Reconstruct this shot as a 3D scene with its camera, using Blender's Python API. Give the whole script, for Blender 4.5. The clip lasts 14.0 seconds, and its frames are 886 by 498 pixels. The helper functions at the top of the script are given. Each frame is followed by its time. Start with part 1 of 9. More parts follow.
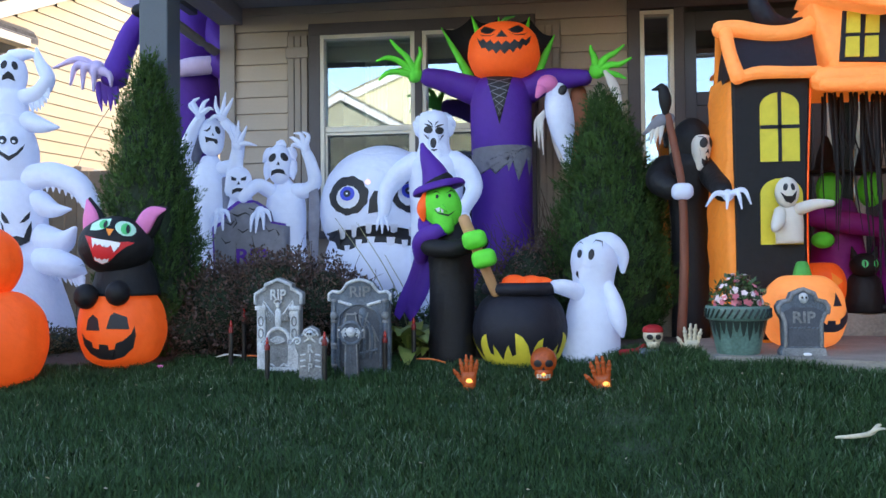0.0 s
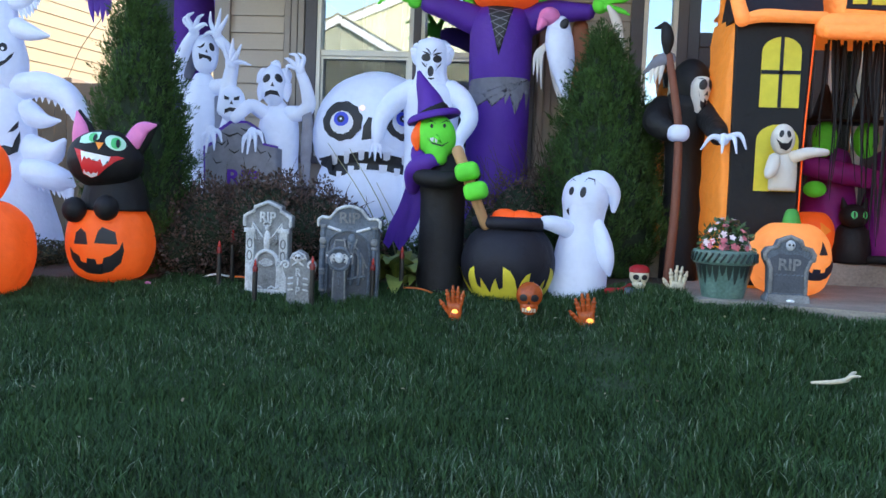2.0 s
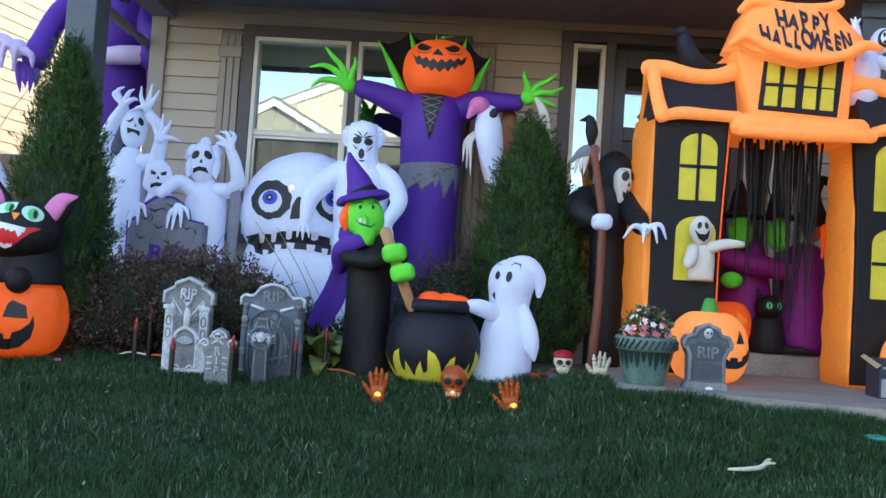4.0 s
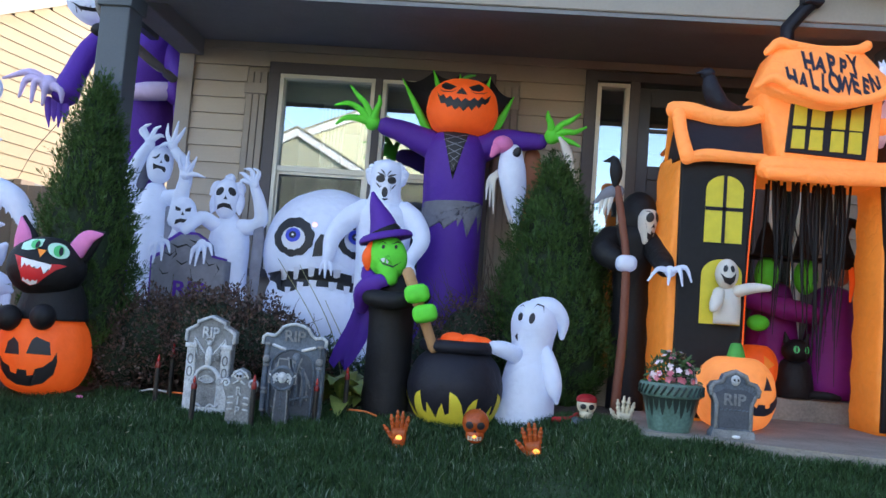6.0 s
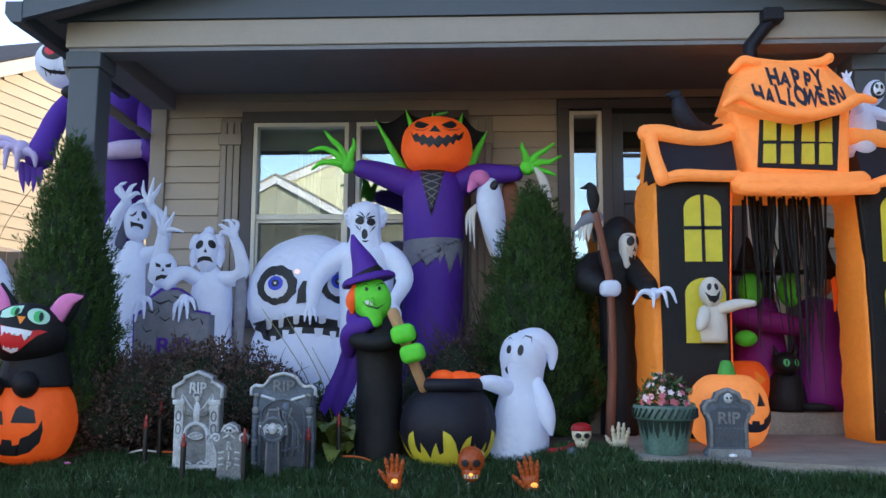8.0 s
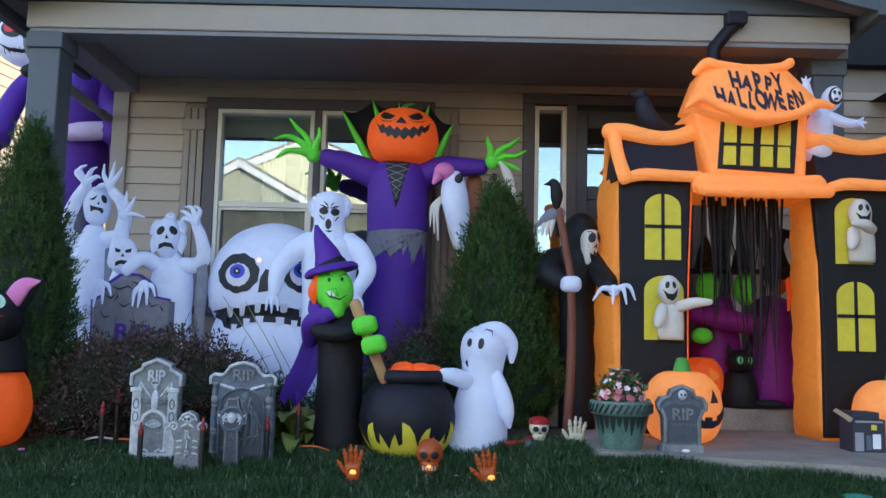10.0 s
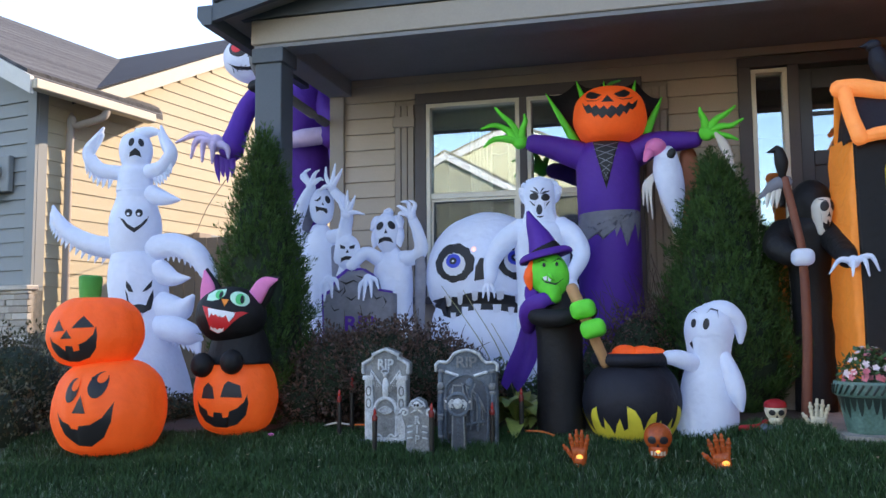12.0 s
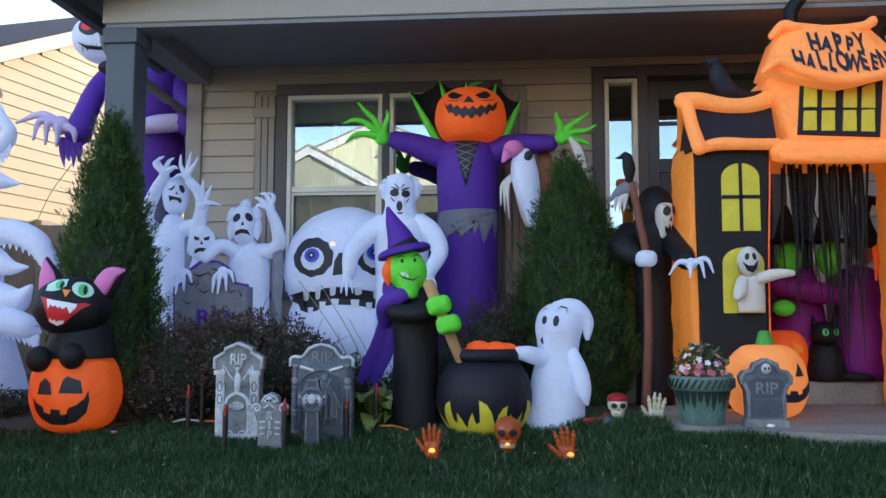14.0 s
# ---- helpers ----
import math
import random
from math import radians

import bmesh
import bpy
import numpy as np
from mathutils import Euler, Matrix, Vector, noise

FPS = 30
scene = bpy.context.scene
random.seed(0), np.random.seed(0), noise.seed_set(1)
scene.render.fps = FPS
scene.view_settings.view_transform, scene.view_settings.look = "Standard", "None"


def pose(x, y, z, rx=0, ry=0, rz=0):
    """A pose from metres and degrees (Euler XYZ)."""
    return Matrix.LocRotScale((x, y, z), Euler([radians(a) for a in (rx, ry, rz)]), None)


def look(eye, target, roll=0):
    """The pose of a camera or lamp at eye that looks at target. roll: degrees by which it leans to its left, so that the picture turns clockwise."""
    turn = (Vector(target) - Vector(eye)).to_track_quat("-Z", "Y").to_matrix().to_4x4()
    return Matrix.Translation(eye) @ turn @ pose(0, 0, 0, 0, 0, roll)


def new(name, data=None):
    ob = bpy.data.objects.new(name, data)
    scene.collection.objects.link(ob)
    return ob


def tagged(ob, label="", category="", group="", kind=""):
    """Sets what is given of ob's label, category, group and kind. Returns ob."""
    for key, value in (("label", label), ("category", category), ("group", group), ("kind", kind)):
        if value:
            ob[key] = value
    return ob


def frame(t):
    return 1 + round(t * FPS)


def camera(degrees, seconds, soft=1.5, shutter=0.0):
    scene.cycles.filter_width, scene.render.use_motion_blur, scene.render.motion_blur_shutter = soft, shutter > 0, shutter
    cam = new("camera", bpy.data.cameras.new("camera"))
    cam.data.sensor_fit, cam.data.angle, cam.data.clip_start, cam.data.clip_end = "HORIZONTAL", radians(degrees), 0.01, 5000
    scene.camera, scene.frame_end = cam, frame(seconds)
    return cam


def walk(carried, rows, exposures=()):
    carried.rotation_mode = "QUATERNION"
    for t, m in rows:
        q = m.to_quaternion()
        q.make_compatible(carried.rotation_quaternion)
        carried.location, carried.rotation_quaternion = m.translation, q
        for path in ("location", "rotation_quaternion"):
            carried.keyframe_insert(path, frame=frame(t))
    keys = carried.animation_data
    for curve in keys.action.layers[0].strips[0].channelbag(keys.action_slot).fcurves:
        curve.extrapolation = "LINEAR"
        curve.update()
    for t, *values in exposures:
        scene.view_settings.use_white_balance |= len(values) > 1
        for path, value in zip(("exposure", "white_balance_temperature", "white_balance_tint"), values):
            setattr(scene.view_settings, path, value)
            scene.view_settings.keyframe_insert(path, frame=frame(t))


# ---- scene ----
cam = camera(55.1, 14.0)
PATH = [
    (0, (0.121, 0.186, 0.622), (-0.136, 2.169, 0.663), -0.5),
    (0.5, (0.128, 0.189, 0.616), (-0.216, 2.158, 0.689), -0.1),
    (1, (0.118, 0.196, 0.615), (-0.282, 2.153, 0.696), 0.0),
    (1.5, (0.122, 0.189, 0.611), (-0.225, 2.158, 0.655), 2.0),
    (2, (0.121, 0.19, 0.613), (-0.111, 2.173, 0.495), 2.3),
    (2.5, (0.128, 0.186, 0.618), (-0.031, 2.18, 0.649), 2.8),
    (3, (0.132, 0.189, 0.607), (-0.009, 2.183, 0.648), 2.3),
    (3.5, (0.14, 0.184, 0.606), (0.103, 2.178, 0.751), 2.9),
    (3.7, (0.151, 0.196, 0.592), (0.089, 2.193, 0.683), 3.1),
    (5.8, (0.113, 0.218, 0.666), (0.012, 2.212, 0.791), 5.3),
    (6, (0.123, 0.22, 0.666), (-0.009, 2.21, 0.82), 4.4),
    (6.5, (0.091, 0.214, 0.694), (-0.123, 2.193, 0.887), 4.9),
    (7, (0.112, 0.225, 0.678), (-0.11, 2.2, 0.897), 2.3),
    (7.5, (0.123, 0.231, 0.676), (-0.066, 2.206, 0.923), 0.8),
    (8, (0.142, 0.229, 0.675), (0.041, 2.212, 0.915), 0.3),
    (8.2, (0.148, 0.233, 0.672), (0.104, 2.22, 0.893), 0.1),
    (10.3, (0.14, 0.202, 0.702), (0.121, 2.191, 0.912), 1.5),
    (10.5, (0.135, 0.202, 0.684), (0.072, 2.193, 0.857), 1.4),
    (11, (0.1, 0.198, 0.679), (-0.161, 2.177, 0.8), 2.1),
    (11.5, (0.113, 0.214, 0.702), (-0.307, 2.163, 0.869), -0.3),
    (12, (0.104, 0.211, 0.703), (-0.391, 2.141, 0.877), -0.5),
    (12.5, (0.11, 0.214, 0.697), (-0.373, 2.145, 0.89), -0.5),
    (13, (0.116, 0.22, 0.688), (-0.289, 2.169, 0.885), -0.6),
    (13.5, (0.119, 0.222, 0.688), (-0.176, 2.191, 0.873), -0.0),
    (14, (0.129, 0.212, 0.689), (-0.049, 2.197, 0.856), 0.1),
]
walk(cam, [(t, look(eye, target, roll)) for t, eye, target, roll in PATH], exposures=[(0, 2.4, 7220, 17), (0.5, 2.62, 7220, 17), (1.0, 2.6, 7220, 17), (2.0, 2.48, 7270, 16), (2.6, 2.52, 7240, 16), (3.7, 2.46, 7220, 16), (5.8, 2.32, 7170, 17), (6.5, 2.06, 7170, 19), (7.0, 1.97, 7170, 19), (8.2, 2.02, 7170, 17), (10.3, 2.2, 7170, 17), (11.0, 2.42, 7170, 19), (11.6, 2.06, 7240, 19), (12.0, 2.08, 7270, 19), (14, 2.06, 7170, 18)])

# ---- world, sun, exposure ----
SUN_AZ, SUN_EL = 38.0, 27.0          # azimuth from +y towards +x, elevation
world = bpy.data.worlds.new("sky")
scene.world = world
world.use_nodes = True
wn = world.node_tree.nodes
sky = wn.new("ShaderNodeTexSky")
sky.sky_type = "NISHITA"
sky.sun_disc = False
sky.sun_elevation = radians(SUN_EL)
sky.sun_rotation = radians(SUN_AZ)
sky.dust_density = 0.15
sky.ozone_density = 2.5
world.node_tree.links.new(sky.outputs[0], wn["Background"].inputs[0])
wn["Background"].inputs[1].default_value = 0.15
sun_data = bpy.data.lights.new("sun", "SUN")
sun_data.energy = 2.3
sun_data.angle = radians(0.55)
sun_data.color = (1.0, 0.87, 0.68)
sun = new("sun", sun_data)
ca, sa, ce, se = math.cos(radians(SUN_AZ)), math.sin(radians(SUN_AZ)), math.cos(radians(SUN_EL)), math.sin(radians(SUN_EL))
sun.matrix_world = look((sa * ce * 40, ca * ce * 40, se * 40), (0, 0, 0))

# ---- materials ----
from mathutils.bvhtree import BVHTree


def mat(name, color, rough=0.6, metal=0.0, var=0.15, scale=6.0, fine=60.0, bump=0.15, dist=0.01, island=0.0, tint=None, sheen=0.0, emit=0.0, thin=0.0, lamp=None, crease=0.0, gloss=0.5):
    """A surface with variation at two scales, and fine relief."""
    m = bpy.data.materials.new(name)
    m.use_nodes = True
    nt = m.node_tree
    n, li = nt.nodes, nt.links
    b = n["Principled BSDF"]
    b.inputs["Metallic"].default_value = metal
    b.inputs["Specular IOR Level"].default_value = gloss
    co = n.new("ShaderNodeTexCoord")
    big, small = n.new("ShaderNodeTexNoise"), n.new("ShaderNodeTexNoise")
    big.inputs["Scale"].default_value, small.inputs["Scale"].default_value = scale, fine
    big.inputs["Detail"].default_value, small.inputs["Detail"].default_value = 5, 4
    for q in (big, small):
        li.new(co.outputs["Object"], q.inputs["Vector"])
    dark = tuple(c * (1 - var) for c in color)
    light = tuple(min(1, c * (1 + var)) for c in (tint or color))
    mix = n.new("ShaderNodeMix")
    mix.data_type = "RGBA"
    mix.inputs["A"].default_value, mix.inputs["B"].default_value = (*dark, 1), (*light, 1)
    add = n.new("ShaderNodeMath")
    add.operation = "MULTIPLY_ADD"
    add.inputs[1].default_value = 0.45
    li.new(small.outputs["Fac"], add.inputs[0])
    half = n.new("ShaderNodeMath")
    half.operation = "MULTIPLY"
    half.inputs[1].default_value = 0.55
    li.new(big.outputs["Fac"], half.inputs[0])
    li.new(half.outputs[0], add.inputs[2])
    stretch = n.new("ShaderNodeMapRange")
    stretch.inputs["From Min"].default_value, stretch.inputs["From Max"].default_value = 0.3, 0.7
    li.new(add.outputs[0], stretch.inputs["Value"])
    fac = stretch.outputs["Result"]
    if island:
        g = n.new("ShaderNodeNewGeometry")
        o = n.new("ShaderNodeObjectInfo")
        s1 = n.new("ShaderNodeMath")
        s1.operation = "ADD"
        li.new(g.outputs["Random Per Island"], s1.inputs[0])
        li.new(o.outputs["Random"], s1.inputs[1])
        fr = n.new("ShaderNodeMath")
        fr.operation = "FRACT"
        li.new(s1.outputs[0], fr.inputs[0])
        mx = n.new("ShaderNodeMix")
        mx.inputs["Factor"].default_value = island
        li.new(fac, mx.inputs["A"])
        li.new(fr.outputs[0], mx.inputs["B"])
        fac = mx.outputs["Result"]
    li.new(fac, mix.inputs["Factor"])
    li.new(mix.outputs["Result"], b.inputs["Base Color"])
    rr = n.new("ShaderNodeMapRange")
    rr.inputs["To Min"].default_value, rr.inputs["To Max"].default_value = max(0.02, rough - 0.1), min(1, rough + 0.1)
    li.new(big.outputs["Fac"], rr.inputs["Value"])
    li.new(rr.outputs["Result"], b.inputs["Roughness"])
    if sheen:
        b.inputs["Sheen Weight"].default_value = sheen
    if bump:
        bp = n.new("ShaderNodeBump")
        bp.inputs["Strength"].default_value, bp.inputs["Distance"].default_value = bump, dist
        li.new(add.outputs[0], bp.inputs["Height"])
        if crease:
            wv = n.new("ShaderNodeTexWave")
            wv.bands_direction = "Z"
            wv.inputs["Scale"].default_value, wv.inputs["Distortion"].default_value = crease, 11.0
            wv.inputs["Detail"].default_value, wv.inputs["Detail Scale"].default_value = 3.0, 1.6
            li.new(co.outputs["Object"], wv.inputs["Vector"])
            pw = n.new("ShaderNodeMath")
            pw.operation = "POWER"
            pw.inputs[1].default_value = 6.0
            li.new(wv.outputs["Fac"], pw.inputs[0])
            sm = n.new("ShaderNodeMath")
            sm.operation = "MULTIPLY_ADD"
            sm.inputs[1].default_value = -0.22
            li.new(pw.outputs[0], sm.inputs[0])
            li.new(add.outputs[0], sm.inputs[2])
            li.new(sm.outputs[0], bp.inputs["Height"])
        li.new(bp.outputs[0], b.inputs["Normal"])
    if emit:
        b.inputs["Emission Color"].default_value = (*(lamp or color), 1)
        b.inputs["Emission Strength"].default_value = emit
    if thin:
        tr = n.new("ShaderNodeBsdfTranslucent")
        li.new(mix.outputs["Result"], tr.inputs["Color"])
        ms = n.new("ShaderNodeMixShader")
        ms.inputs[0].default_value = thin
        li.new(b.outputs[0], ms.inputs[1])
        li.new(tr.outputs[0], ms.inputs[2])
        li.new(ms.outputs[0], n["Material Output"].inputs["Surface"])
    return m


def cloth(name, color, var=0.08, thin=0.12, glow=0.0, lamp=None, crease=0.0, gloss=0.4):
    """Blown-up nylon: puckers, a little light through it; glow: even emission added to the skin itself, as if lit
    within.
    """
    return mat(name, color, rough=0.62, var=var, scale=5, fine=20, bump=0.5, dist=0.024, thin=thin, emit=glow, lamp=lamp, crease=crease, gloss=gloss)


def glass_mat(name, gloss=0.5, tint=(1, 1, 1)):
    m = bpy.data.materials.new(name)
    m.use_nodes = True
    n, li = m.node_tree.nodes, m.node_tree.links
    n.remove(n["Principled BSDF"])
    tr, gl, ms = n.new("ShaderNodeBsdfTransparent"), n.new("ShaderNodeBsdfGlossy"), n.new("ShaderNodeMixShader")
    tr.inputs[0].default_value = (*tint, 1)
    gl.inputs["Roughness"].default_value = 0.0
    gl.inputs["Color"].default_value = (0.80, 0.93, 1.0, 1)
    ms.inputs[0].default_value = gloss
    li.new(tr.outputs[0], ms.inputs[1])
    li.new(gl.outputs[0], ms.inputs[2])
    li.new(ms.outputs[0], n["Material Output"].inputs["Surface"])
    return m


def screen_mat(name, cover):
    """A fine dark mesh: part of the light goes through."""
    m = bpy.data.materials.new(name)
    m.use_nodes = True
    n, li = m.node_tree.nodes, m.node_tree.links
    n.remove(n["Principled BSDF"])
    tr, df, ms = n.new("ShaderNodeBsdfTransparent"), n.new("ShaderNodeBsdfDiffuse"), n.new("ShaderNodeMixShader")
    df.inputs[0].default_value = (0.06, 0.065, 0.065, 1)
    ms.inputs[0].default_value = cover
    li.new(tr.outputs[0], ms.inputs[1])
    li.new(df.outputs[0], ms.inputs[2])
    li.new(ms.outputs[0], n["Material Output"].inputs["Surface"])
    return m


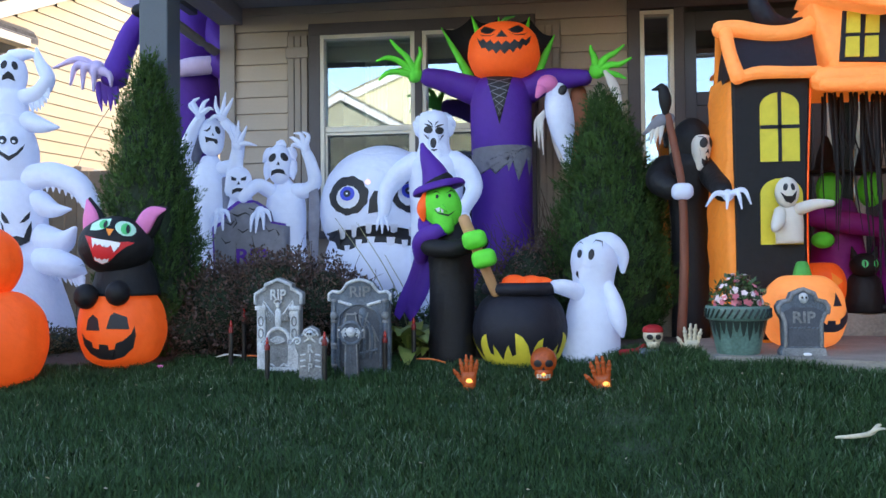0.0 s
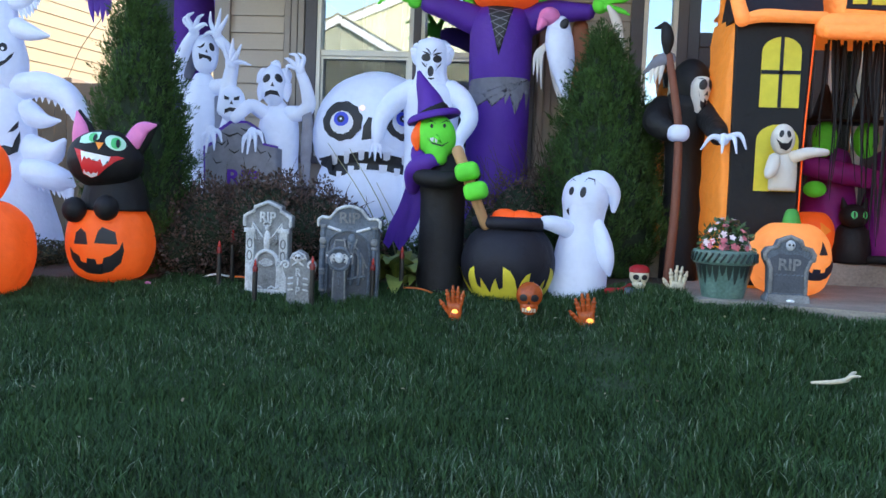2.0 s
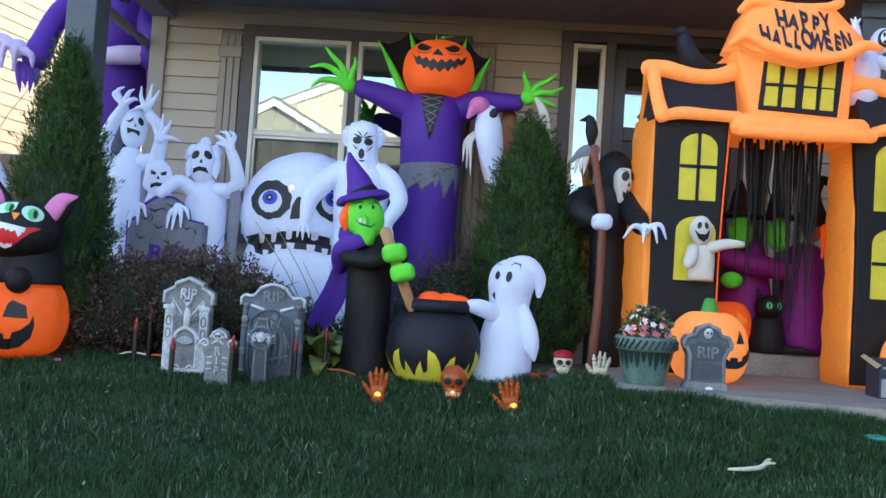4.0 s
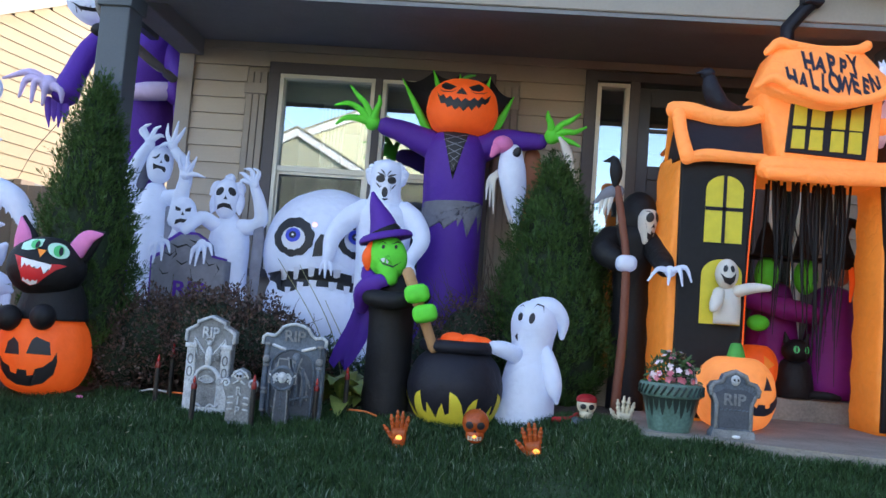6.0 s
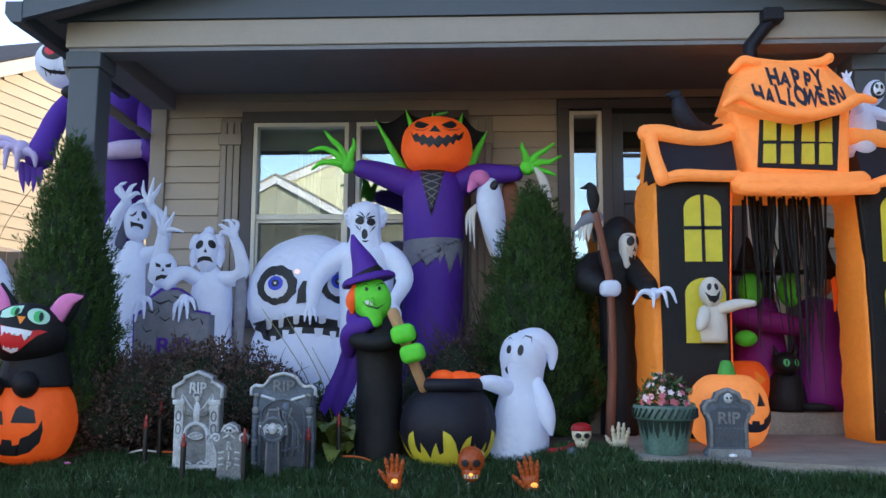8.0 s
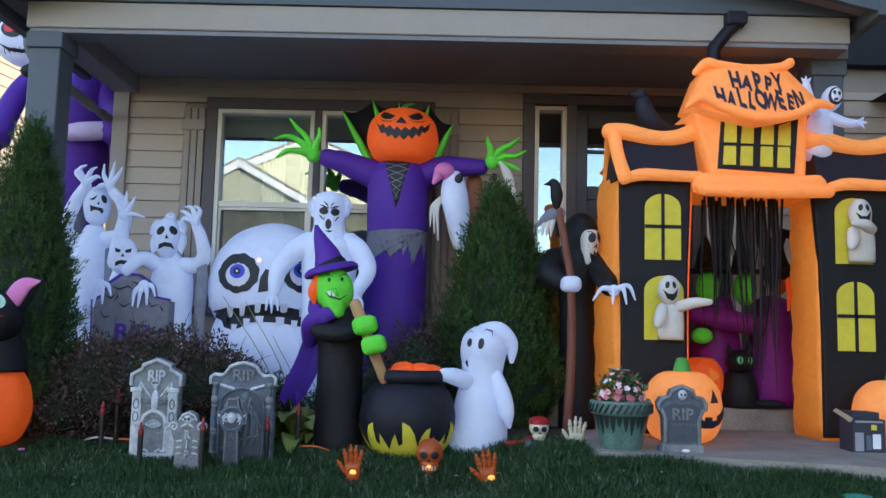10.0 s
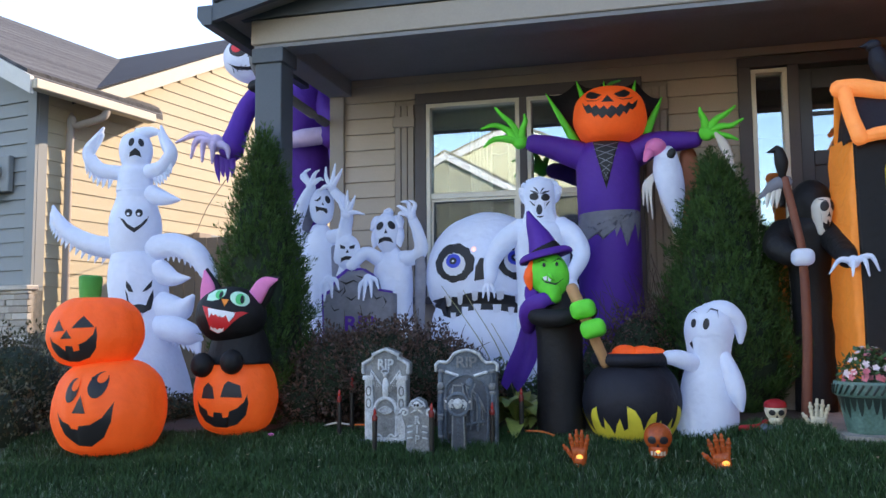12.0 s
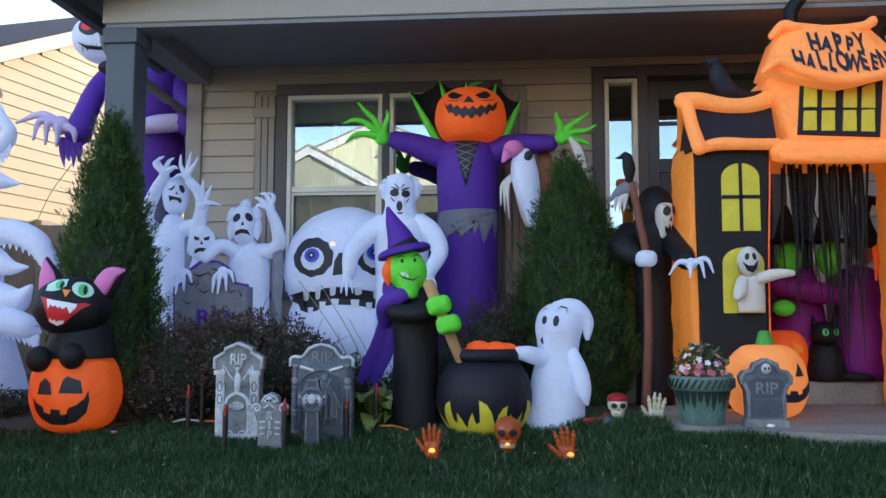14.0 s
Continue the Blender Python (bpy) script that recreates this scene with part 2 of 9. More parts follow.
M = dict(
    siding=mat("tan_siding", (0.43, 0.345, 0.26), 0.7, var=0.1, scale=3, fine=90, bump=0.25, dist=0.004, island=0.35),
    tan_trim=mat("tan_trim", (0.30, 0.245, 0.195), 0.65, var=0.08, fine=80, bump=0.15, dist=0.003),
    cream=mat("cream_vinyl", (0.72, 0.66, 0.53), 0.45, var=0.05, bump=0.05, dist=0.002),
    dark_trim=mat("dark_brown_trim", (0.088, 0.074, 0.072), 0.6, var=0.12, fine=70, bump=0.15, dist=0.003),
    slate=mat("slate_blue_paint", (0.075, 0.09, 0.105), 0.55, var=0.1, fine=70, bump=0.12, dist=0.003),
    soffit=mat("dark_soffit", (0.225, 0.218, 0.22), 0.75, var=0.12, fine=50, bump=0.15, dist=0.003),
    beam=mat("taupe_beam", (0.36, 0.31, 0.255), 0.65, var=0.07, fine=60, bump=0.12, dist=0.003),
    nb_siding=mat("cream_siding", (0.43, 0.36, 0.235), 0.7, var=0.1, scale=2, fine=80, bump=0.2, dist=0.004, island=0.3),
    # on the neighbour's front this grey carries the shade of that side
    nb_grey=mat("grey_siding", (0.22, 0.235, 0.235), 0.7, var=0.08, scale=2, fine=80, bump=0.2, dist=0.004, island=0.3),
    nb_white=mat("white_gutter", (0.55, 0.52, 0.47), 0.5, var=0.08, bump=0.06, dist=0.002),
    # neighbour's roof in two tones: dark for its shaded slope, paler where sunlit
    shingle=mat("asphalt_shingle", (0.02, 0.021, 0.026), 0.9, var=0.35, scale=12, fine=140, bump=0.6, dist=0.006, island=0.4),
    shingle_pale=mat("sunlit_shingle", (0.032, 0.032, 0.036), 0.9, var=0.7, scale=9, fine=26, bump=1.0, dist=0.03, island=0.45, tint=(0.07, 0.068, 0.068)),
    shingle_far=mat("tan_shingle", (0.42, 0.40, 0.30), 0.9, var=0.3, scale=4, fine=40, bump=0.5, dist=0.01),
    nb_rake=mat("beige_rake", (0.50, 0.44, 0.34), 0.6, var=0.1, bump=0.06, dist=0.002),
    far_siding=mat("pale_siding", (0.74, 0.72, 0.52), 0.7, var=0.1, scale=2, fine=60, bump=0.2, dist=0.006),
    # darker copy of the pale siding, with shade put into its colour
    far_shade=mat("shaded_pale_siding", (0.44, 0.44, 0.34), 0.8, var=0.12, scale=2, fine=60, bump=0.2, dist=0.006),
    stone=mat("stacked_stone", (0.30, 0.25, 0.20), 0.85, var=0.3, scale=9, fine=60, bump=0.7, dist=0.012, island=0.6, tint=(0.42, 0.38, 0.33)),
    concrete=mat("worn_concrete", (0.285, 0.255, 0.215), 0.9, var=0.35, scale=5, fine=70, bump=0.7, dist=0.006),
    soil=mat("lawn_soil", (0.020, 0.042, 0.015), 0.95, var=0.4, scale=5, fine=60, bump=0.8, dist=0.02),
    mulch=mat("bark_mulch", (0.072, 0.047, 0.034), 0.95, var=0.5, scale=14, fine=90, bump=1.0, dist=0.02, island=0.6),
    grass=mat("grass_blade", (0.011, 0.038, 0.012), 0.65, var=0.55, scale=1.2, fine=9, bump=0, island=0.7, tint=(0.044, 0.10, 0.033), thin=0.2, gloss=0.25),
    grass_pale=mat("pale_grass_blade", (0.075, 0.13, 0.07), 0.55, var=0.3, scale=1.2, fine=9, bump=0, island=0.8, tint=(0.20, 0.25, 0.17), thin=0.2, gloss=0.35),
    cedar=mat("arborvitae_leaf", (0.024, 0.068, 0.018), 0.6, var=0.55, scale=7, fine=30, bump=0, island=0.45, tint=(0.048, 0.105, 0.024), thin=0.15, gloss=0.25),
    # near-black green that paints the shade deep inside the foliage
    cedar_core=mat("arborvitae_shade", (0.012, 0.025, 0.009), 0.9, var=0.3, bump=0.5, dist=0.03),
    shrub=mat("barberry_leaf", (0.022, 0.032, 0.014), 0.5, var=0.5, scale=5, fine=40, bump=0, island=0.8, tint=(0.115, 0.062, 0.05), thin=0.12),
    hedge=mat("hedge_leaf", (0.025, 0.036, 0.014), 0.5, var=0.5, scale=5, fine=40, bump=0, island=0.8, tint=(0.095, 0.09, 0.045), thin=0.12),
    hosta=mat("hosta_leaf", (0.09, 0.19, 0.04), 0.45, var=0.4, scale=7, fine=40, bump=0.3, dist=0.006, island=0.5, tint=(0.28, 0.3, 0.07), thin=0.2),
    dryleaf=mat("dry_leaf", (0.28, 0.20, 0.11), 0.7, var=0.3, bump=0.1, island=0.8, tint=(0.5, 0.42, 0.3)),
    stalk=mat("pale_stalk", (0.20, 0.21, 0.10), 0.7, var=0.3, fine=60, bump=0.2, dist=0.002, tint=(0.32, 0.30, 0.17)),
    bark=mat("brown_bark", (0.07, 0.045, 0.03), 0.9, var=0.3, fine=50, bump=0.6, dist=0.01),
    # orange and amber skins get added emission to look brighter
    orange=cloth("orange_nylon", (0.95, 0.13, 0.018), glow=0.052),
    orange2=cloth("light_orange_nylon", (0.93, 0.33, 0.085), glow=0.085, crease=2.6),
    amber=cloth("amber_nylon", (0.85, 0.27, 0.04), glow=0.05, crease=2.2),
    black=cloth("black_nylon", (0.0095, 0.009, 0.010), 0.2, 0.0, gloss=0.3),
    navy=cloth("navy_nylon", (0.013, 0.013, 0.020), 0.2, 0.0, gloss=0.3),
    purple=cloth("purple_nylon", (0.095, 0.022, 0.31)),
    plum=cloth("plum_nylon", (0.24, 0.01, 0.19)),
    green=cloth("lime_nylon", (0.10, 0.78, 0.055)),
    green2=cloth("grass_green_nylon", (0.06, 0.36, 0.06)),
    yellow=cloth("yellow_nylon", (0.80, 0.66, 0.06)),
    # blue emission added to the white skin to lift and cool it
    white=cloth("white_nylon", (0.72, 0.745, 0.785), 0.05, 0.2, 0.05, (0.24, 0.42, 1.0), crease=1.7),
    ivory=cloth("ivory_nylon", (0.80, 0.74, 0.66), 0.05, 0.2),
    lilac=cloth("lilac_nylon", (0.62, 0.50, 0.72), 0.08, 0.15),
    pink=cloth("pink_nylon", (0.85, 0.23, 0.50)),
    greycloth=cloth("grey_nylon", (0.20, 0.20, 0.23), 0.2),
    rust=cloth("rust_nylon", (0.34, 0.115, 0.055)),
    brown=cloth("brown_nylon", (0.22, 0.075, 0.045)),
    wood=cloth("tan_nylon", (0.55, 0.30, 0.14)),
    red=cloth("red_nylon", (0.42, 0.012, 0.016)),
    ink=mat("black_print", (0.012, 0.012, 0.014), 0.55, var=0.2, bump=0.15, dist=0.004),
    inkblue=mat("navy_print", (0.012, 0.014, 0.03), 0.55, var=0.2, bump=0.15, dist=0.004),
    inkwhite=mat("white_print", (0.85, 0.85, 0.87), 0.55, var=0.04, bump=0.15, dist=0.004),
    inkpale=mat("pale_print", (0.66, 0.67, 0.74), 0.55, var=0.06, bump=0.15, dist=0.004),
    inkred=mat("red_print", (0.70, 0.02, 0.025), 0.55, var=0.06, bump=0.15, dist=0.004),
    inkblue2=mat("blue_print", (0.03, 0.06, 0.55), 0.5, var=0.1, bump=0.15, dist=0.004),
    inkgrey=mat("grey_print", (0.33, 0.33, 0.37), 0.6, var=0.15, bump=0.15, dist=0.004),
    inkmint=mat("pale_green_print", (0.50, 0.80, 0.60), 0.5, var=0.1, bump=0.15, dist=0.004),
    inkgreen=mat("green_print", (0.05, 0.55, 0.16), 0.5, var=0.1, bump=0.15, dist=0.004),
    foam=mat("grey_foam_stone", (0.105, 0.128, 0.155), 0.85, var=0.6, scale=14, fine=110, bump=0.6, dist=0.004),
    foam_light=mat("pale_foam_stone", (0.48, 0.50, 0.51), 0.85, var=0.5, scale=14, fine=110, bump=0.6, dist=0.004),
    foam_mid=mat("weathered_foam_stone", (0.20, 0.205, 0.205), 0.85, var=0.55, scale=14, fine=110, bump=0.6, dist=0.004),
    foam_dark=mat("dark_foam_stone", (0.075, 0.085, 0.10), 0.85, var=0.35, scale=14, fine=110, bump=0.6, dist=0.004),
    bone=mat("bone_plastic", (0.62, 0.55, 0.40), 0.55, var=0.2, scale=20, fine=90, bump=0.3, dist=0.003),
    amberglow=mat("amber_plastic", (0.40, 0.09, 0.022), 0.22, var=0.3, scale=30, fine=90, bump=0.3, dist=0.003, thin=0.35, emit=0.05),
    bulb=mat("lit_amber_bulb", (1.0, 0.36, 0.06), 0.4, var=0.0, bump=0, emit=0.45),
    redbulb=mat("red_flame_bulb", (0.30, 0.02, 0.015), 0.25, var=0.1, bump=0, emit=0.03),
    pinkbulb=mat("warm_bulb", (1.0, 0.62, 0.55), 0.4, var=0.0, bump=0, emit=0.17),
    plastic=mat("black_plastic", (0.009, 0.009, 0.010), 0.4, var=0.2, bump=0.05, dist=0.002),
    metal=mat("satin_nickel", (0.55, 0.54, 0.52), 0.3, metal=1.0, var=0.1, bump=0.03, dist=0.001),
    pot=mat("green_glaze", (0.06, 0.13, 0.105), 0.35, var=0.3, scale=9, fine=60, bump=0.25, dist=0.004, tint=(0.11, 0.20, 0.17)),
    potdark=mat("dark_green_glaze", (0.016, 0.03, 0.025), 0.35, var=0.3, scale=9, bump=0.2, dist=0.004),
    petal=mat("rose_petal", (0.52, 0.02, 0.06), 0.5, var=0.35, bump=0, island=0.6, tint=(0.8, 0.25, 0.28)),
    petal_white=mat("white_petal", (0.85, 0.66, 0.66), 0.5, var=0.12, bump=0, island=0.5),
    foliage=mat("flower_leaf", (0.045, 0.10, 0.03), 0.5, var=0.4, bump=0.1, island=0.6),
    door=mat("dark_door_paint", (0.042, 0.042, 0.046), 0.4, var=0.12, bump=0.1, dist=0.002),
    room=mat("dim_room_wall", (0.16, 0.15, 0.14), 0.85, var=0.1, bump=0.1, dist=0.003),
    curtain=mat("pale_curtain", (0.62, 0.58, 0.50), 0.85, var=0.08, bump=0.2, dist=0.004),
    blind=mat("grey_green_blind", (0.50, 0.52, 0.45), 0.8, var=0.1, bump=0.1, dist=0.003),
    fence=mat("weathered_fence", (0.20, 0.155, 0.115), 0.85, var=0.25, scale=3, fine=50, bump=0.4, dist=0.004, island=0.4),
    asphalt=mat("asphalt", (0.11, 0.108, 0.105), 0.9, var=0.2, fine=150, bump=0.4, dist=0.004),
    orange_cord=mat("orange_cord", (0.75, 0.16, 0.03), 0.5, var=0.1, bump=0),
    white_cord=mat("white_cord", (0.75, 0.72, 0.66), 0.5, var=0.1, bump=0),
    card=mat("printed_cardboard", (0.03, 0.035, 0.05), 0.6, var=0.2, bump=0.1, dist=0.002),
    kraft=mat("kraft_cardboard", (0.42, 0.30, 0.19), 0.85, var=0.1, bump=0.2, dist=0.002),
    teal=mat("teal_lid", (0.01, 0.30, 0.22), 0.4, var=0.1, bump=0.05, dist=0.002),
    screen=screen_mat("insect_screen", 0.32),
    gauze=cloth("grey_gauze", (0.30, 0.30, 0.36), 0.2, 0.3),
    drip=mat("red_wax", (0.20, 0.010, 0.009), 0.35, var=0.2, bump=0.1, dist=0.002),
    glass=glass_mat("window_glass", 0.25, (0.8, 0.84, 0.82)),
)


# ---- builders ----
def thing(name, origin, label, category, group="", kind=""):
    e = new(name)
    e.empty_display_size = 0.1
    e.location = origin
    return tagged(e, label, category, group, kind)


def finish(bm, name, material, smooth):
    me = bpy.data.meshes.new(name)
    bm.normal_update()
    bm.to_mesh(me)
    bm.free()
    me.materials.append(material)
    if smooth:
        me.polygons.foreach_set("use_smooth", [True] * len(me.polygons))
    return me


def part(name, bm, material, parent, label="", smooth=True):
    """Links a bmesh in world coordinates as one mesh under a thing or under a part."""
    top = parent
    while top.parent:
        top = top.parent
    bmesh.ops.translate(bm, verts=bm.verts, vec=-top.location)
    ob = new(name, finish(bm, name, material, smooth))
    ob.parent = parent
    if label:
        ob["label"] = label
    return ob


def structure(name, bm, material, label, category, smooth=False):
    return tagged(new(name, finish(bm, name, material, smooth)), label, category, kind="structure")


def box(bm, x0, x1, y0, y1, z0, z1, bevel=0.0, seg=1, m=None):
    r = bmesh.ops.create_cube(bm, size=1)
    vs = r["verts"]
    for v in vs:
        v.co = Vector(((x0 + x1) / 2 + v.co.x * (x1 - x0), (y0 + y1) / 2 + v.co.y * (y1 - y0), (z0 + z1) / 2 + v.co.z * (z1 - z0)))
    if m:
        for v in vs:
            v.co = m @ v.co
    if bevel:
        es = list({e for v in vs for e in v.link_edges})
        bmesh.ops.bevel(bm, geom=es, offset=bevel, segments=seg, profile=0.5, affect="EDGES")
    return bm


def B(*a, **k):
    return box(bmesh.new(), *a, **k)


def spline(pts, n):
    pts = [Vector(p) for p in pts]
    if len(pts) < 3 or n < 2:
        out = []
        for a, b in zip(pts, pts[1:]):
            out += [a.lerp(b, i / n) for i in range(n)]
        return out + [pts[-1]]
    q = [2 * pts[0] - pts[1]] + pts + [2 * pts[-1] - pts[-2]]
    out = []
    for i in range(1, len(q) - 2):
        a, b, c, d = q[i - 1:i + 3]
        for k in range(n):
            t = k / n
            out.append(0.5 * (2 * b + (c - a) * t + (2 * a - 5 * b + 4 * c - d) * t * t + (3 * b - a - 3 * c + d) * t ** 3))
    return out + [pts[-1]]


def tube(bm, pts, radii, seg=14, n=5, flat=1.0):
    """A soft tube along a curve, its radius going from value to value; closed, rounded ends."""
    path = spline(pts, n)
    rad = [max(0.001, v.x) for v in spline([(r, 0, 0) for r in radii], n)]
    if len(rad) != len(path):
        rad = [radii[0]] * len(path)
    ref = Vector((0, 1, 0))
    rings = []
    for i, p in enumerate(path):
        d = (path[min(i + 1, len(path) - 1)] - path[max(i - 1, 0)])
        d = d.normalized() if d.length > 1e-6 else Vector((0, 0, 1))
        u = ref - d * ref.dot(d)
        if u.length < 0.2:
            u = Vector((1, 0, 0)) - d * d.x
        u.normalize()
        w = d.cross(u)
        ring = []
        for k in range(seg):
            off = (u * math.cos(2 * math.pi * k / seg) * flat + w * math.sin(2 * math.pi * k / seg)) * rad[i]
            ring.append(bm.verts.new(p + off * (lump(p + off, 0.06) if 0.03 < rad[i] and seg > 10 else 1.0)))
        rings.append(ring)
    for a, b in zip(rings, rings[1:]):
        for k in range(seg):
            bm.faces.new((a[k], a[(k + 1) % seg], b[(k + 1) % seg], b[k]))
    for ring, p, q, r in ((rings[0], path[0], path[1], rad[0]), (rings[-1], path[-1], path[-2], rad[-1])):
        d = (p - q).normalized()
        mid = [bm.verts.new(p + (v.co - p) * 0.7 + d * r * 0.5) for v in ring]
        tip = bm.verts.new(p + d * r * 0.75)
        for k in range(seg):
            j = (k + 1) % seg
            bm.faces.new((ring[k], ring[j], mid[j], mid[k]))
            bm.faces.new((mid[k], mid[j], tip))
    bmesh.ops.recalc_face_normals(bm, faces=bm.faces)
    return bm


def T(pts, radii, seg=14, n=5, flat=1.0):
    return tube(bmesh.new(), pts, radii, seg, n, flat)


def lump(p, size):
    """Unevenness of a blown-up skin: slow swells, small puckers and pulled seams."""
    q = Vector(p)
    return 1 + size * (0.9 * noise.noise(q * 4.3) + 0.55 * noise.noise(q * 12.0))


def lathe(bm, x, y, profile, seg=36, n=5, mod=None, flat=1.0, lean=(0, 0), uneven=0.02):
    """A body of revolution from (radius, height) pairs. mod(angle, share of height) scales the radius; lean shifts the top."""
    pts = spline([(r, z, 0) for r, z in profile], n)
    z0, z1 = profile[0][1], profile[-1][1]
    span = (max(p[1] for p in profile) - min(p[1] for p in profile)) or 1
    rings = []
    for p in pts:
        r, z = max(0.0005, p.x), p.y
        h = (z - z0) / span
        ring = []
        for k in range(seg):
            a = 2 * math.pi * k / seg
            f = (mod(a, h) if mod else 1.0) * (lump((x + r * math.cos(a), y + r * math.sin(a), z), uneven) if uneven and r > 0.05 else 1.0)
            ring.append(bm.verts.new((x + lean[0] * h + r * f * math.cos(a), y + lean[1] * h + r * f * flat * math.sin(a), z)))
        rings.append(ring)
    for a, b in zip(rings, rings[1:]):
        for k in range(seg):
            bm.faces.new((a[k], a[(k + 1) % seg], b[(k + 1) % seg], b[k]))
    bm.faces.new(rings[0][::-1])
    bm.faces.new(rings[-1])
    bmesh.ops.recalc_face_normals(bm, faces=bm.faces)
    return bm


def L(*a, **k):
    return lathe(bmesh.new(), *a, **k)


def ball(bm, c, r, u=24, v=14, m=None):
    q = bmesh.ops.create_uvsphere(bm, u_segments=u, v_segments=v, radius=1)
    for w in q["verts"]:
        w.co = Vector((w.co.x * r[0], w.co.y * r[1], w.co.z * r[2]))
        if m:
            w.co = m @ w.co
        w.co += Vector(c)
        if r[0] > 0.15:
            w.co = Vector(c) + (w.co - Vector(c)) * lump(w.co, 0.02)
    return bm


def S(c, r, u=24, v=14, m=None):
    return ball(bmesh.new(), c, r, u, v, m)


def prism(bm, poly, y0, y1, bevel=0.0):
    """An upright plate: an outline in x and z, from y0 (front) to y1."""
    vs = [bm.verts.new((x, y0, z)) for x, z in poly]
    f = bm.faces.new(vs)
    r = bmesh.ops.extrude_face_region(bm, geom=[f])
    top = [e for e in r["geom"] if isinstance(e, bmesh.types.BMVert)]
    bmesh.ops.translate(bm, verts=top, vec=(0, y1 - y0, 0))
    bmesh.ops.recalc_face_normals(bm, faces=bm.faces)
    if bevel:
        es = [e for e in bm.edges if all(abs(v.co.y - y0) < 1e-5 for v in e.verts) and any(v in vs or True for v in e.verts)]
        bmesh.ops.bevel(bm, geom=es, offset=bevel, segments=2, profile=0.5, affect="EDGES")
    return bm


def P(poly, y0, y1, bevel=0.0):
    return prism(bmesh.new(), poly, y0, y1, bevel)


def oval(cx, cz, rx, rz, n=22, a0=0, a1=360, tilt=0):
    out = []
    for i in range(n if a1 - a0 >= 360 else n + 1):
        a = radians(a0 + (a1 - a0) * i / n)
        x, z = rx * math.cos(a), rz * math.sin(a)
        t = radians(tilt)
        out.append((cx + x * math.cos(t) - z * math.sin(t), cz + x * math.sin(t) + z * math.cos(t)))
    return out


def print_on(name, poly, tree, centre, material, parent, yaw=0.0, lift=0.004, cell=0.03, label="", seg=True):
    """A shape printed on a curved skin: an outline (u to the right, v up, from centre) laid on the skin's front."""
    bm = bmesh.new()
    vs = [bm.verts.new((u, 0, v)) for u, v in poly]
    bm.faces.new(vs)
    bmesh.ops.triangulate(bm, faces=bm.faces)
    for _ in range(5):
        es = [e for e in bm.edges if e.calc_length() > cell]
        if not es:
            break
        bmesh.ops.subdivide_edges(bm, edges=es, cuts=1)
        bmesh.ops.triangulate(bm, faces=[f for f in bm.faces if len(f.verts) > 3])
    a = radians(yaw)
    right, fwd, c = Vector((math.cos(a), math.sin(a), 0)), Vector((-math.sin(a), math.cos(a), 0)), Vector(centre)
    for v in bm.verts:
        o = c + right * v.co.x + Vector((0, 0, v.co.z))
        hit, nor, _, _ = tree.ray_cast(o - fwd * 1.5, fwd)
        if hit is None:
            hit, nor, _, _ = tree.find_nearest(o - fwd * 0.3)
        v.co = hit - fwd * lift + nor * 0.001 * (1 if nor.dot(fwd) < 0 else -1)
    bmesh.ops.recalc_face_normals(bm, faces=bm.faces)
    return part(name, bm, material, parent, label)


def skin(bm):
    return BVHTree.FromBMesh(bm)


def claw(c, size, reach, spread, material, parent, name="claw", up=0.6, fingers=4, hook=0.35, out=(0, -1, 0), label=""):
    """A blown-up glove: a palm and curling fingers. reach: the way the fingers point; spread: the way they fan out."""
    bm = bmesh.new()
    c, reach, spread, out = Vector(c), Vector(reach).normalized(), Vector(spread).normalized(), Vector(out)
    ball(bm, c, (size * 0.34, size * 0.26, size * 0.34), 14, 10)
    for i in range(fingers):
        k = (i / (fingers - 1) - 0.5) * 2
        d = (reach * (1 - 0.25 * abs(k)) + spread * k * 0.8).normalized()
        a = c + d * size * 0.25
        b = c + d * size * 0.62 + out * size * 0.06
        e = c + d * size * 0.95 + out * size * 0.10 + reach * 0 + Vector((0, 0, 1)) * size * (-hook * 0.2) + spread * k * size * -hook * 0.25
        tube(bm, [a, b, e], [size * 0.12, size * 0.095, size * 0.035], 9, 4)
    t = (spread * -1 + reach * 0.15).normalized()
    return part(name, bm, material, parent, label)


def leaf_mesh(name, pos, along, side, length, width, material):
    """Many small four-cornered leaves in one mesh: arrays of places, directions and sizes."""
    n = len(pos)
    l, w = np.asarray(length).reshape(-1, 1), np.asarray(width).reshape(-1, 1)
    v = np.stack([pos, pos + along * l * 0.5 + side * w * 0.5, pos + along * l, pos + along * l * 0.5 - side * w * 0.5], 1).reshape(-1, 3)
    me = bpy.data.meshes.new(name)
    me.vertices.add(4 * n)
    me.vertices.foreach_set("co", v.astype(np.float32).ravel())
    me.loops.add(4 * n)
    me.loops.foreach_set("vertex_index", np.arange(4 * n, dtype=np.int32))
    me.polygons.add(n)
    me.polygons.foreach_set("loop_start", np.arange(0, 4 * n, 4, dtype=np.int32))
    me.update(calc_edges=True)
    me.materials.append(material)
    return me


def units(v):
    return v / (np.linalg.norm(v, axis=1, keepdims=True) + 1e-9)


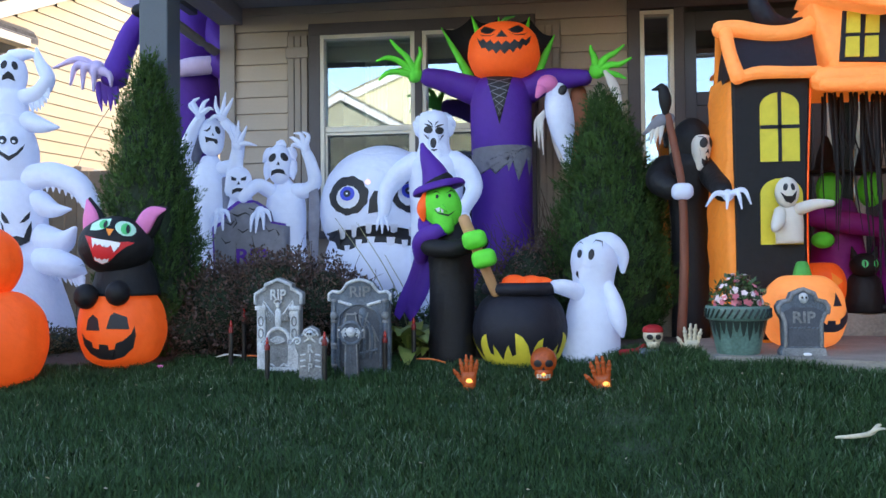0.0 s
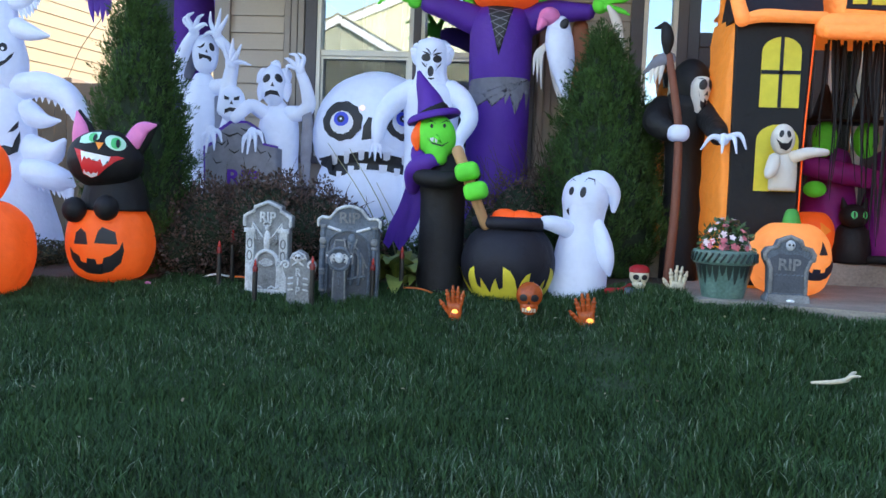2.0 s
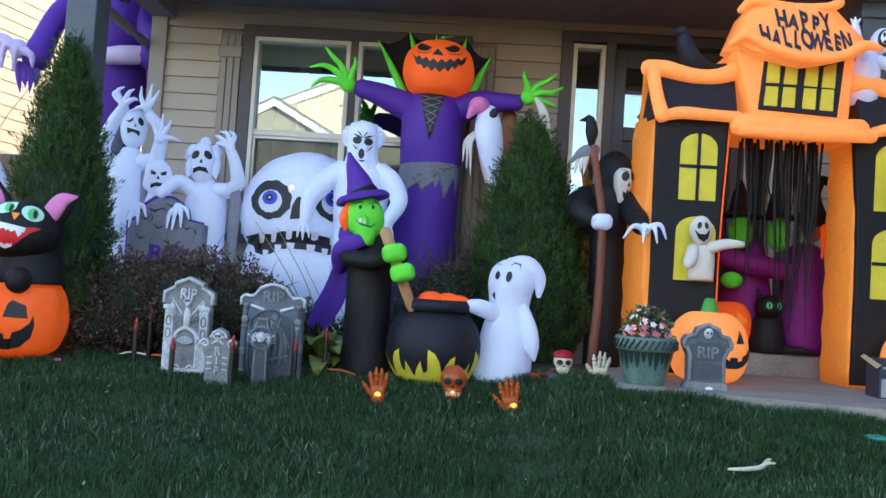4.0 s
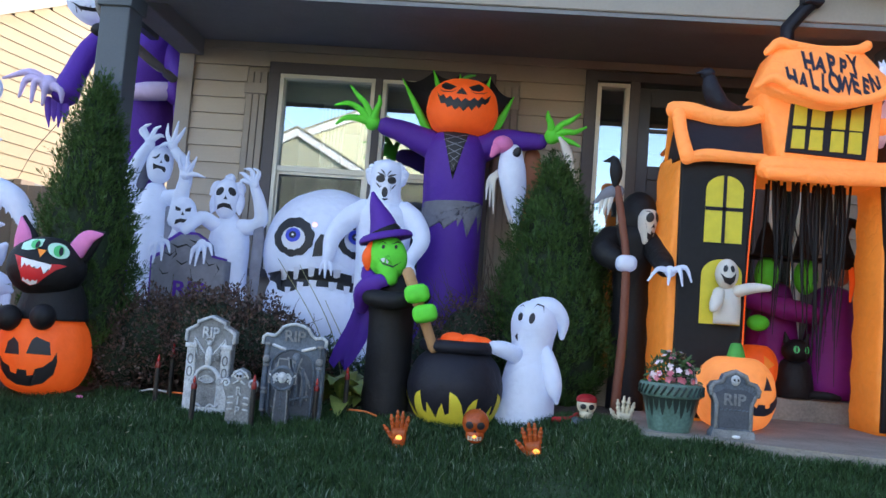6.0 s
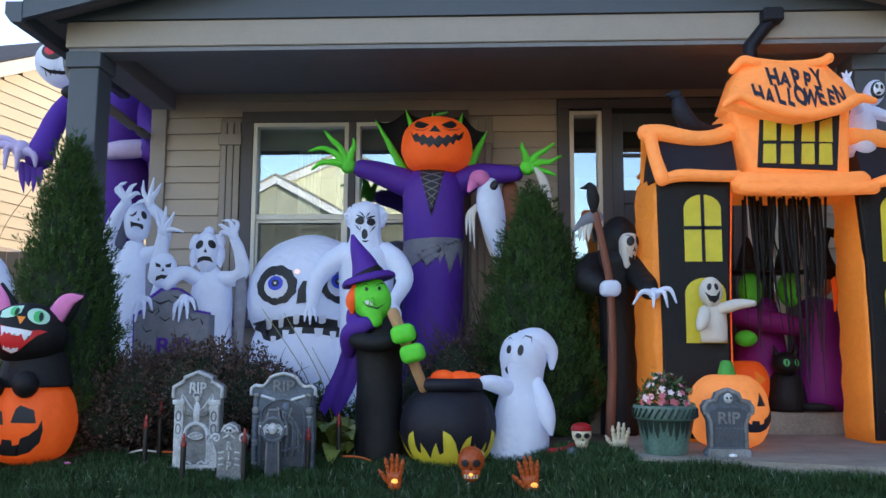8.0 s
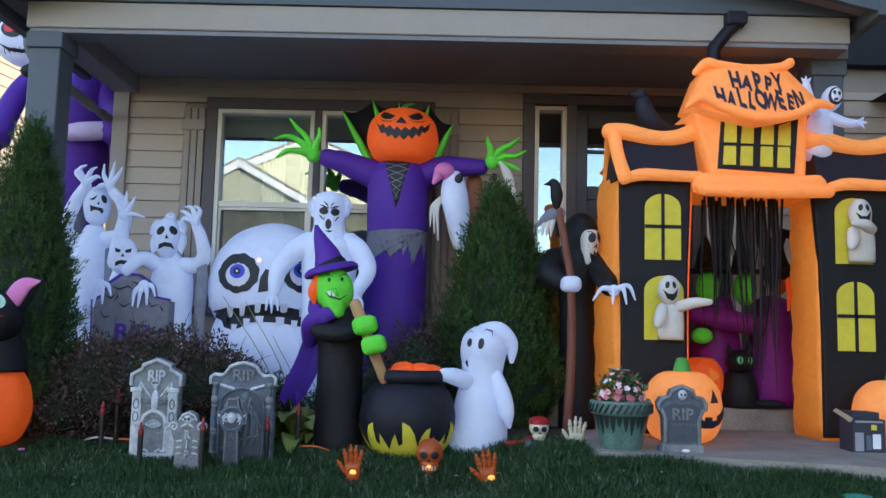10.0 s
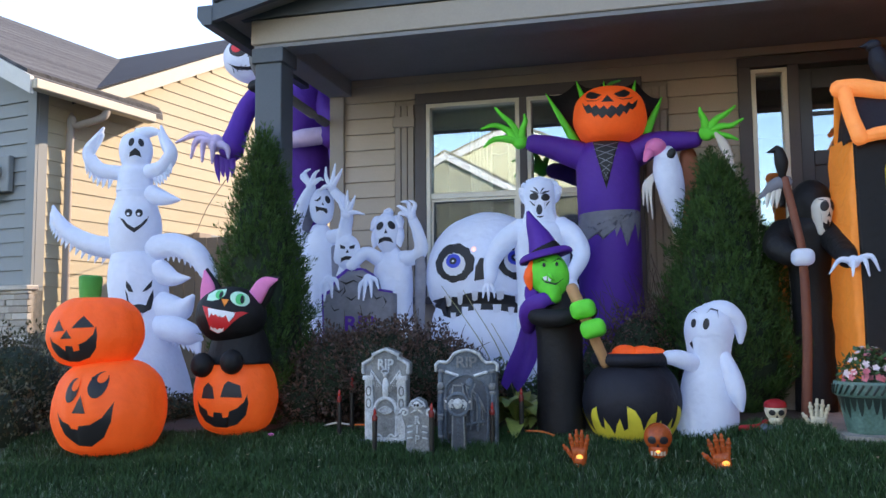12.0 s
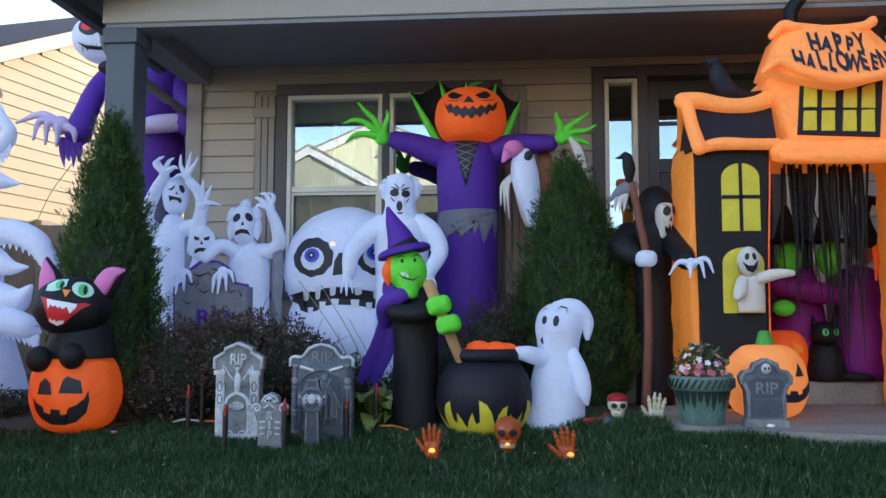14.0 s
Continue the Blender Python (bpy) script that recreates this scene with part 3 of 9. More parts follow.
def words(name, text, size, m, material, parent, depth=0.004, label="", squeeze=1.0):
    cu = bpy.data.curves.new(name, "FONT")
    cu.body, cu.size, cu.extrude, cu.align_x, cu.align_y = text, size, depth, "CENTER", "CENTER"
    cu.offset = size * 0.022
    tmp = bpy.data.objects.new(name, cu)
    scene.collection.objects.link(tmp)
    me = bpy.data.meshes.new_from_object(tmp.evaluated_get(bpy.context.evaluated_depsgraph_get()))
    bpy.data.objects.remove(tmp)
    bm = bmesh.new()
    bm.from_mesh(me)
    bpy.data.meshes.remove(me)
    for v in bm.verts:
        v.co = m @ Vector((v.co.x * squeeze, v.co.y, v.co.z))
    return part(name, bm, material, parent, label, smooth=False)


# ---- ground ----
def ground_z(x, y):
    s = min(1.0, max(0.0, (x - 0.25) / 0.65))
    return min(0.13, max(-0.56, min(0.10, 0.11 * (y - 4.9))) + 0.16 * s * s * (3 - 2 * s) * min(1.0, max(0.0, y / 2.5)))


def sheet(xs, ys, lift=0.0):
    bm = bmesh.new()
    g = [[bm.verts.new((x, y, ground_z(x, y) + lift + 0.012 * noise.noise((x * 1.3, y * 1.3, 0)))) for x in xs] for y in ys]
    for a, b in zip(g, g[1:]):
        for i in range(len(xs) - 1):
            bm.faces.new((a[i], a[i + 1], b[i + 1], b[i]))
    return bm


xs = [-400, -120, -40, -15] + [-9 + 0.3 * i for i in range(61)] + [15, 40, 120, 400]
ys = [-400, -120, -40, -20, -10, -4, -1] + [0.3 * i for i in range(34)] + [15, 40, 120, 400]
structure("ground", sheet(xs, ys), M["soil"], "dark soil under a mown lawn", "ground", smooth=True)


def bed_edge(x):
    """Where the lawn ends and the planting bed begins."""
    if x < -2.2:
        return 5.12 + 0.25 * (x + 2.2) * 0.3
    return 5.32 + 0.05 * math.sin(x * 5)


bm = bmesh.new()
gx = [-7 + 0.15 * i for i in range(56)]
rows_ = []
for x in gx:
    e = bed_edge(x)
    rows_.append([bm.verts.new((x, e + (7.0 - e) * k / 10, ground_z(x, e + (7.0 - e) * k / 10) + 0.015 + 0.02 * noise.noise((x * 5, k * 1.1, 3)))) for k in range(11)])
for a, b in zip(rows_, rows_[1:]):
    for k in range(10):
        bm.faces.new((a[k], b[k], b[k + 1], a[k + 1]))
structure("planting_bed", bm, M["mulch"], "planting bed of dark bark mulch along the house", "ground", smooth=True)

# walkway, step, porch floor
bm = bmesh.new()
prof = [(0.91, 4.61), (1.84, 4.36), (2.94, 4.06), (4.9, 3.6), (4.9, 7.0), (0.91, 7.0)]
vs = [bm.verts.new((x, y, 0.157)) for x, y in prof]
f = bm.faces.new(vs)
r = bmesh.ops.extrude_face_region(bm, geom=[f])
bmesh.ops.translate(bm, verts=[g for g in r["geom"] if isinstance(g, bmesh.types.BMVert)], vec=(0, 0, -0.35))
bmesh.ops.recalc_face_normals(bm, faces=bm.faces)
bmesh.ops.bevel(bm, geom=[e for e in bm.edges if all(v.co.z > 0 for v in e.verts)], offset=0.015, segments=2, affect="EDGES")
structure("pavement", bm, M["concrete"], "worn grey concrete walkway slab with a rounded edge", "walkway")
structure("porch_floor", B(0.95, 4.4, 5.92, 7.2, -0.2, 0.298, bevel=0.012, seg=2), M["concrete"], "concrete porch step below the front door", "step")
structure("porch_slab", B(-2.75, 0.94, 5.98, 7.0, -0.2, 0.298, bevel=0.012, seg=2), M["concrete"], "concrete porch floor behind the shrubs", "porch floor")
structure("road", B(-300, 300, -14.5, -5.5, -0.75, -0.546), M["asphalt"], "asphalt street", "road")

# ---- our house ----
WALL_Y = 7.0
holes = [(-1.84, -0.02, 0.95, 2.62), (0.74, 2.56, 0.25, 2.69)]   # windows, door with its side lights
bm = bmesh.new()
for x0, x1, z0, z1 in [(-2.6, -1.84, 0, 3.2), (-1.84, -0.02, 0, 0.95), (-1.84, -0.02, 2.62, 3.2), (-0.02, 0.74, 0, 3.2), (0.74, 2.56, 2.69, 3.2), (2.56, 4.4, 0, 3.2)]:
    box(bm, x0, x1, WALL_Y + 0.02, WALL_Y + 0.17, z0, z1)
wall_n = structure("wall_north", bm, M["tan_trim"], "tan painted front wall of the house", "wall")
structure("wall_west", B(-2.6, -2.45, 7.17, 17, 0, 3.2), M["siding"], "tan sided side wall of the house", "wall")
structure("wall_south", B(-2.6, 9.0, 17, 17.15, 0, 3.2), M["siding"], "plain rear wall of the house", "wall")
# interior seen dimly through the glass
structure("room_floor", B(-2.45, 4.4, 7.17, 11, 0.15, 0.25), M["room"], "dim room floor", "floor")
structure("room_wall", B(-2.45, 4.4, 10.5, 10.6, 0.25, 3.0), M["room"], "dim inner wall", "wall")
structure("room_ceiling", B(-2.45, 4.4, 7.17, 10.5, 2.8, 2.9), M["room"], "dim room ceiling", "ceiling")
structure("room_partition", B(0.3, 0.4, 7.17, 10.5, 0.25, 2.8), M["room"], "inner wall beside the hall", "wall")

# corner boards and trim
structure("trim_corner", B(-2.63, -2.50, 6.965, 7.03, 0.1, 2.72, bevel=0.004), M["tan_trim"], "tan corner board", "trim")
bm = bmesh.new()
for x0, x1, z0, z1 in [(-1.86, 0.0, 2.535, 2.63), (-1.86, -1.765, 0.92, 2.535), (-0.975, -0.915, 0.92, 2.535), (-0.105, 0.0, 0.92, 2.535), (-1.9, 0.04, 0.86, 0.92)]:
    box(bm, x0, x1, 6.95, 7.02, z0, z1, bevel=0.004)
structure("trim_window", bm, M["dark_trim"], "dark brown window casing", "trim")
bm = bmesh.new()
for x0, x1, z0, z1 in [(0.72, 2.58, 2.63, 2.71), (0.72, 0.815, 0.26, 2.63), (1.075, 1.155, 0.26, 2.63), (2.10, 2.20, 0.26, 2.63), (2.47, 2.58, 0.26, 2.63)]:
    box(bm, x0, x1, 6.95, 7.02, z0, z1, bevel=0.004)
structure("trim_door", bm, M["dark_trim"], "dark brown door casing", "trim")


def window(name, x0, x1, z0, z1, rail, label):
    w = thing(name, (x0, 7.0, z0), label, "window", kind="structure")
    fr = bmesh.new()
    t = 0.035
    for a, b, c, d in [(x0, x1, z1 - t, z1), (x0, x1, z0, z0 + t), (x0, x0 + t, z0 + t, z1 - t), (x1 - t, x1, z0 + t, z1 - t)]:
        box(fr, a, b, 6.955, 7.06, c, d, bevel=0.004)
    part("window_frame", fr, M["cream"], w, smooth=False)
    if rail:
        part("rail", B(x0 + t, x1 - t, 6.97, 7.05, rail - 0.035, rail + 0.012, bevel=0.004), M["cream"], w, smooth=False)
        fr = bmesh.new()
        for a, b, c, d in [(x0 + t, x1 - t, rail - 0.06, rail - 0.035), (x0 + t, x1 - t, z0 + t, z0 + t + 0.03), (x0 + t, x0 + t + 0.022, z0 + t + 0.03, rail - 0.06), (x1 - t - 0.022, x1 - t, z0 + t + 0.03, rail - 0.06)]:
            box(fr, a, b, 6.985, 7.04, c, d, bevel=0.003)
        part("sash", fr, M["cream"], w, smooth=False)
        part("insect_screen", B(x0 + t + 0.02, x1 - t - 0.02, 6.982, 6.984, z0 + t + 0.028, rail - 0.058), M["screen"], w, "dark insect screen", smooth=False)
        panes = [(rail + 0.012, z1 - t, 7.02), (z0 + t, rail - 0.035, 7.03)]
    else:
        panes = [(z0 + t, z1 - t, 7.02)]
    for a, b, y in panes:
        p = part("pane", B(x0 + t, x1 - t, y, y + 0.006, a, b), M["glass"], w, smooth=False)
        p.visible_shadow = False
    return w


window("window_1", -1.765, -0.975, 0.92, 2.535, 1.765, "cream framed sash window that mirrors the houses opposite")
window("window_2", -0.915, -0.105, 0.92, 2.535, 1.765, "cream framed sash window behind the pumpkin figure")
window("window_3", 0.815, 1.075, 0.30, 2.615, 0, "tall narrow cream framed side light beside the door")
window("window_4", 2.20, 2.47, 0.30, 2.615, 0, "tall narrow side light seen through the archway")
for k, (a, b) in enumerate([(-1.73, -1.0), (-0.88, -0.14)]):
    bl = bmesh.new()
    for i in range(8):
        box(bl, a, b, 7.075, 7.085, 2.33 + i * 0.022, 2.349 + i * 0.022)
    tagged(new("blind", finish(bl, "blind", M["blind"], False)), "grey green blind rolled halfway behind the glass", "blind", "window blinds")
for x in (-1.45, -1.12, -0.35):
    bm = bmesh.new()
    for i in range(6):
        tube(bm, [(x + i * 0.03, 7.35, 0.25), (x + i * 0.03, 7.35, 2.5)], [0.022, 0.022], 8, 4)
    tagged(new("curtain", finish(bm, "curtain", M["curtain"], True)), "pale folded curtain hanging inside the window", "curtain", "window curtains")

# front door
door = thing("door_1", (1.16, 7.0, 0.262), "dark painted craftsman front door with small lites", "door", kind="structure")
bm = bmesh.new()
for a, b, c, d in [(1.158, 1.25, 0.27, 2.60), (1.99, 2.09, 0.27, 2.60), (1.25, 1.99, 2.45, 2.60), (1.25, 1.99, 1.86, 1.97), (1.25, 1.99, 0.27, 0.5), (1.57, 1.67, 0.5, 1.86), (1.25, 1.99, 2.24, 2.27)]:
    box(bm, a, b, 7.0, 7.045, c, d, bevel=0.004)
part("door_leaf", bm, M["door"], door, smooth=False)
part("panel", B(1.25, 1.57, 7.02, 7.04, 0.5, 1.86), M["door"], door, smooth=False)
part("panel", B(1.67, 1.99, 7.02, 7.04, 0.5, 1.86), M["door"], door, smooth=False)
for a, b in [(1.25, 1.48), (1.52, 1.72), (1.76, 1.99)]:
    for c, d in [(1.97, 2.24), (2.27, 2.45)]:
        part("pane", B(a, b, 7.015, 7.02, c, d), M["glass"], door, smooth=False)
part("mullion", B(1.48, 1.52, 7.0, 7.045, 1.97, 2.45), M["door"], door, smooth=False)
part("mullion", B(1.72, 1.76, 7.0, 7.045, 1.97, 2.45), M["door"], door, smooth=False)
part("door_handle", T([(1.225, 6.995, 1.17), (1.225, 6.93, 1.16), (1.225, 6.925, 1.03), (1.225, 6.99, 0.98)], [0.009, 0.011, 0.011, 0.009], 8, 5), M["metal"], door, "satin nickel pull handle")


# shutters
def shutter(x0, x1):
    s = thing("shutter", (x0, 6.97, 0.95), "tan board and batten shutter beside the window", "shutter", "window shutters")
    w = (x1 - x0) / 3
    for i in range(3):
        part("board", B(x0 + i * w + 0.004, x0 + (i + 1) * w - 0.004, 6.955, 6.985, 0.92, 2.54, bevel=0.003), M["tan_trim"], s, smooth=False)
    for z in (2.35, 1.0):
        part("batten", B(x0 - 0.01, x1 + 0.01, 6.935, 6.955, z, z + 0.09, bevel=0.003), M["tan_trim"], s, smooth=False)


shutter(-2.04, -1.87)
shutter(0.02, 0.19)

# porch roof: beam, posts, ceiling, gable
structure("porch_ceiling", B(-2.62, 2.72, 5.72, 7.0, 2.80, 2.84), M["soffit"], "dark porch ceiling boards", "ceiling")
structure("beam_front", B(-2.64, 2.70, 5.52, 5.72, 2.662, 2.838, bevel=0.006), M["beam"], "taupe painted porch beam", "beam")
# thin dark strip that draws the shadow line below the beam
structure("beam_under", B(-2.62, 2.69, 5.535, 5.72, 2.632, 2.660), M["soffit"], "dark strip standing for the shadow under the beam", "beam")
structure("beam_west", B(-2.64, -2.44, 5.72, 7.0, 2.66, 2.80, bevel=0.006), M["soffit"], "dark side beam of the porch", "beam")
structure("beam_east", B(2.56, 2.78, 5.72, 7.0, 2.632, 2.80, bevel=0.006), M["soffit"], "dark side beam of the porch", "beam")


def post(x0, x1, y0):
    p = thing("porch_post", ((x0 + x1) / 2, y0 + 0.1, 0.0), "square slate blue porch post with a capital", "post", "porch posts")
    part("shaft", B(x0, x1, y0, y0 + 0.2, 0.0, 2.53, bevel=0.006), M["slate"], p, smooth=False)
    part("capital", B(x0 - 0.018, x1 + 0.018, y0 - 0.02, y0 + 0.22, 2.525, 2.632, bevel=0.005), M["slate"], p, smooth=False)
    part("plinth", B(x0 - 0.02, x1 + 0.02, y0 - 0.02, y0 + 0.22, -0.02, 0.25, bevel=0.005), M["slate"], p, smooth=False)


post(-2.61, -2.41, 5.53)
post(2.56, 2.76, 5.76)
SL = 0.24
bm = bmesh.new()
prism(bm, [(-2.66, 2.84), (2.70, 2.84), (0.02, 2.84 + 2.68 * SL + 0.1)], 5.55, 5.62)
structure("gable_panel", bm, M["slate"], "dark slate blue porch gable", "gable")
structure("gable_band", B(-2.72, 2.76, 5.5, 5.549, 2.84, 2.99), M["slate"], "dark slate blue trim board over the beam", "trim")


def slope(name, x0, z0, x1, z1, y0, y1, th, material, label, cat):
    bm = bmesh.new()
    prism(bm, [(x0, z0), (x1, z1), (x1, z1 + th), (x0, z0 + th)], y0, y1)
    return structure(name, bm, material, label, cat)


ez = 2.84
HALF = 2.73
for s, nm in ((-1, "west"), (1, "east")):
    more = 0.085 if s < 0 else 0.0
    half, ee = HALF + more, ez - more * SL
    xe = 0.02 + s * half
    slope("roof_" + nm, xe, ee, 0.02, ee + half * SL, 5.3, 7.2, 0.06, M["soffit"], "dark underside and deck of the porch roof", "roof")
    slope("rake_" + nm, xe, ee - 0.06, 0.02, ee - 0.06 + half * SL, 5.255, 5.298, 0.17, M["slate"], "slate blue rake board of the porch gable", "trim")
    slope("shingles_" + nm, xe - s * 0.02, ee + 0.064, 0.02, ee + 0.064 + half * SL, 5.24, 7.3, 0.02, M["shingle"], "dark asphalt shingles on the porch", "roof")
    gt = bmesh.new()
    prism(gt, [(xe + s * 0.11, ee + 0.05), (xe, ee + 0.05), (xe, ee - 0.085), (xe + s * 0.07, ee - 0.085), (xe + s * 0.11, ee - 0.03)], 5.25, 6.9)
    structure("gutter_" + nm, gt, M["slate"], "slate blue gutter along the porch eave", "gutter")
ds = thing("downspout", (-2.68, 6.6, 0.1), "dark brown downspout bending back to the wall", "downspout")
part("elbow", T([(-2.86, 6.0, 2.78), (-2.86, 6.02, 2.69), (-2.83, 6.16, 2.60), (-2.72, 6.8, 2.48), (-2.66, 7.3, 2.42), (-2.645, 7.6, 2.36)], [0.038] * 6, 10, 5), M["soffit"], ds)
part("pipe", T([(-2.645, 7.6, 2.36), (-2.645, 7.6, 0.15)], [0.036, 0.036], 10, 4), M["soffit"], ds)

# main roof and garage wing, mostly unseen; upper block added to shade the yard
bm = bmesh.new()
prism(bm, [(-3.0, 3.0), (3.2, 5.9), (9.4, 3.0)], 6.9, 17.4)
structure("main_roof", bm, M["shingle"], "dark shingled main roof of the house", "roof")
structure("garage_wall", B(4.4, 10.5, 1.2, 7.0, -0.3, 3.0), M["siding"], "tan sided garage wing, out of view, shading the yard", "wall")
bm = bmesh.new()
prism(bm, [(3.55, 2.72), (7.4, 4.9), (11.0, 2.72)], 0.6, 7.4)
structure("garage_roof", bm, M["shingle"], "dark shingled garage roof", "roof")
structure("upper_storey", B(5.2, 11.5, 0.8, 17.0, 3.0, 6.6), M["siding"], "unseen block added over the garage to shade the yard", "wall")
bm = bmesh.new()
prism(bm, [(4.8, 6.5), (8.35, 8.8), (11.9, 6.5)], 0.4, 17.4)
structure("upper_roof", bm, M["shingle"], "dark shingled upper roof", "roof")

# ---- neighbour's house ----
NA = radians(10)
nd, nf = Vector((math.sin(NA), math.cos(NA), 0)), Vector((-math.cos(NA), math.sin(NA), 0))
NC = Vector((-5.89, 7.3, 0))
NM = Matrix.Translation(NC) @ Matrix(((-nf.x, nd.x, 0, 0), (-nf.y, nd.y, 0, 0), (0, 0, 1, 0), (0, 0, 0, 1)))   # local: x out of the wall, y along it


def nbox(bm, *a, **k):
    return box(bm, *a, m=NM, **k)


nb = thing("neighbour_house", NC, "cream and grey sided house next door with a dark roof", "house")
bm = bmesh.new()
nbox(bm, -6.0, 0.0, 0.03, 14, 0.0, 3.12)
vs = [bm.verts.new(NM @ Vector((x, y, z))) for x in (-0.02, -6) for y, z in ((0.65, 3.1), (10.05, 3.1), (5.35, 5.35))]
for f in ((0, 1, 2), (5, 4, 3), (0, 3, 4, 1), (1, 4, 5, 2), (2, 5, 3, 0)):
    bm.faces.new([vs[i] for i in f])
part("wall", bm, M["nb_siding"], nb, smooth=False)


def nroof(name, pts, th, material):
    bm = bmesh.new()
    lo = [bm.verts.new(NM @ Vector(p)) for p in pts]
    f = bm.faces.new(lo)
    r = bmesh.ops.extrude_face_region(bm, geom=[f])
    bmesh.ops.translate(bm, verts=[g for g in r["geom"] if isinstance(g, bmesh.types.BMVert)], vec=(0, 0, th))
    bmesh.ops.recalc_face_normals(bm, faces=bm.faces)
    return part(name, bm, material, nb, smooth=False)


# wing roof (climbs away from its eave) and main slope (climbs away from the street)
# paler shingles paint the sunlit wing, darker ones the slope in shade
wing = nroof("wing_roof", [(0.32, -0.35, 3.03), (0.32, 1.4, 3.03), (-4.0, 5.5, 5.25), (-4.0, -0.35, 5.25)], 0.06, M["shingle_pale"])
main = nroof("roof", [(0.18, 0.40, 3.02), (0.18, 5.35, 5.42), (-8, 5.35, 5.42), (-8, 0.40, 3.02)], 0.07, M["shingle"])
nroof("back_roof", [(0.18, 5.35, 5.42), (0.18, 10.25, 3.02), (-8, 10.25, 3.02), (-8, 5.35, 5.42)], 0.07, M["shingle"])
# rows of shingle edges on the wing roof
for k in range(30):
    h = (k + 0.5) / 30
    bm = bmesh.new()
    x, z = 0.32 - 4.32 * h, 3.09 + 2.22 * h
    nbox(bm, x - 0.135, x + 0.02, -0.36, 1.4 + 4.1 * h - 0.05, z, z + 0.04)
    for v in bm.verts:
        lv = NM.inverted() @ v.co
        v.co = NM @ Vector((lv.x, lv.y, lv.z + (x - lv.x) * 0.514))
    part("roof_course", bm, M["shingle_pale"], wing, smooth=False)
for k in range(20):
    h = (k + 0.5) / 20
    bm = bmesh.new()
    y, z = 0.40 + 4.95 * h, 3.11 + 2.4 * h
    nbox(bm, -8, 0.19, y - 0.02, y + 0.22, z, z + 0.018)
    for v in bm.verts:
        lv = NM.inverted() @ v.co
        v.co = NM @ Vector((lv.x, lv.y, lv.z + (lv.y - y) * 0.485))
    part("roof_course", bm, M["shingle"], main, smooth=False)
bm = bmesh.new()
nbox(bm, 0.30, 0.42, -0.38, 1.2, 2.945, 3.045, bevel=0.012)
gut = part("gutter", bm, M["nb_rake"], nb, "cream gutter", smooth=False)
bm = bmesh.new()
for a, b in ((0.55, 5.35), (10.05, 5.35)):
    n = 1
    p0, p1 = Vector((0.1, a, 3.0)), Vector((0.1, b, 5.36))
    vs = [bm.verts.new(NM @ (q + Vector((dx, 0, dz)))) for q in (p0, p1) for dx, dz in ((0, 0), (0.1, 0), (0.1, 0.17), (0, 0.17))]
    for f in ((0, 1, 2, 3), (7, 6, 5, 4), (0, 4, 5, 1), (1, 5, 6, 2), (2, 6, 7, 3), (3, 7, 4, 0)):
        bm.faces.new([vs[i] for i in f])
bmesh.ops.recalc_face_normals(bm, faces=bm.faces)
part("rake_board", bm, M["nb_rake"], nb, "cream rake board", smooth=False)
bm = bmesh.new()
vs = [bm.verts.new(NM @ Vector(p)) for p in [(0.36, -0.40, 2.90), (-4.0, -0.40, 5.13), (-4.0, -0.40, 5.31), (0.36, -0.40, 3.07), (0.36, -0.36, 2.90), (-4.0, -0.36, 5.13), (-4.0, -0.36, 5.31), (0.36, -0.36, 3.07)]]
for f in ((0, 1, 2, 3), (7, 6, 5, 4), (0, 4, 5, 1), (1, 5, 6, 2), (2, 6, 7, 3), (3, 7, 4, 0)):
    bm.faces.new([vs[i] for i in f])
bmesh.ops.recalc_face_normals(bm, faces=bm.faces)
part("fascia", bm, M["nb_white"], nb, "white fascia", smooth=False)
bm = bmesh.new()
# front wall coloured grey as the side turned from the sun
nbox(bm, -6, 0.0, -0.012, 0.03, 1.1, 3.12)
vs = [bm.verts.new(NM @ Vector(p)) for p in [(0.0, 0.02, 3.1), (-4, 0.02, 3.1), (-4, 0.02, 5.1)]]
bm.faces.new(vs)
gw = part("front_wall", bm, M["nb_grey"], nb, "lap siding greyed for the shaded front", smooth=False)
for i in range(14):
    z = 1.12 + i * 0.142
    bm = bmesh.new()
    nbox(bm, -4, -0.09, -0.035, -0.012, z, z + 0.138)
    for v in bm.verts:
        lv = NM.inverted() @ v.co
        if lv.y < -0.03 and lv.z > z + 0.07:
            v.co = NM @ Vector((lv.x, -0.016, lv.z))
    part("plank", bm, M["nb_grey"], gw, smooth=False)
for x0, x1, y0, y1 in ((-0.09, 0.028, -0.045, -0.01), (0.0, 0.03, -0.01, 0.10)):
    bm = bmesh.new()
    nbox(bm, x0, x1, y0, y1, 0.0, 3.05, bevel=0.003)
    part("corner_board", bm, M["nb_grey"], nb, smooth=False)
side = part("side_wall", nbox(bmesh.new(), 0.001, 0.006, 0.1, 13, 0.1, 3.1), M["nb_siding"], nb, "cream lap siding", smooth=False)
for i in range(36):
    z = 0.25 + i * 0.142
    y0 = 0.102 if z < 3.0 else 0.55 + (z - 2.95) / 0.485
    y1 = 13 if z < 3.0 else 10.15 - (z - 2.95) / 0.485
    if y1 - y0 < 0.3:
        break
    bm = bmesh.new()
    nbox(bm, 0.006, 0.019, y0, y1, z, z + 0.139)
    for v in bm.verts:
        lv = NM.inverted() @ v.co
        if lv.x > 0.015 and lv.z > z + 0.07:
            v.co = NM @ Vector((0.010, lv.y, lv.z))
    part("plank", bm, M["nb_siding"], side, smooth=False)
bm = bmesh.new()
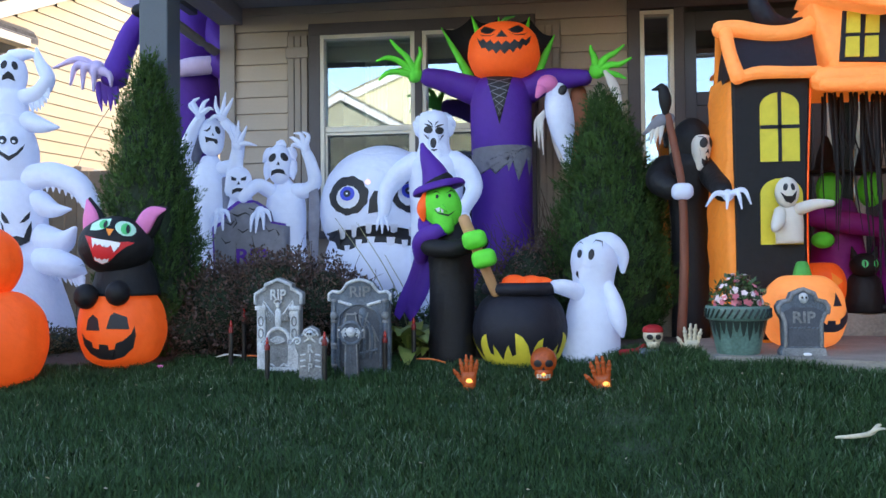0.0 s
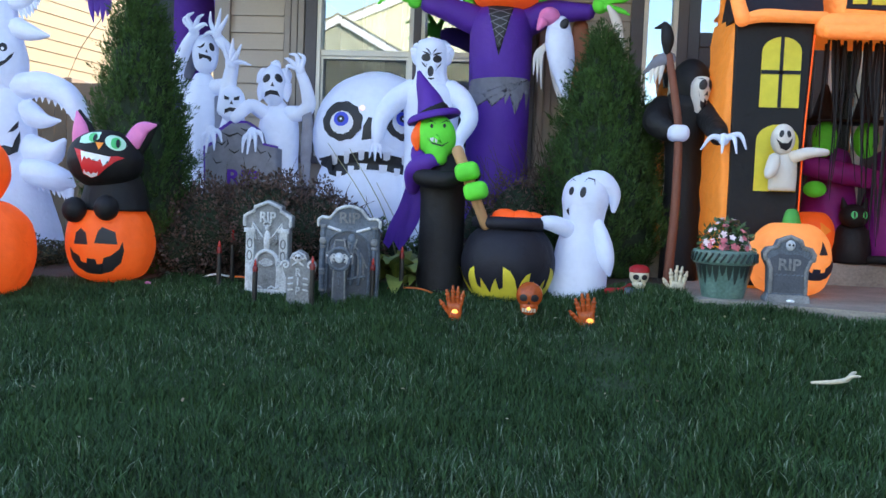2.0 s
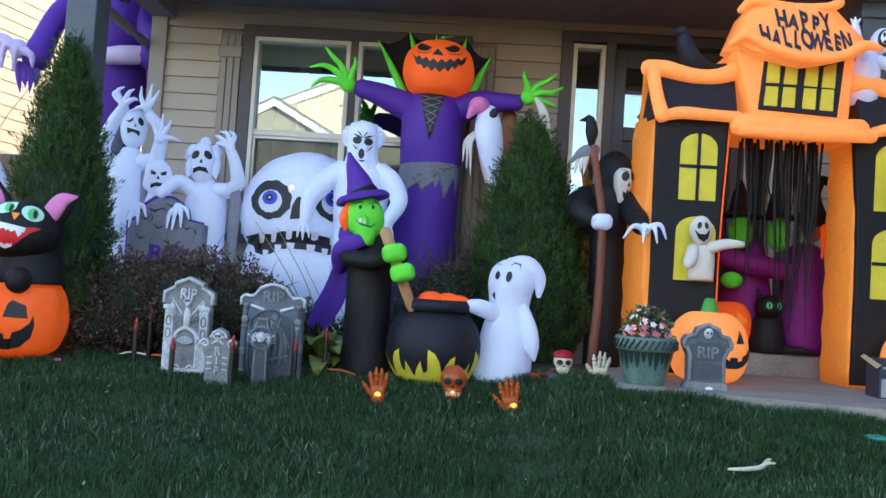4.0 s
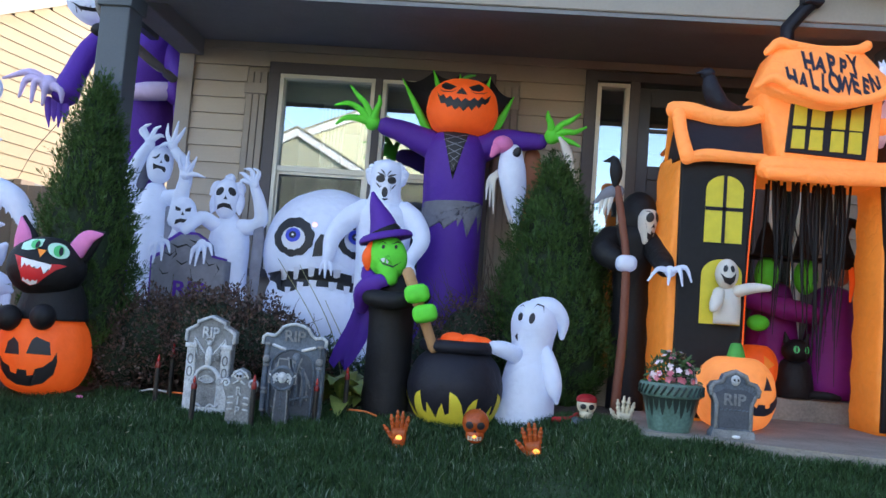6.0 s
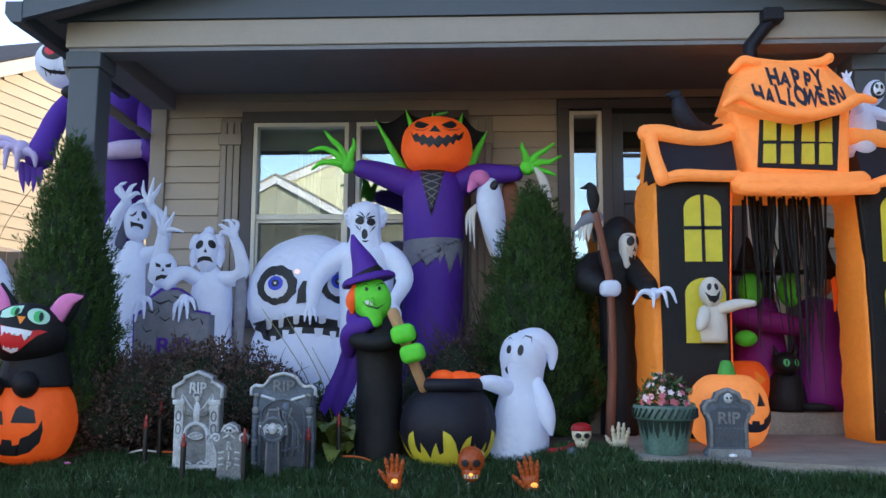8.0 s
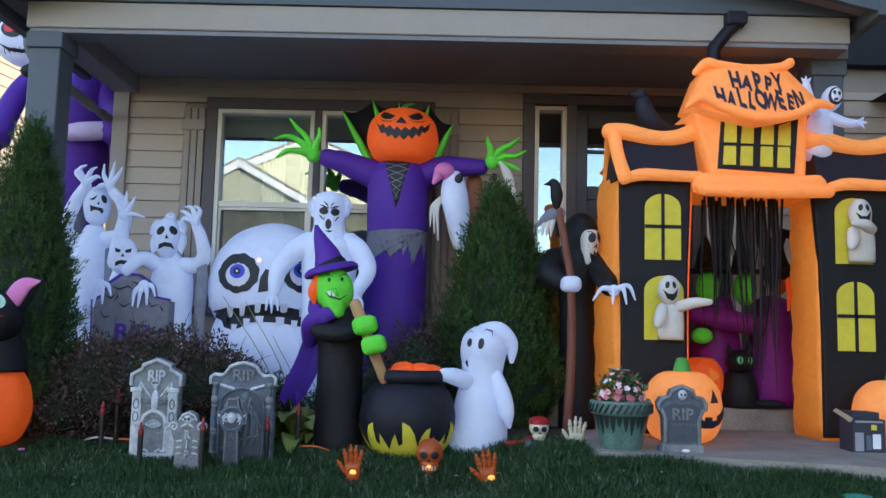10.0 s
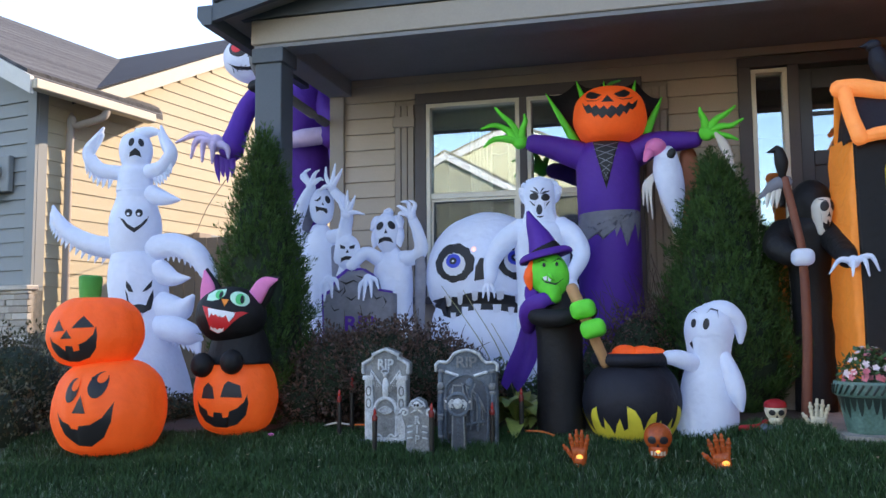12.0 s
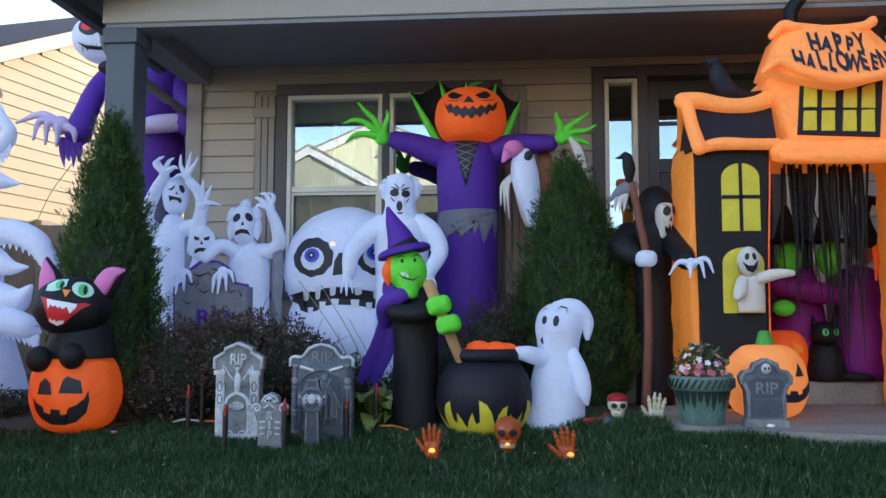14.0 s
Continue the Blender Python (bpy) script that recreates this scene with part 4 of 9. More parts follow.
dpts = [NM @ Vector(p) for p in [(0.36, 0.55, 2.97), (0.34, 0.5, 2.86), (0.14, 0.36, 2.76), (0.08, 0.33, 2.66), (0.08, 0.33, 0.2)]]
tube(bm, dpts, [0.042, 0.04, 0.04, 0.04, 0.04], 10, 5)
part("downspout", bm, M["tan_trim"], nb, "tan downspout")
bm = bmesh.new()
nbox(bm, 0.0, 0.02, 5.35, 5.65, 4.05, 4.5, bevel=0.004)
vent = part("vent", bm, M["nb_white"], nb, "louvred gable vent", smooth=False)
sv = bmesh.new()
nbox(sv, -4.5, 0.06, -0.12, 0.03, 1.06, 1.11, bevel=0.01)
part("stone_sill", sv, M["stone"], nb, smooth=False)
rng = random.Random(5)
stw = part("stone_base", nbox(bmesh.new(), -4.5, 0.03, -0.05, 0.1, 0.0, 1.06), M["stone"], nb, "stacked stone veneer", smooth=False)
z = 0.3
while z < 1.04:
    h = rng.uniform(0.035, 0.07)
    x = 0.05
    while x > -1.5:
        w = rng.uniform(0.1, 0.28)
        bm = bmesh.new()
        nbox(bm, x - w + 0.006, x, -0.075 - rng.uniform(0, 0.03), -0.04, z, min(z + h - 0.006, 1.055), bevel=0.005)
        part("stone", bm, M["stone"], stw, smooth=False)
        x -= w
    z += h
bm = bmesh.new()
nbox(bm, -0.55, -0.27, -0.10, -0.035, 2.05, 2.42, bevel=0.01)
meter = part("meter_box", bm, M["nb_grey"], nb, "grey utility meter box", smooth=False)
bm = bmesh.new()
lathe(bm, 0, 0, [(0.085, 0), (0.085, 0.05), (0.07, 0.08), (0.0, 0.085)], 20, 3)
for v in bm.verts:
    v.co = NM @ Vector((v.co.x - 0.45, -0.10 - v.co.z, v.co.y + 2.25))
part("meter", bm, M["metal"], meter)
bm = bmesh.new()
nbox(bm, -0.52, -0.38, -0.13, -0.1, 1.95, 2.1, bevel=0.008)
part("breaker", bm, M["nb_grey"], meter, smooth=False)

bm = bmesh.new()
nbox(bm, 0.019, 0.13, 2.27, 2.5, 1.5, 1.84, bevel=0.008)
part("junction_box", bm, M["tan_trim"], nb, "brown wall box above the fence", smooth=False)
bm = bmesh.new()
nbox(bm, 0.019, 0.06, 2.56, 2.78, 1.62, 1.84, bevel=0.008)
part("junction_box", bm, M["nb_grey"], nb, "pale wall box above the fence", smooth=False)

# fence between the houses
fence = thing("fence", (-4.2, 9.05, 0), "weathered brown board fence between the houses", "fence")
for i in range(22):
    x = -5.57 + i * 0.142
    part("board", B(x, x + 0.136, 9.05, 9.07, 0.05, 1.72 + 0.01 * math.sin(i * 3.1), bevel=0.003), M["fence"], fence, smooth=False)
for z in (0.4, 1.35):
    part("rail", B(-5.5, -2.45, 9.072, 9.11, z, z + 0.09, bevel=0.003), M["fence"], fence, smooth=False)

# houses across the street, mirrored in the windows
def far_house(x, y, w, d, h, pitch, wallm, label, gx, half=3.2, rise=2.4):
    hs = thing("far_house", (x, y, -0.5), label, "house", "houses across the street")
    part("wall", B(x - w / 2, x + w / 2, y - d, y, -0.55, h), wallm, hs, smooth=False)
    g = P([(x + gx - half, h), (x + gx + half, h), (x + gx, h + half * pitch)], y - 0.1, y + 0.6)
    part("gable", g, wallm, hs, smooth=False)
    part("porch_wall", B(x + gx - half + 0.2, x + gx + half - 0.2, y - 0.1, y + 0.55, -0.55, h), wallm, hs, smooth=False)
    for s in (-1, 1):
        bm = P([(x + gx + s * (half + 0.5), h - 0.5 * pitch), (x + gx, h + half * pitch), (x + gx, h + half * pitch + 0.32), (x + gx + s * (half + 0.5), h - 0.5 * pitch + 0.32)], y + 0.6, y + 0.75)
        part("rake_board", bm, M["inkwhite"], hs, smooth=False)
        bm = P([(x + gx + s * (half + 0.5), h - 0.5 * pitch + 0.33), (x + gx, h + half * pitch + 0.33), (x + gx, h + half * pitch + 0.4), (x + gx + s * (half + 0.5), h - 0.5 * pitch + 0.4)], y - 2.5, y + 0.8)
        part("porch_roof", bm, M["shingle_far"], hs, smooth=False)
    bm = bmesh.new()
    vs = [bm.verts.new(p) for p in [(x - w / 2 - 0.4, y + 0.3, h - 0.1), (x + w / 2 + 0.4, y + 0.3, h - 0.1), (x + w / 2 - 2, y - d / 2, h + rise), (x - w / 2 + 2, y - d / 2, h + rise), (x - w / 2 - 0.4, y - d, h - 0.1), (x + w / 2 + 0.4, y - d, h - 0.1)]]
    for f in ((0, 1, 2, 3), (1, 5, 2), (4, 0, 3), (5, 4, 3, 2)):
        bm.faces.new([vs[i] for i in f])
    part("roof", bm, M["shingle_far"], hs, smooth=False)
    part("eave_board", B(x - w / 2 - 0.4, x + w / 2 + 0.4, y + 0.3, y + 0.4, h - 0.3, h - 0.05), M["inkwhite"], hs, smooth=False)
    for wx in (-w / 2 + 1.2, w / 2 - 1.2):
        f = part("window", B(x + wx - 0.6, x + wx + 0.6, y, y + 0.06, h - 1.9, h - 0.6), M["inkwhite"], hs, smooth=False)
        part("pane", B(x + wx - 0.5, x + wx + 0.5, y + 0.06, y + 0.075, h - 1.8, h - 0.7), M["plastic"], f, smooth=False)


far_house(-5.6, -21.0, 12, 9, 6.46, 0.42, M["far_siding"], "two storey cream sided house across the street", -0.05, 5.0, 0.7)
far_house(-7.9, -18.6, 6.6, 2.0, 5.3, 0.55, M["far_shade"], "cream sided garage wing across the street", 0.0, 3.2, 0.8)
far_house(-21.0, -22.0, 14, 9, 4.8, 0.5, M["far_siding"], "cream sided house across the street", 1.0)
far_house(13.0, -22.0, 13, 9, 4.2, 0.5, M["nb_grey"], "grey sided house across the street", -1.5)


# ---- plants ----
def cone_tree(x, y, z0, height, radius, lean, seed, count=17000, label="dark green columnar arborvitae in the planting bed"):
    t = thing("arborvitae", (x, y, z0), label, "shrub", "arborvitae pair")
    rs = np.random.RandomState(seed)
    part("trunk", T([(x, y, z0 - 0.05), (x + lean * 0.3, y, z0 + height * 0.35)], [0.035, 0.02], 8, 3), M["bark"], t)

    def rad(h):
        return radius * np.clip(np.minimum((h + 0.05) / 0.3, 1.0), 0, 1) ** 0.5 * np.clip(1 - ((h - 0.16).clip(0) / 0.86) ** 1.8, 0.012, 1)
    # dark core behind the sprays, coloured as the shade between them
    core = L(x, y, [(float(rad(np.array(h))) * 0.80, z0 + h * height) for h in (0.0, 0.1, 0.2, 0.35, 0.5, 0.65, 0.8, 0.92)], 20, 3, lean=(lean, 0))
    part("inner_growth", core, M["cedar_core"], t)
    ns = count // 34
    h = rs.beta(1.1, 1.45, ns)
    a = rs.uniform(0, 2 * np.pi, ns)
    lump_ = 1 + 0.07 * np.sin(a * 5 + h * 13 + seed) + 0.10 * np.sin(a * 9 - h * 17 + 2 * np.sin(h * 23))
    r = rad(h) * lump_ * rs.uniform(0.62, 0.98, ns) + 0.004
    root = np.stack([x + lean * h + r * np.cos(a), y + r * np.sin(a), z0 + h * height - 0.05], 1)
    rd = np.stack([np.cos(a), np.sin(a), np.zeros(ns)], 1)
    axis = units(rd * rs.uniform(0.15, 0.75, (ns, 1)) + np.array([0, 0, 1.0]) + rs.normal(0, 0.22, (ns, 3)))
    fan = units(np.cross(axis, rs.normal(0, 1, (ns, 3))))
    reach = rs.uniform(0.06, 0.15, ns)
    k = np.repeat(np.arange(ns), 34)
    count = len(k)
    u = rs.uniform(0, 1, (count, 1)) ** 0.8
    sgn = rs.choice([-1.0, 1.0], (count, 1))
    pos = root[k] + axis[k] * u * reach[k][:, None] + fan[k] * sgn * rs.uniform(0, 0.012, (count, 1)) + rs.normal(0, 0.004, (count, 3))
    along = units(axis[k] + fan[k] * sgn * (0.9 - 0.6 * u) + rs.normal(0, 0.22, (count, 3)))
    side = units(np.cross(along, rd[k] + rs.normal(0, 0.5, (count, 3))))
    me = leaf_mesh("crown", pos - np.array(t.location), along, side, rs.uniform(0.016, 0.04, count), rs.uniform(0.004, 0.0085, count), M["cedar"])
    ob = new("crown", me)
    ob.parent = t
    return t


cone_tree(-2.47, 5.45, 0.03, 2.0, 0.335, -0.05, 3, count=76000)
cone_tree(0.52, 5.95, 0.08, 1.68, 0.435, -0.05, 8, count=95000)


def bush(name, lumps, n, size, material, label, seed, twigs=26, category="shrub", top=1.0):
    x0 = sum(l[0] for l in lumps) / len(lumps)
    y0 = sum(l[1] for l in lumps) / len(lumps)
    t = thing(name, (x0, y0, 0.05), label, category)
    rs = np.random.RandomState(seed)
    core = bmesh.new()
    P_, N_ = [], []
    vol = np.array([l[3] * l[5] for l in lumps])
    for l, share in zip(lumps, vol / vol.sum()):
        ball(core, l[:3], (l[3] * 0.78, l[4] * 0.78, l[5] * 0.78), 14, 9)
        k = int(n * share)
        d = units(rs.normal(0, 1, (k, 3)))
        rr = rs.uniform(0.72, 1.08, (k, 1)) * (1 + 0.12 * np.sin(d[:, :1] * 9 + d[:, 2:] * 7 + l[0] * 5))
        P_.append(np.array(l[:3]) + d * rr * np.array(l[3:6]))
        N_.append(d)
    # the lumps' dark core stands for shade behind the leaves
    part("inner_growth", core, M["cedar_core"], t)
    pos, nor = np.concatenate(P_), np.concatenate(N_)
    keep = pos[:, 2] > 0.03
    pos, nor = pos[keep], nor[keep]
    along = units(nor * 0.6 + rs.normal(0, 0.6, pos.shape) + np.array([0, 0, 0.35]))
    side = units(np.cross(along, rs.normal(0, 1, pos.shape)))
    me = leaf_mesh("foliage", pos - np.array(t.location), along, side, rs.uniform(0.6, 1.3, len(pos)) * size, rs.uniform(0.4, 0.7, len(pos)) * size, material)
    ob = new("foliage", me)
    ob.parent = t
    for i in range(twigs):
        tw = bmesh.new()
        l = lumps[i % len(lumps)]
        a, e = rs.uniform(0, 6.28), rs.uniform(0.5, 1.3)
        d = Vector((math.cos(a) * math.cos(e), math.sin(a) * math.cos(e), math.sin(e)))
        p = Vector((l[0] + d.x * l[3] * 0.8, l[1] + d.y * l[4] * 0.8, l[2] + d.z * l[5] * 0.8))
        tube(tw, [p, p + d * 0.12 + Vector((rs.normal(0, 0.02), 0, 0)), p + d * rs.uniform(0.16, 0.26) * top], [0.003, 0.0025, 0.0012], 5, 2)
        part("twig", tw, M["bark"], t)
    return t


bush("shrub", [(-2.02, 5.55, 0.34, 0.34, 0.32, 0.33), (-1.68, 5.55, 0.38, 0.36, 0.32, 0.35), (-1.38, 5.58, 0.35, 0.32, 0.3, 0.32), (-2.2, 5.45, 0.24, 0.22, 0.25, 0.24), (-1.17, 5.58, 0.28, 0.26, 0.25, 0.27)], 30000, 0.026, M["shrub"], "dense dark reddish barberry shrub in the bed", 11)
bush("shrub", [(-0.05, 6.0, 0.45, 0.26, 0.22, 0.36), (0.16, 6.05, 0.55, 0.2, 0.2, 0.34), (-0.3, 6.0, 0.4, 0.16, 0.16, 0.25)], 7000, 0.024, M["shrub"], "sparse dark reddish shrub behind the cauldron", 12, twigs=60, top=1.6)
bush("hedge", [(-4.25, 5.2, 0.2, 0.45, 0.5, 0.48), (-4.75, 5.0, 0.28, 0.5, 0.5, 0.5), (-4.05, 4.75, 0.02, 0.35, 0.4, 0.36), (-5.3, 5.0, 0.3, 0.5, 0.5, 0.5)], 22000, 0.03, M["hedge"], "dark hedge beside the lawn", 13)
bush("ground_cover", [(-2.95, 5.75, 0.08, 0.35, 0.3, 0.16), (-3.3, 5.55, 0.06, 0.3, 0.3, 0.17), (-3.6, 5.5, 0.06, 0.25, 0.3, 0.17)], 8000, 0.028, M["hedge"], "low dark ground cover in the bed", 14, twigs=4, category="plants")


def hosta(x, y, s, seed):
    t = thing("hosta", (x, y, 0.06), "green and yellowing broad leaved hosta in the bed", "plant", "hostas")
    r = random.Random(seed)
    for i in range(16):
        a, tilt = r.uniform(0, 6.28), r.uniform(0.6, 1.25)
        ln, w = s * r.uniform(0.7, 1.1), s * r.uniform(0.22, 0.32)
        bm = bmesh.new()
        d, sd = Vector((math.cos(a), math.sin(a), 0)), Vector((-math.sin(a), math.cos(a), 0))
        g = []
        for k in range(6):
            u = k / 5
            c = Vector((x, y, 0.06)) + d * ln * u * math.cos(tilt) + Vector((0, 0, ln * (u * math.sin(tilt) * 1.2 - 0.75 * u * u)))
            ww = w * math.sin(math.pi * min(1, u * 0.95 + 0.04)) ** 0.8
            g.append([bm.verts.new(c + sd * ww * q + Vector((0, 0, abs(q) * ww * 0.35))) for q in (-0.5, 0, 0.5)])
        for p, q in zip(g, g[1:]):
            for k in range(2):
                bm.faces.new((p[k], p[k + 1], q[k + 1], q[k]))
        part("leaf", bm, M["hosta"], t)


hosta(-0.76, 5.42, 0.46, 1)
hosta(-0.92, 5.5, 0.46, 2)
hosta(-0.62, 5.5, 0.30, 3)
hosta(-1.1, 5.7, 0.36, 4)
bush("shrub", [(-0.95, 5.85, 0.18, 0.25, 0.16, 0.24), (-0.62, 5.85, 0.16, 0.22, 0.16, 0.22)], 5000, 0.03, M["foliage"], "low dark green plants between the shrub and the witch", 16, twigs=10)
stalk = thing("dry_stalks", (-0.9, 5.7, 0.06), "thin dry flower stalks above the hostas", "plant")
for a, b in [((-0.85, 5.7, 0.1), (-1.32, 5.72, 0.95)), ((-0.8, 5.7, 0.1), (-1.18, 5.75, 0.92)), ((-0.78, 5.68, 0.1), (-0.98, 5.7, 0.7))]:
    m_ = [(a[0] + b[0]) / 2 + 0.06, (a[1] + b[1]) / 2, (a[2] + b[2]) / 2]
    part("stalk", T([a, m_, b], [0.0045, 0.0036, 0.0022], 6, 5), M["stalk"], stalk)


# ---- blown-up figures: pumpkins ----
def ribs(n, depth, sharp=0.6):
    return lambda a, h: 1 - depth * (1 - abs(math.sin(a * n / 2)) ** sharp)


def pumpkin_body(x, y, zb, r, h, n=10, depth=0.035, lean=(0, 0), flat=1.0):
    return L(x, y, [(r * 0.42, zb), (r * 0.78, zb + h * 0.10), (r * 0.97, zb + h * 0.32), (r, zb + h * 0.52), (r * 0.88, zb + h * 0.78), (r * 0.55, zb + h * 0.96), (r * 0.12, zb + h * 0.99)], 64, 5, ribs(n, depth), flat, lean)


TRI = [(-0.5, -0.4), (0.5, -0.4), (0.05, 0.5)]


def sc(poly, sx, sz, dx=0, dz=0, rot=0):
    c, s = math.cos(radians(rot)), math.sin(radians(rot))
    return [(dx + (x * c - z * s) * sx, dz + (x * s + z * c) * sz) for x, z in poly]


GRIN = [(-0.5, 0.28), (-0.42, 0.14), (-0.28, 0.06), (-0.26, -0.06), (-0.14, -0.10), (-0.12, 0.02), (0.04, 0.0), (0.05, -0.12), (0.17, -0.10), (0.18, 0.03), (0.32, 0.10), (0.45, 0.24), (0.5, 0.42),
        (0.52, 0.2), (0.46, -0.08), (0.3, -0.28), (0.08, -0.36), (-0.15, -0.34), (-0.34, -0.22), (-0.47, 0.0)]
SMILE = [(-0.5, 0.2), (-0.36, 0.05), (-0.24, 0.0), (-0.2, -0.08), (-0.08, -0.1), (-0.06, -0.03), (0.15, 0.0), (0.33, 0.12), (0.5, 0.4), (0.47, 0.05), (0.33, -0.25), (0.12, -0.42), (-0.12, -0.4), (-0.34, -0.2)]

# two stacked pumpkins
st = thing("stacked_pumpkins", (-3.07, 4.65, -0.04), "inflatable stack of two orange jack o lanterns with a green stem", "inflatable")
low = pumpkin_body(-3.075, 4.65, -0.05, 0.325, 0.56, 12, 0.035)
tr = skin(low)
lowp = part("lower_pumpkin", low, M["orange"], st)
c = (-3.075, 4.65, 0.21)
yw = 8
print_on("eye", oval(-0.075, 0.135, 0.036, 0.068, tilt=-12), tr, c, M["ink"], lowp, yw)
print_on("eye", oval(0.07, 0.165, 0.05, 0.072, tilt=-8), tr, c, M["ink"], lowp, yw)
print_on("eye_glint", oval(-0.055, 0.165, 0.02, 0.034, tilt=-12), tr, c, M["orange"], lowp, yw, lift=0.008)
print_on("eye_glint", oval(0.085, 0.205, 0.026, 0.03, tilt=-8), tr, c, M["orange"], lowp, yw, lift=0.008)
print_on("nose", sc(TRI, 0.085, 0.11, -0.02, 0.055), tr, c, M["ink"], lowp, yw)
print_on("mouth", sc(SMILE, 0.33, 0.30, 0.0, -0.05), tr, c, M["ink"], lowp, yw)
up = pumpkin_body(-3.185, 4.65, 0.46, 0.277, 0.42, 12, 0.035)
tr = skin(up)
upp = part("upper_pumpkin", up, M["orange"], st)
c = (-3.19, 4.65, 0.66)
yw = 6
print_on("eye", sc(TRI, 0.075, 0.075, -0.075, 0.045, 6), tr, c, M["ink"], upp, yw)
print_on("eye", sc(TRI, 0.12, 0.075, 0.07, 0.065, 4), tr, c, M["ink"], upp, yw)
print_on("nose", sc(TRI, 0.075, 0.055, -0.02, -0.005, 4), tr, c, M["ink"], upp, yw)
print_on("mouth", sc(GRIN, 0.29, 0.25, 0.005, -0.07, 4), tr, c, M["ink"], upp, yw)
part("stem", L(-3.235, 4.65, [(0.06, 0.86), (0.064, 0.92), (0.068, 0.98), (0.06, 1.005), (0.01, 1.01)], 18, 4), M["green2"], st, "green fabric stem")
part("stitch", S((-2.93, 4.29, 0.42), (0.012, 0.006, 0.008), 8, 6), M["ink"], st)

# black cat in a pumpkin
ct = thing("cat_in_pumpkin", (-2.62, 5.4, 0.03), "inflatable black cat grinning out of an orange pumpkin", "inflatable")
pb = pumpkin_body(-2.655, 5.4, 0.01, 0.275, 0.53, 10, 0.035)
tr = skin(pb)
pp = part("pumpkin", pb, M["orange"], ct)
c, yw = (-2.655, 5.4, 0.23), 6
print_on("eye", [(-0.13, 0.03), (-0.03, 0.03), (-0.045, 0.10), (-0.085, 0.13), (-0.12, 0.10)], tr, c, M["ink"], pp, yw)
print_on("eye", [(0.01, 0.04), (0.14, 0.035), (0.125, 0.11), (0.05, 0.14), (0.03, 0.12)], tr, c, M["ink"], pp, yw)
print_on("mouth", sc(GRIN, 0.33, 0.27, 0.0, -0.06), tr, c, M["ink"], pp, yw)
part("body", L(-2.63, 5.4, [(0.22, 0.47), (0.20, 0.55), (0.17, 0.66), (0.12, 0.72), (0.01, 0.73)], 26, 4), M["black"], ct)
for px, pz in ((-2.77, 0.47), (-2.56, 0.49)):
    part("paw", S((px, 5.16, pz), (0.072, 0.08, 0.08), 18, 12), M["black"], ct)
hd = S((-2.66, 5.33, 0.79), (0.235, 0.22, 0.19), 32, 20)
tr = skin(hd)
head = part("head", hd, M["black"], ct)
c, yw = (-2.635, 5.342, 0.79), 26
EYE_L = [(-0.175, 0.095), (-0.168, 0.135), (-0.12, 0.163), (-0.05, 0.168), (-0.062, 0.122), (-0.10, 0.098), (-0.14, 0.09)]
print_on("eye", EYE_L, tr, c, M["inkmint"], head, yw)
print_on("iris", oval(-0.095, 0.132, 0.026, 0.030, 16, tilt=-20), tr, c, M["inkgreen"], head, yw, lift=0.008)
print_on("pupil", oval(-0.085, 0.130, 0.011, 0.024, 12, tilt=-15), tr, c, M["ink"], head, yw, lift=0.012)
print_on("eye", oval(0.034, 0.102, 0.064, 0.046, 22, tilt=-22), tr, c, M["inkmint"], head, yw)
print_on("iris", oval(0.036, 0.100, 0.030, 0.036, 18), tr, c, M["inkgreen"], head, yw, lift=0.008)
print_on("pupil", oval(0.048, 0.098, 0.012, 0.028, 12), tr, c, M["ink"], head, yw, lift=0.012)
print_on("nose", [(-0.082, 0.102), (-0.034, 0.098), (-0.05, 0.07), (-0.062, 0.054)], tr, c, M["amber"], head, yw, lift=0.008)
print_on("mouth", [(-0.204, 0.061), (-0.16, 0.048), (-0.10, 0.027), (-0.02, 0.014), (0.048, 0.02), (0.088, 0.011), (0.034, -0.014), (-0.014, -0.054), (-0.061, -0.102), (-0.102, -0.12), (-0.15, -0.095), (-0.166, -0.04), (-0.18, 0.014)], tr, c, M["inkred"], head, yw)
print_on("teeth", [(-0.165, 0.045), (-0.158, -0.018), (-0.143, 0.012), (-0.13, -0.004), (-0.115, 0.006), (-0.10, -0.012), (-0.085, 0.002), (-0.068, -0.016), (-0.052, -0.002), (-0.034, -0.045), (-0.018, -0.006), (-0.004, -0.018), (0.006, 0.012), (-0.05, 0.024), (-0.11, 0.034)], tr, c, M["inkwhite"], head, yw, lift=0.008)
print_on("teeth", [(-0.15, -0.092), (-0.146, -0.068), (-0.132, -0.088), (-0.118, -0.08), (-0.104, -0.096), (-0.09, -0.084), (-0.076, -0.09), (-0.064, -0.08), (-0.068, -0.104), (-0.102, -0.117)], tr, c, M["inkwhite"], head, yw, lift=0.008)
for s, bx, tx, tz in ((-1, -2.80, -2.86, 1.10), (1, -2.50, -2.33, 1.03)):
    e = T([(bx, 5.36, 0.88), ((bx + tx) / 2, 5.36, 0.98), (tx, 5.36, tz)], [0.085, 0.07, 0.012], 12, 5, flat=0.5)
    ear = part("ear", e, M["black"], ct)
    part("inner_ear", T([(bx + 0.02 * s, 5.315, 0.90), ((bx + tx) / 2, 5.315, 0.99), (tx, 5.33, tz - 0.01)], [0.06, 0.05, 0.008], 10, 5, flat=0.35), M["pink"], ear, "pink inner ear")

ct.location, ct.scale = (-2.46, 5.09, 0.05), (0.94, 0.94, 0.94)

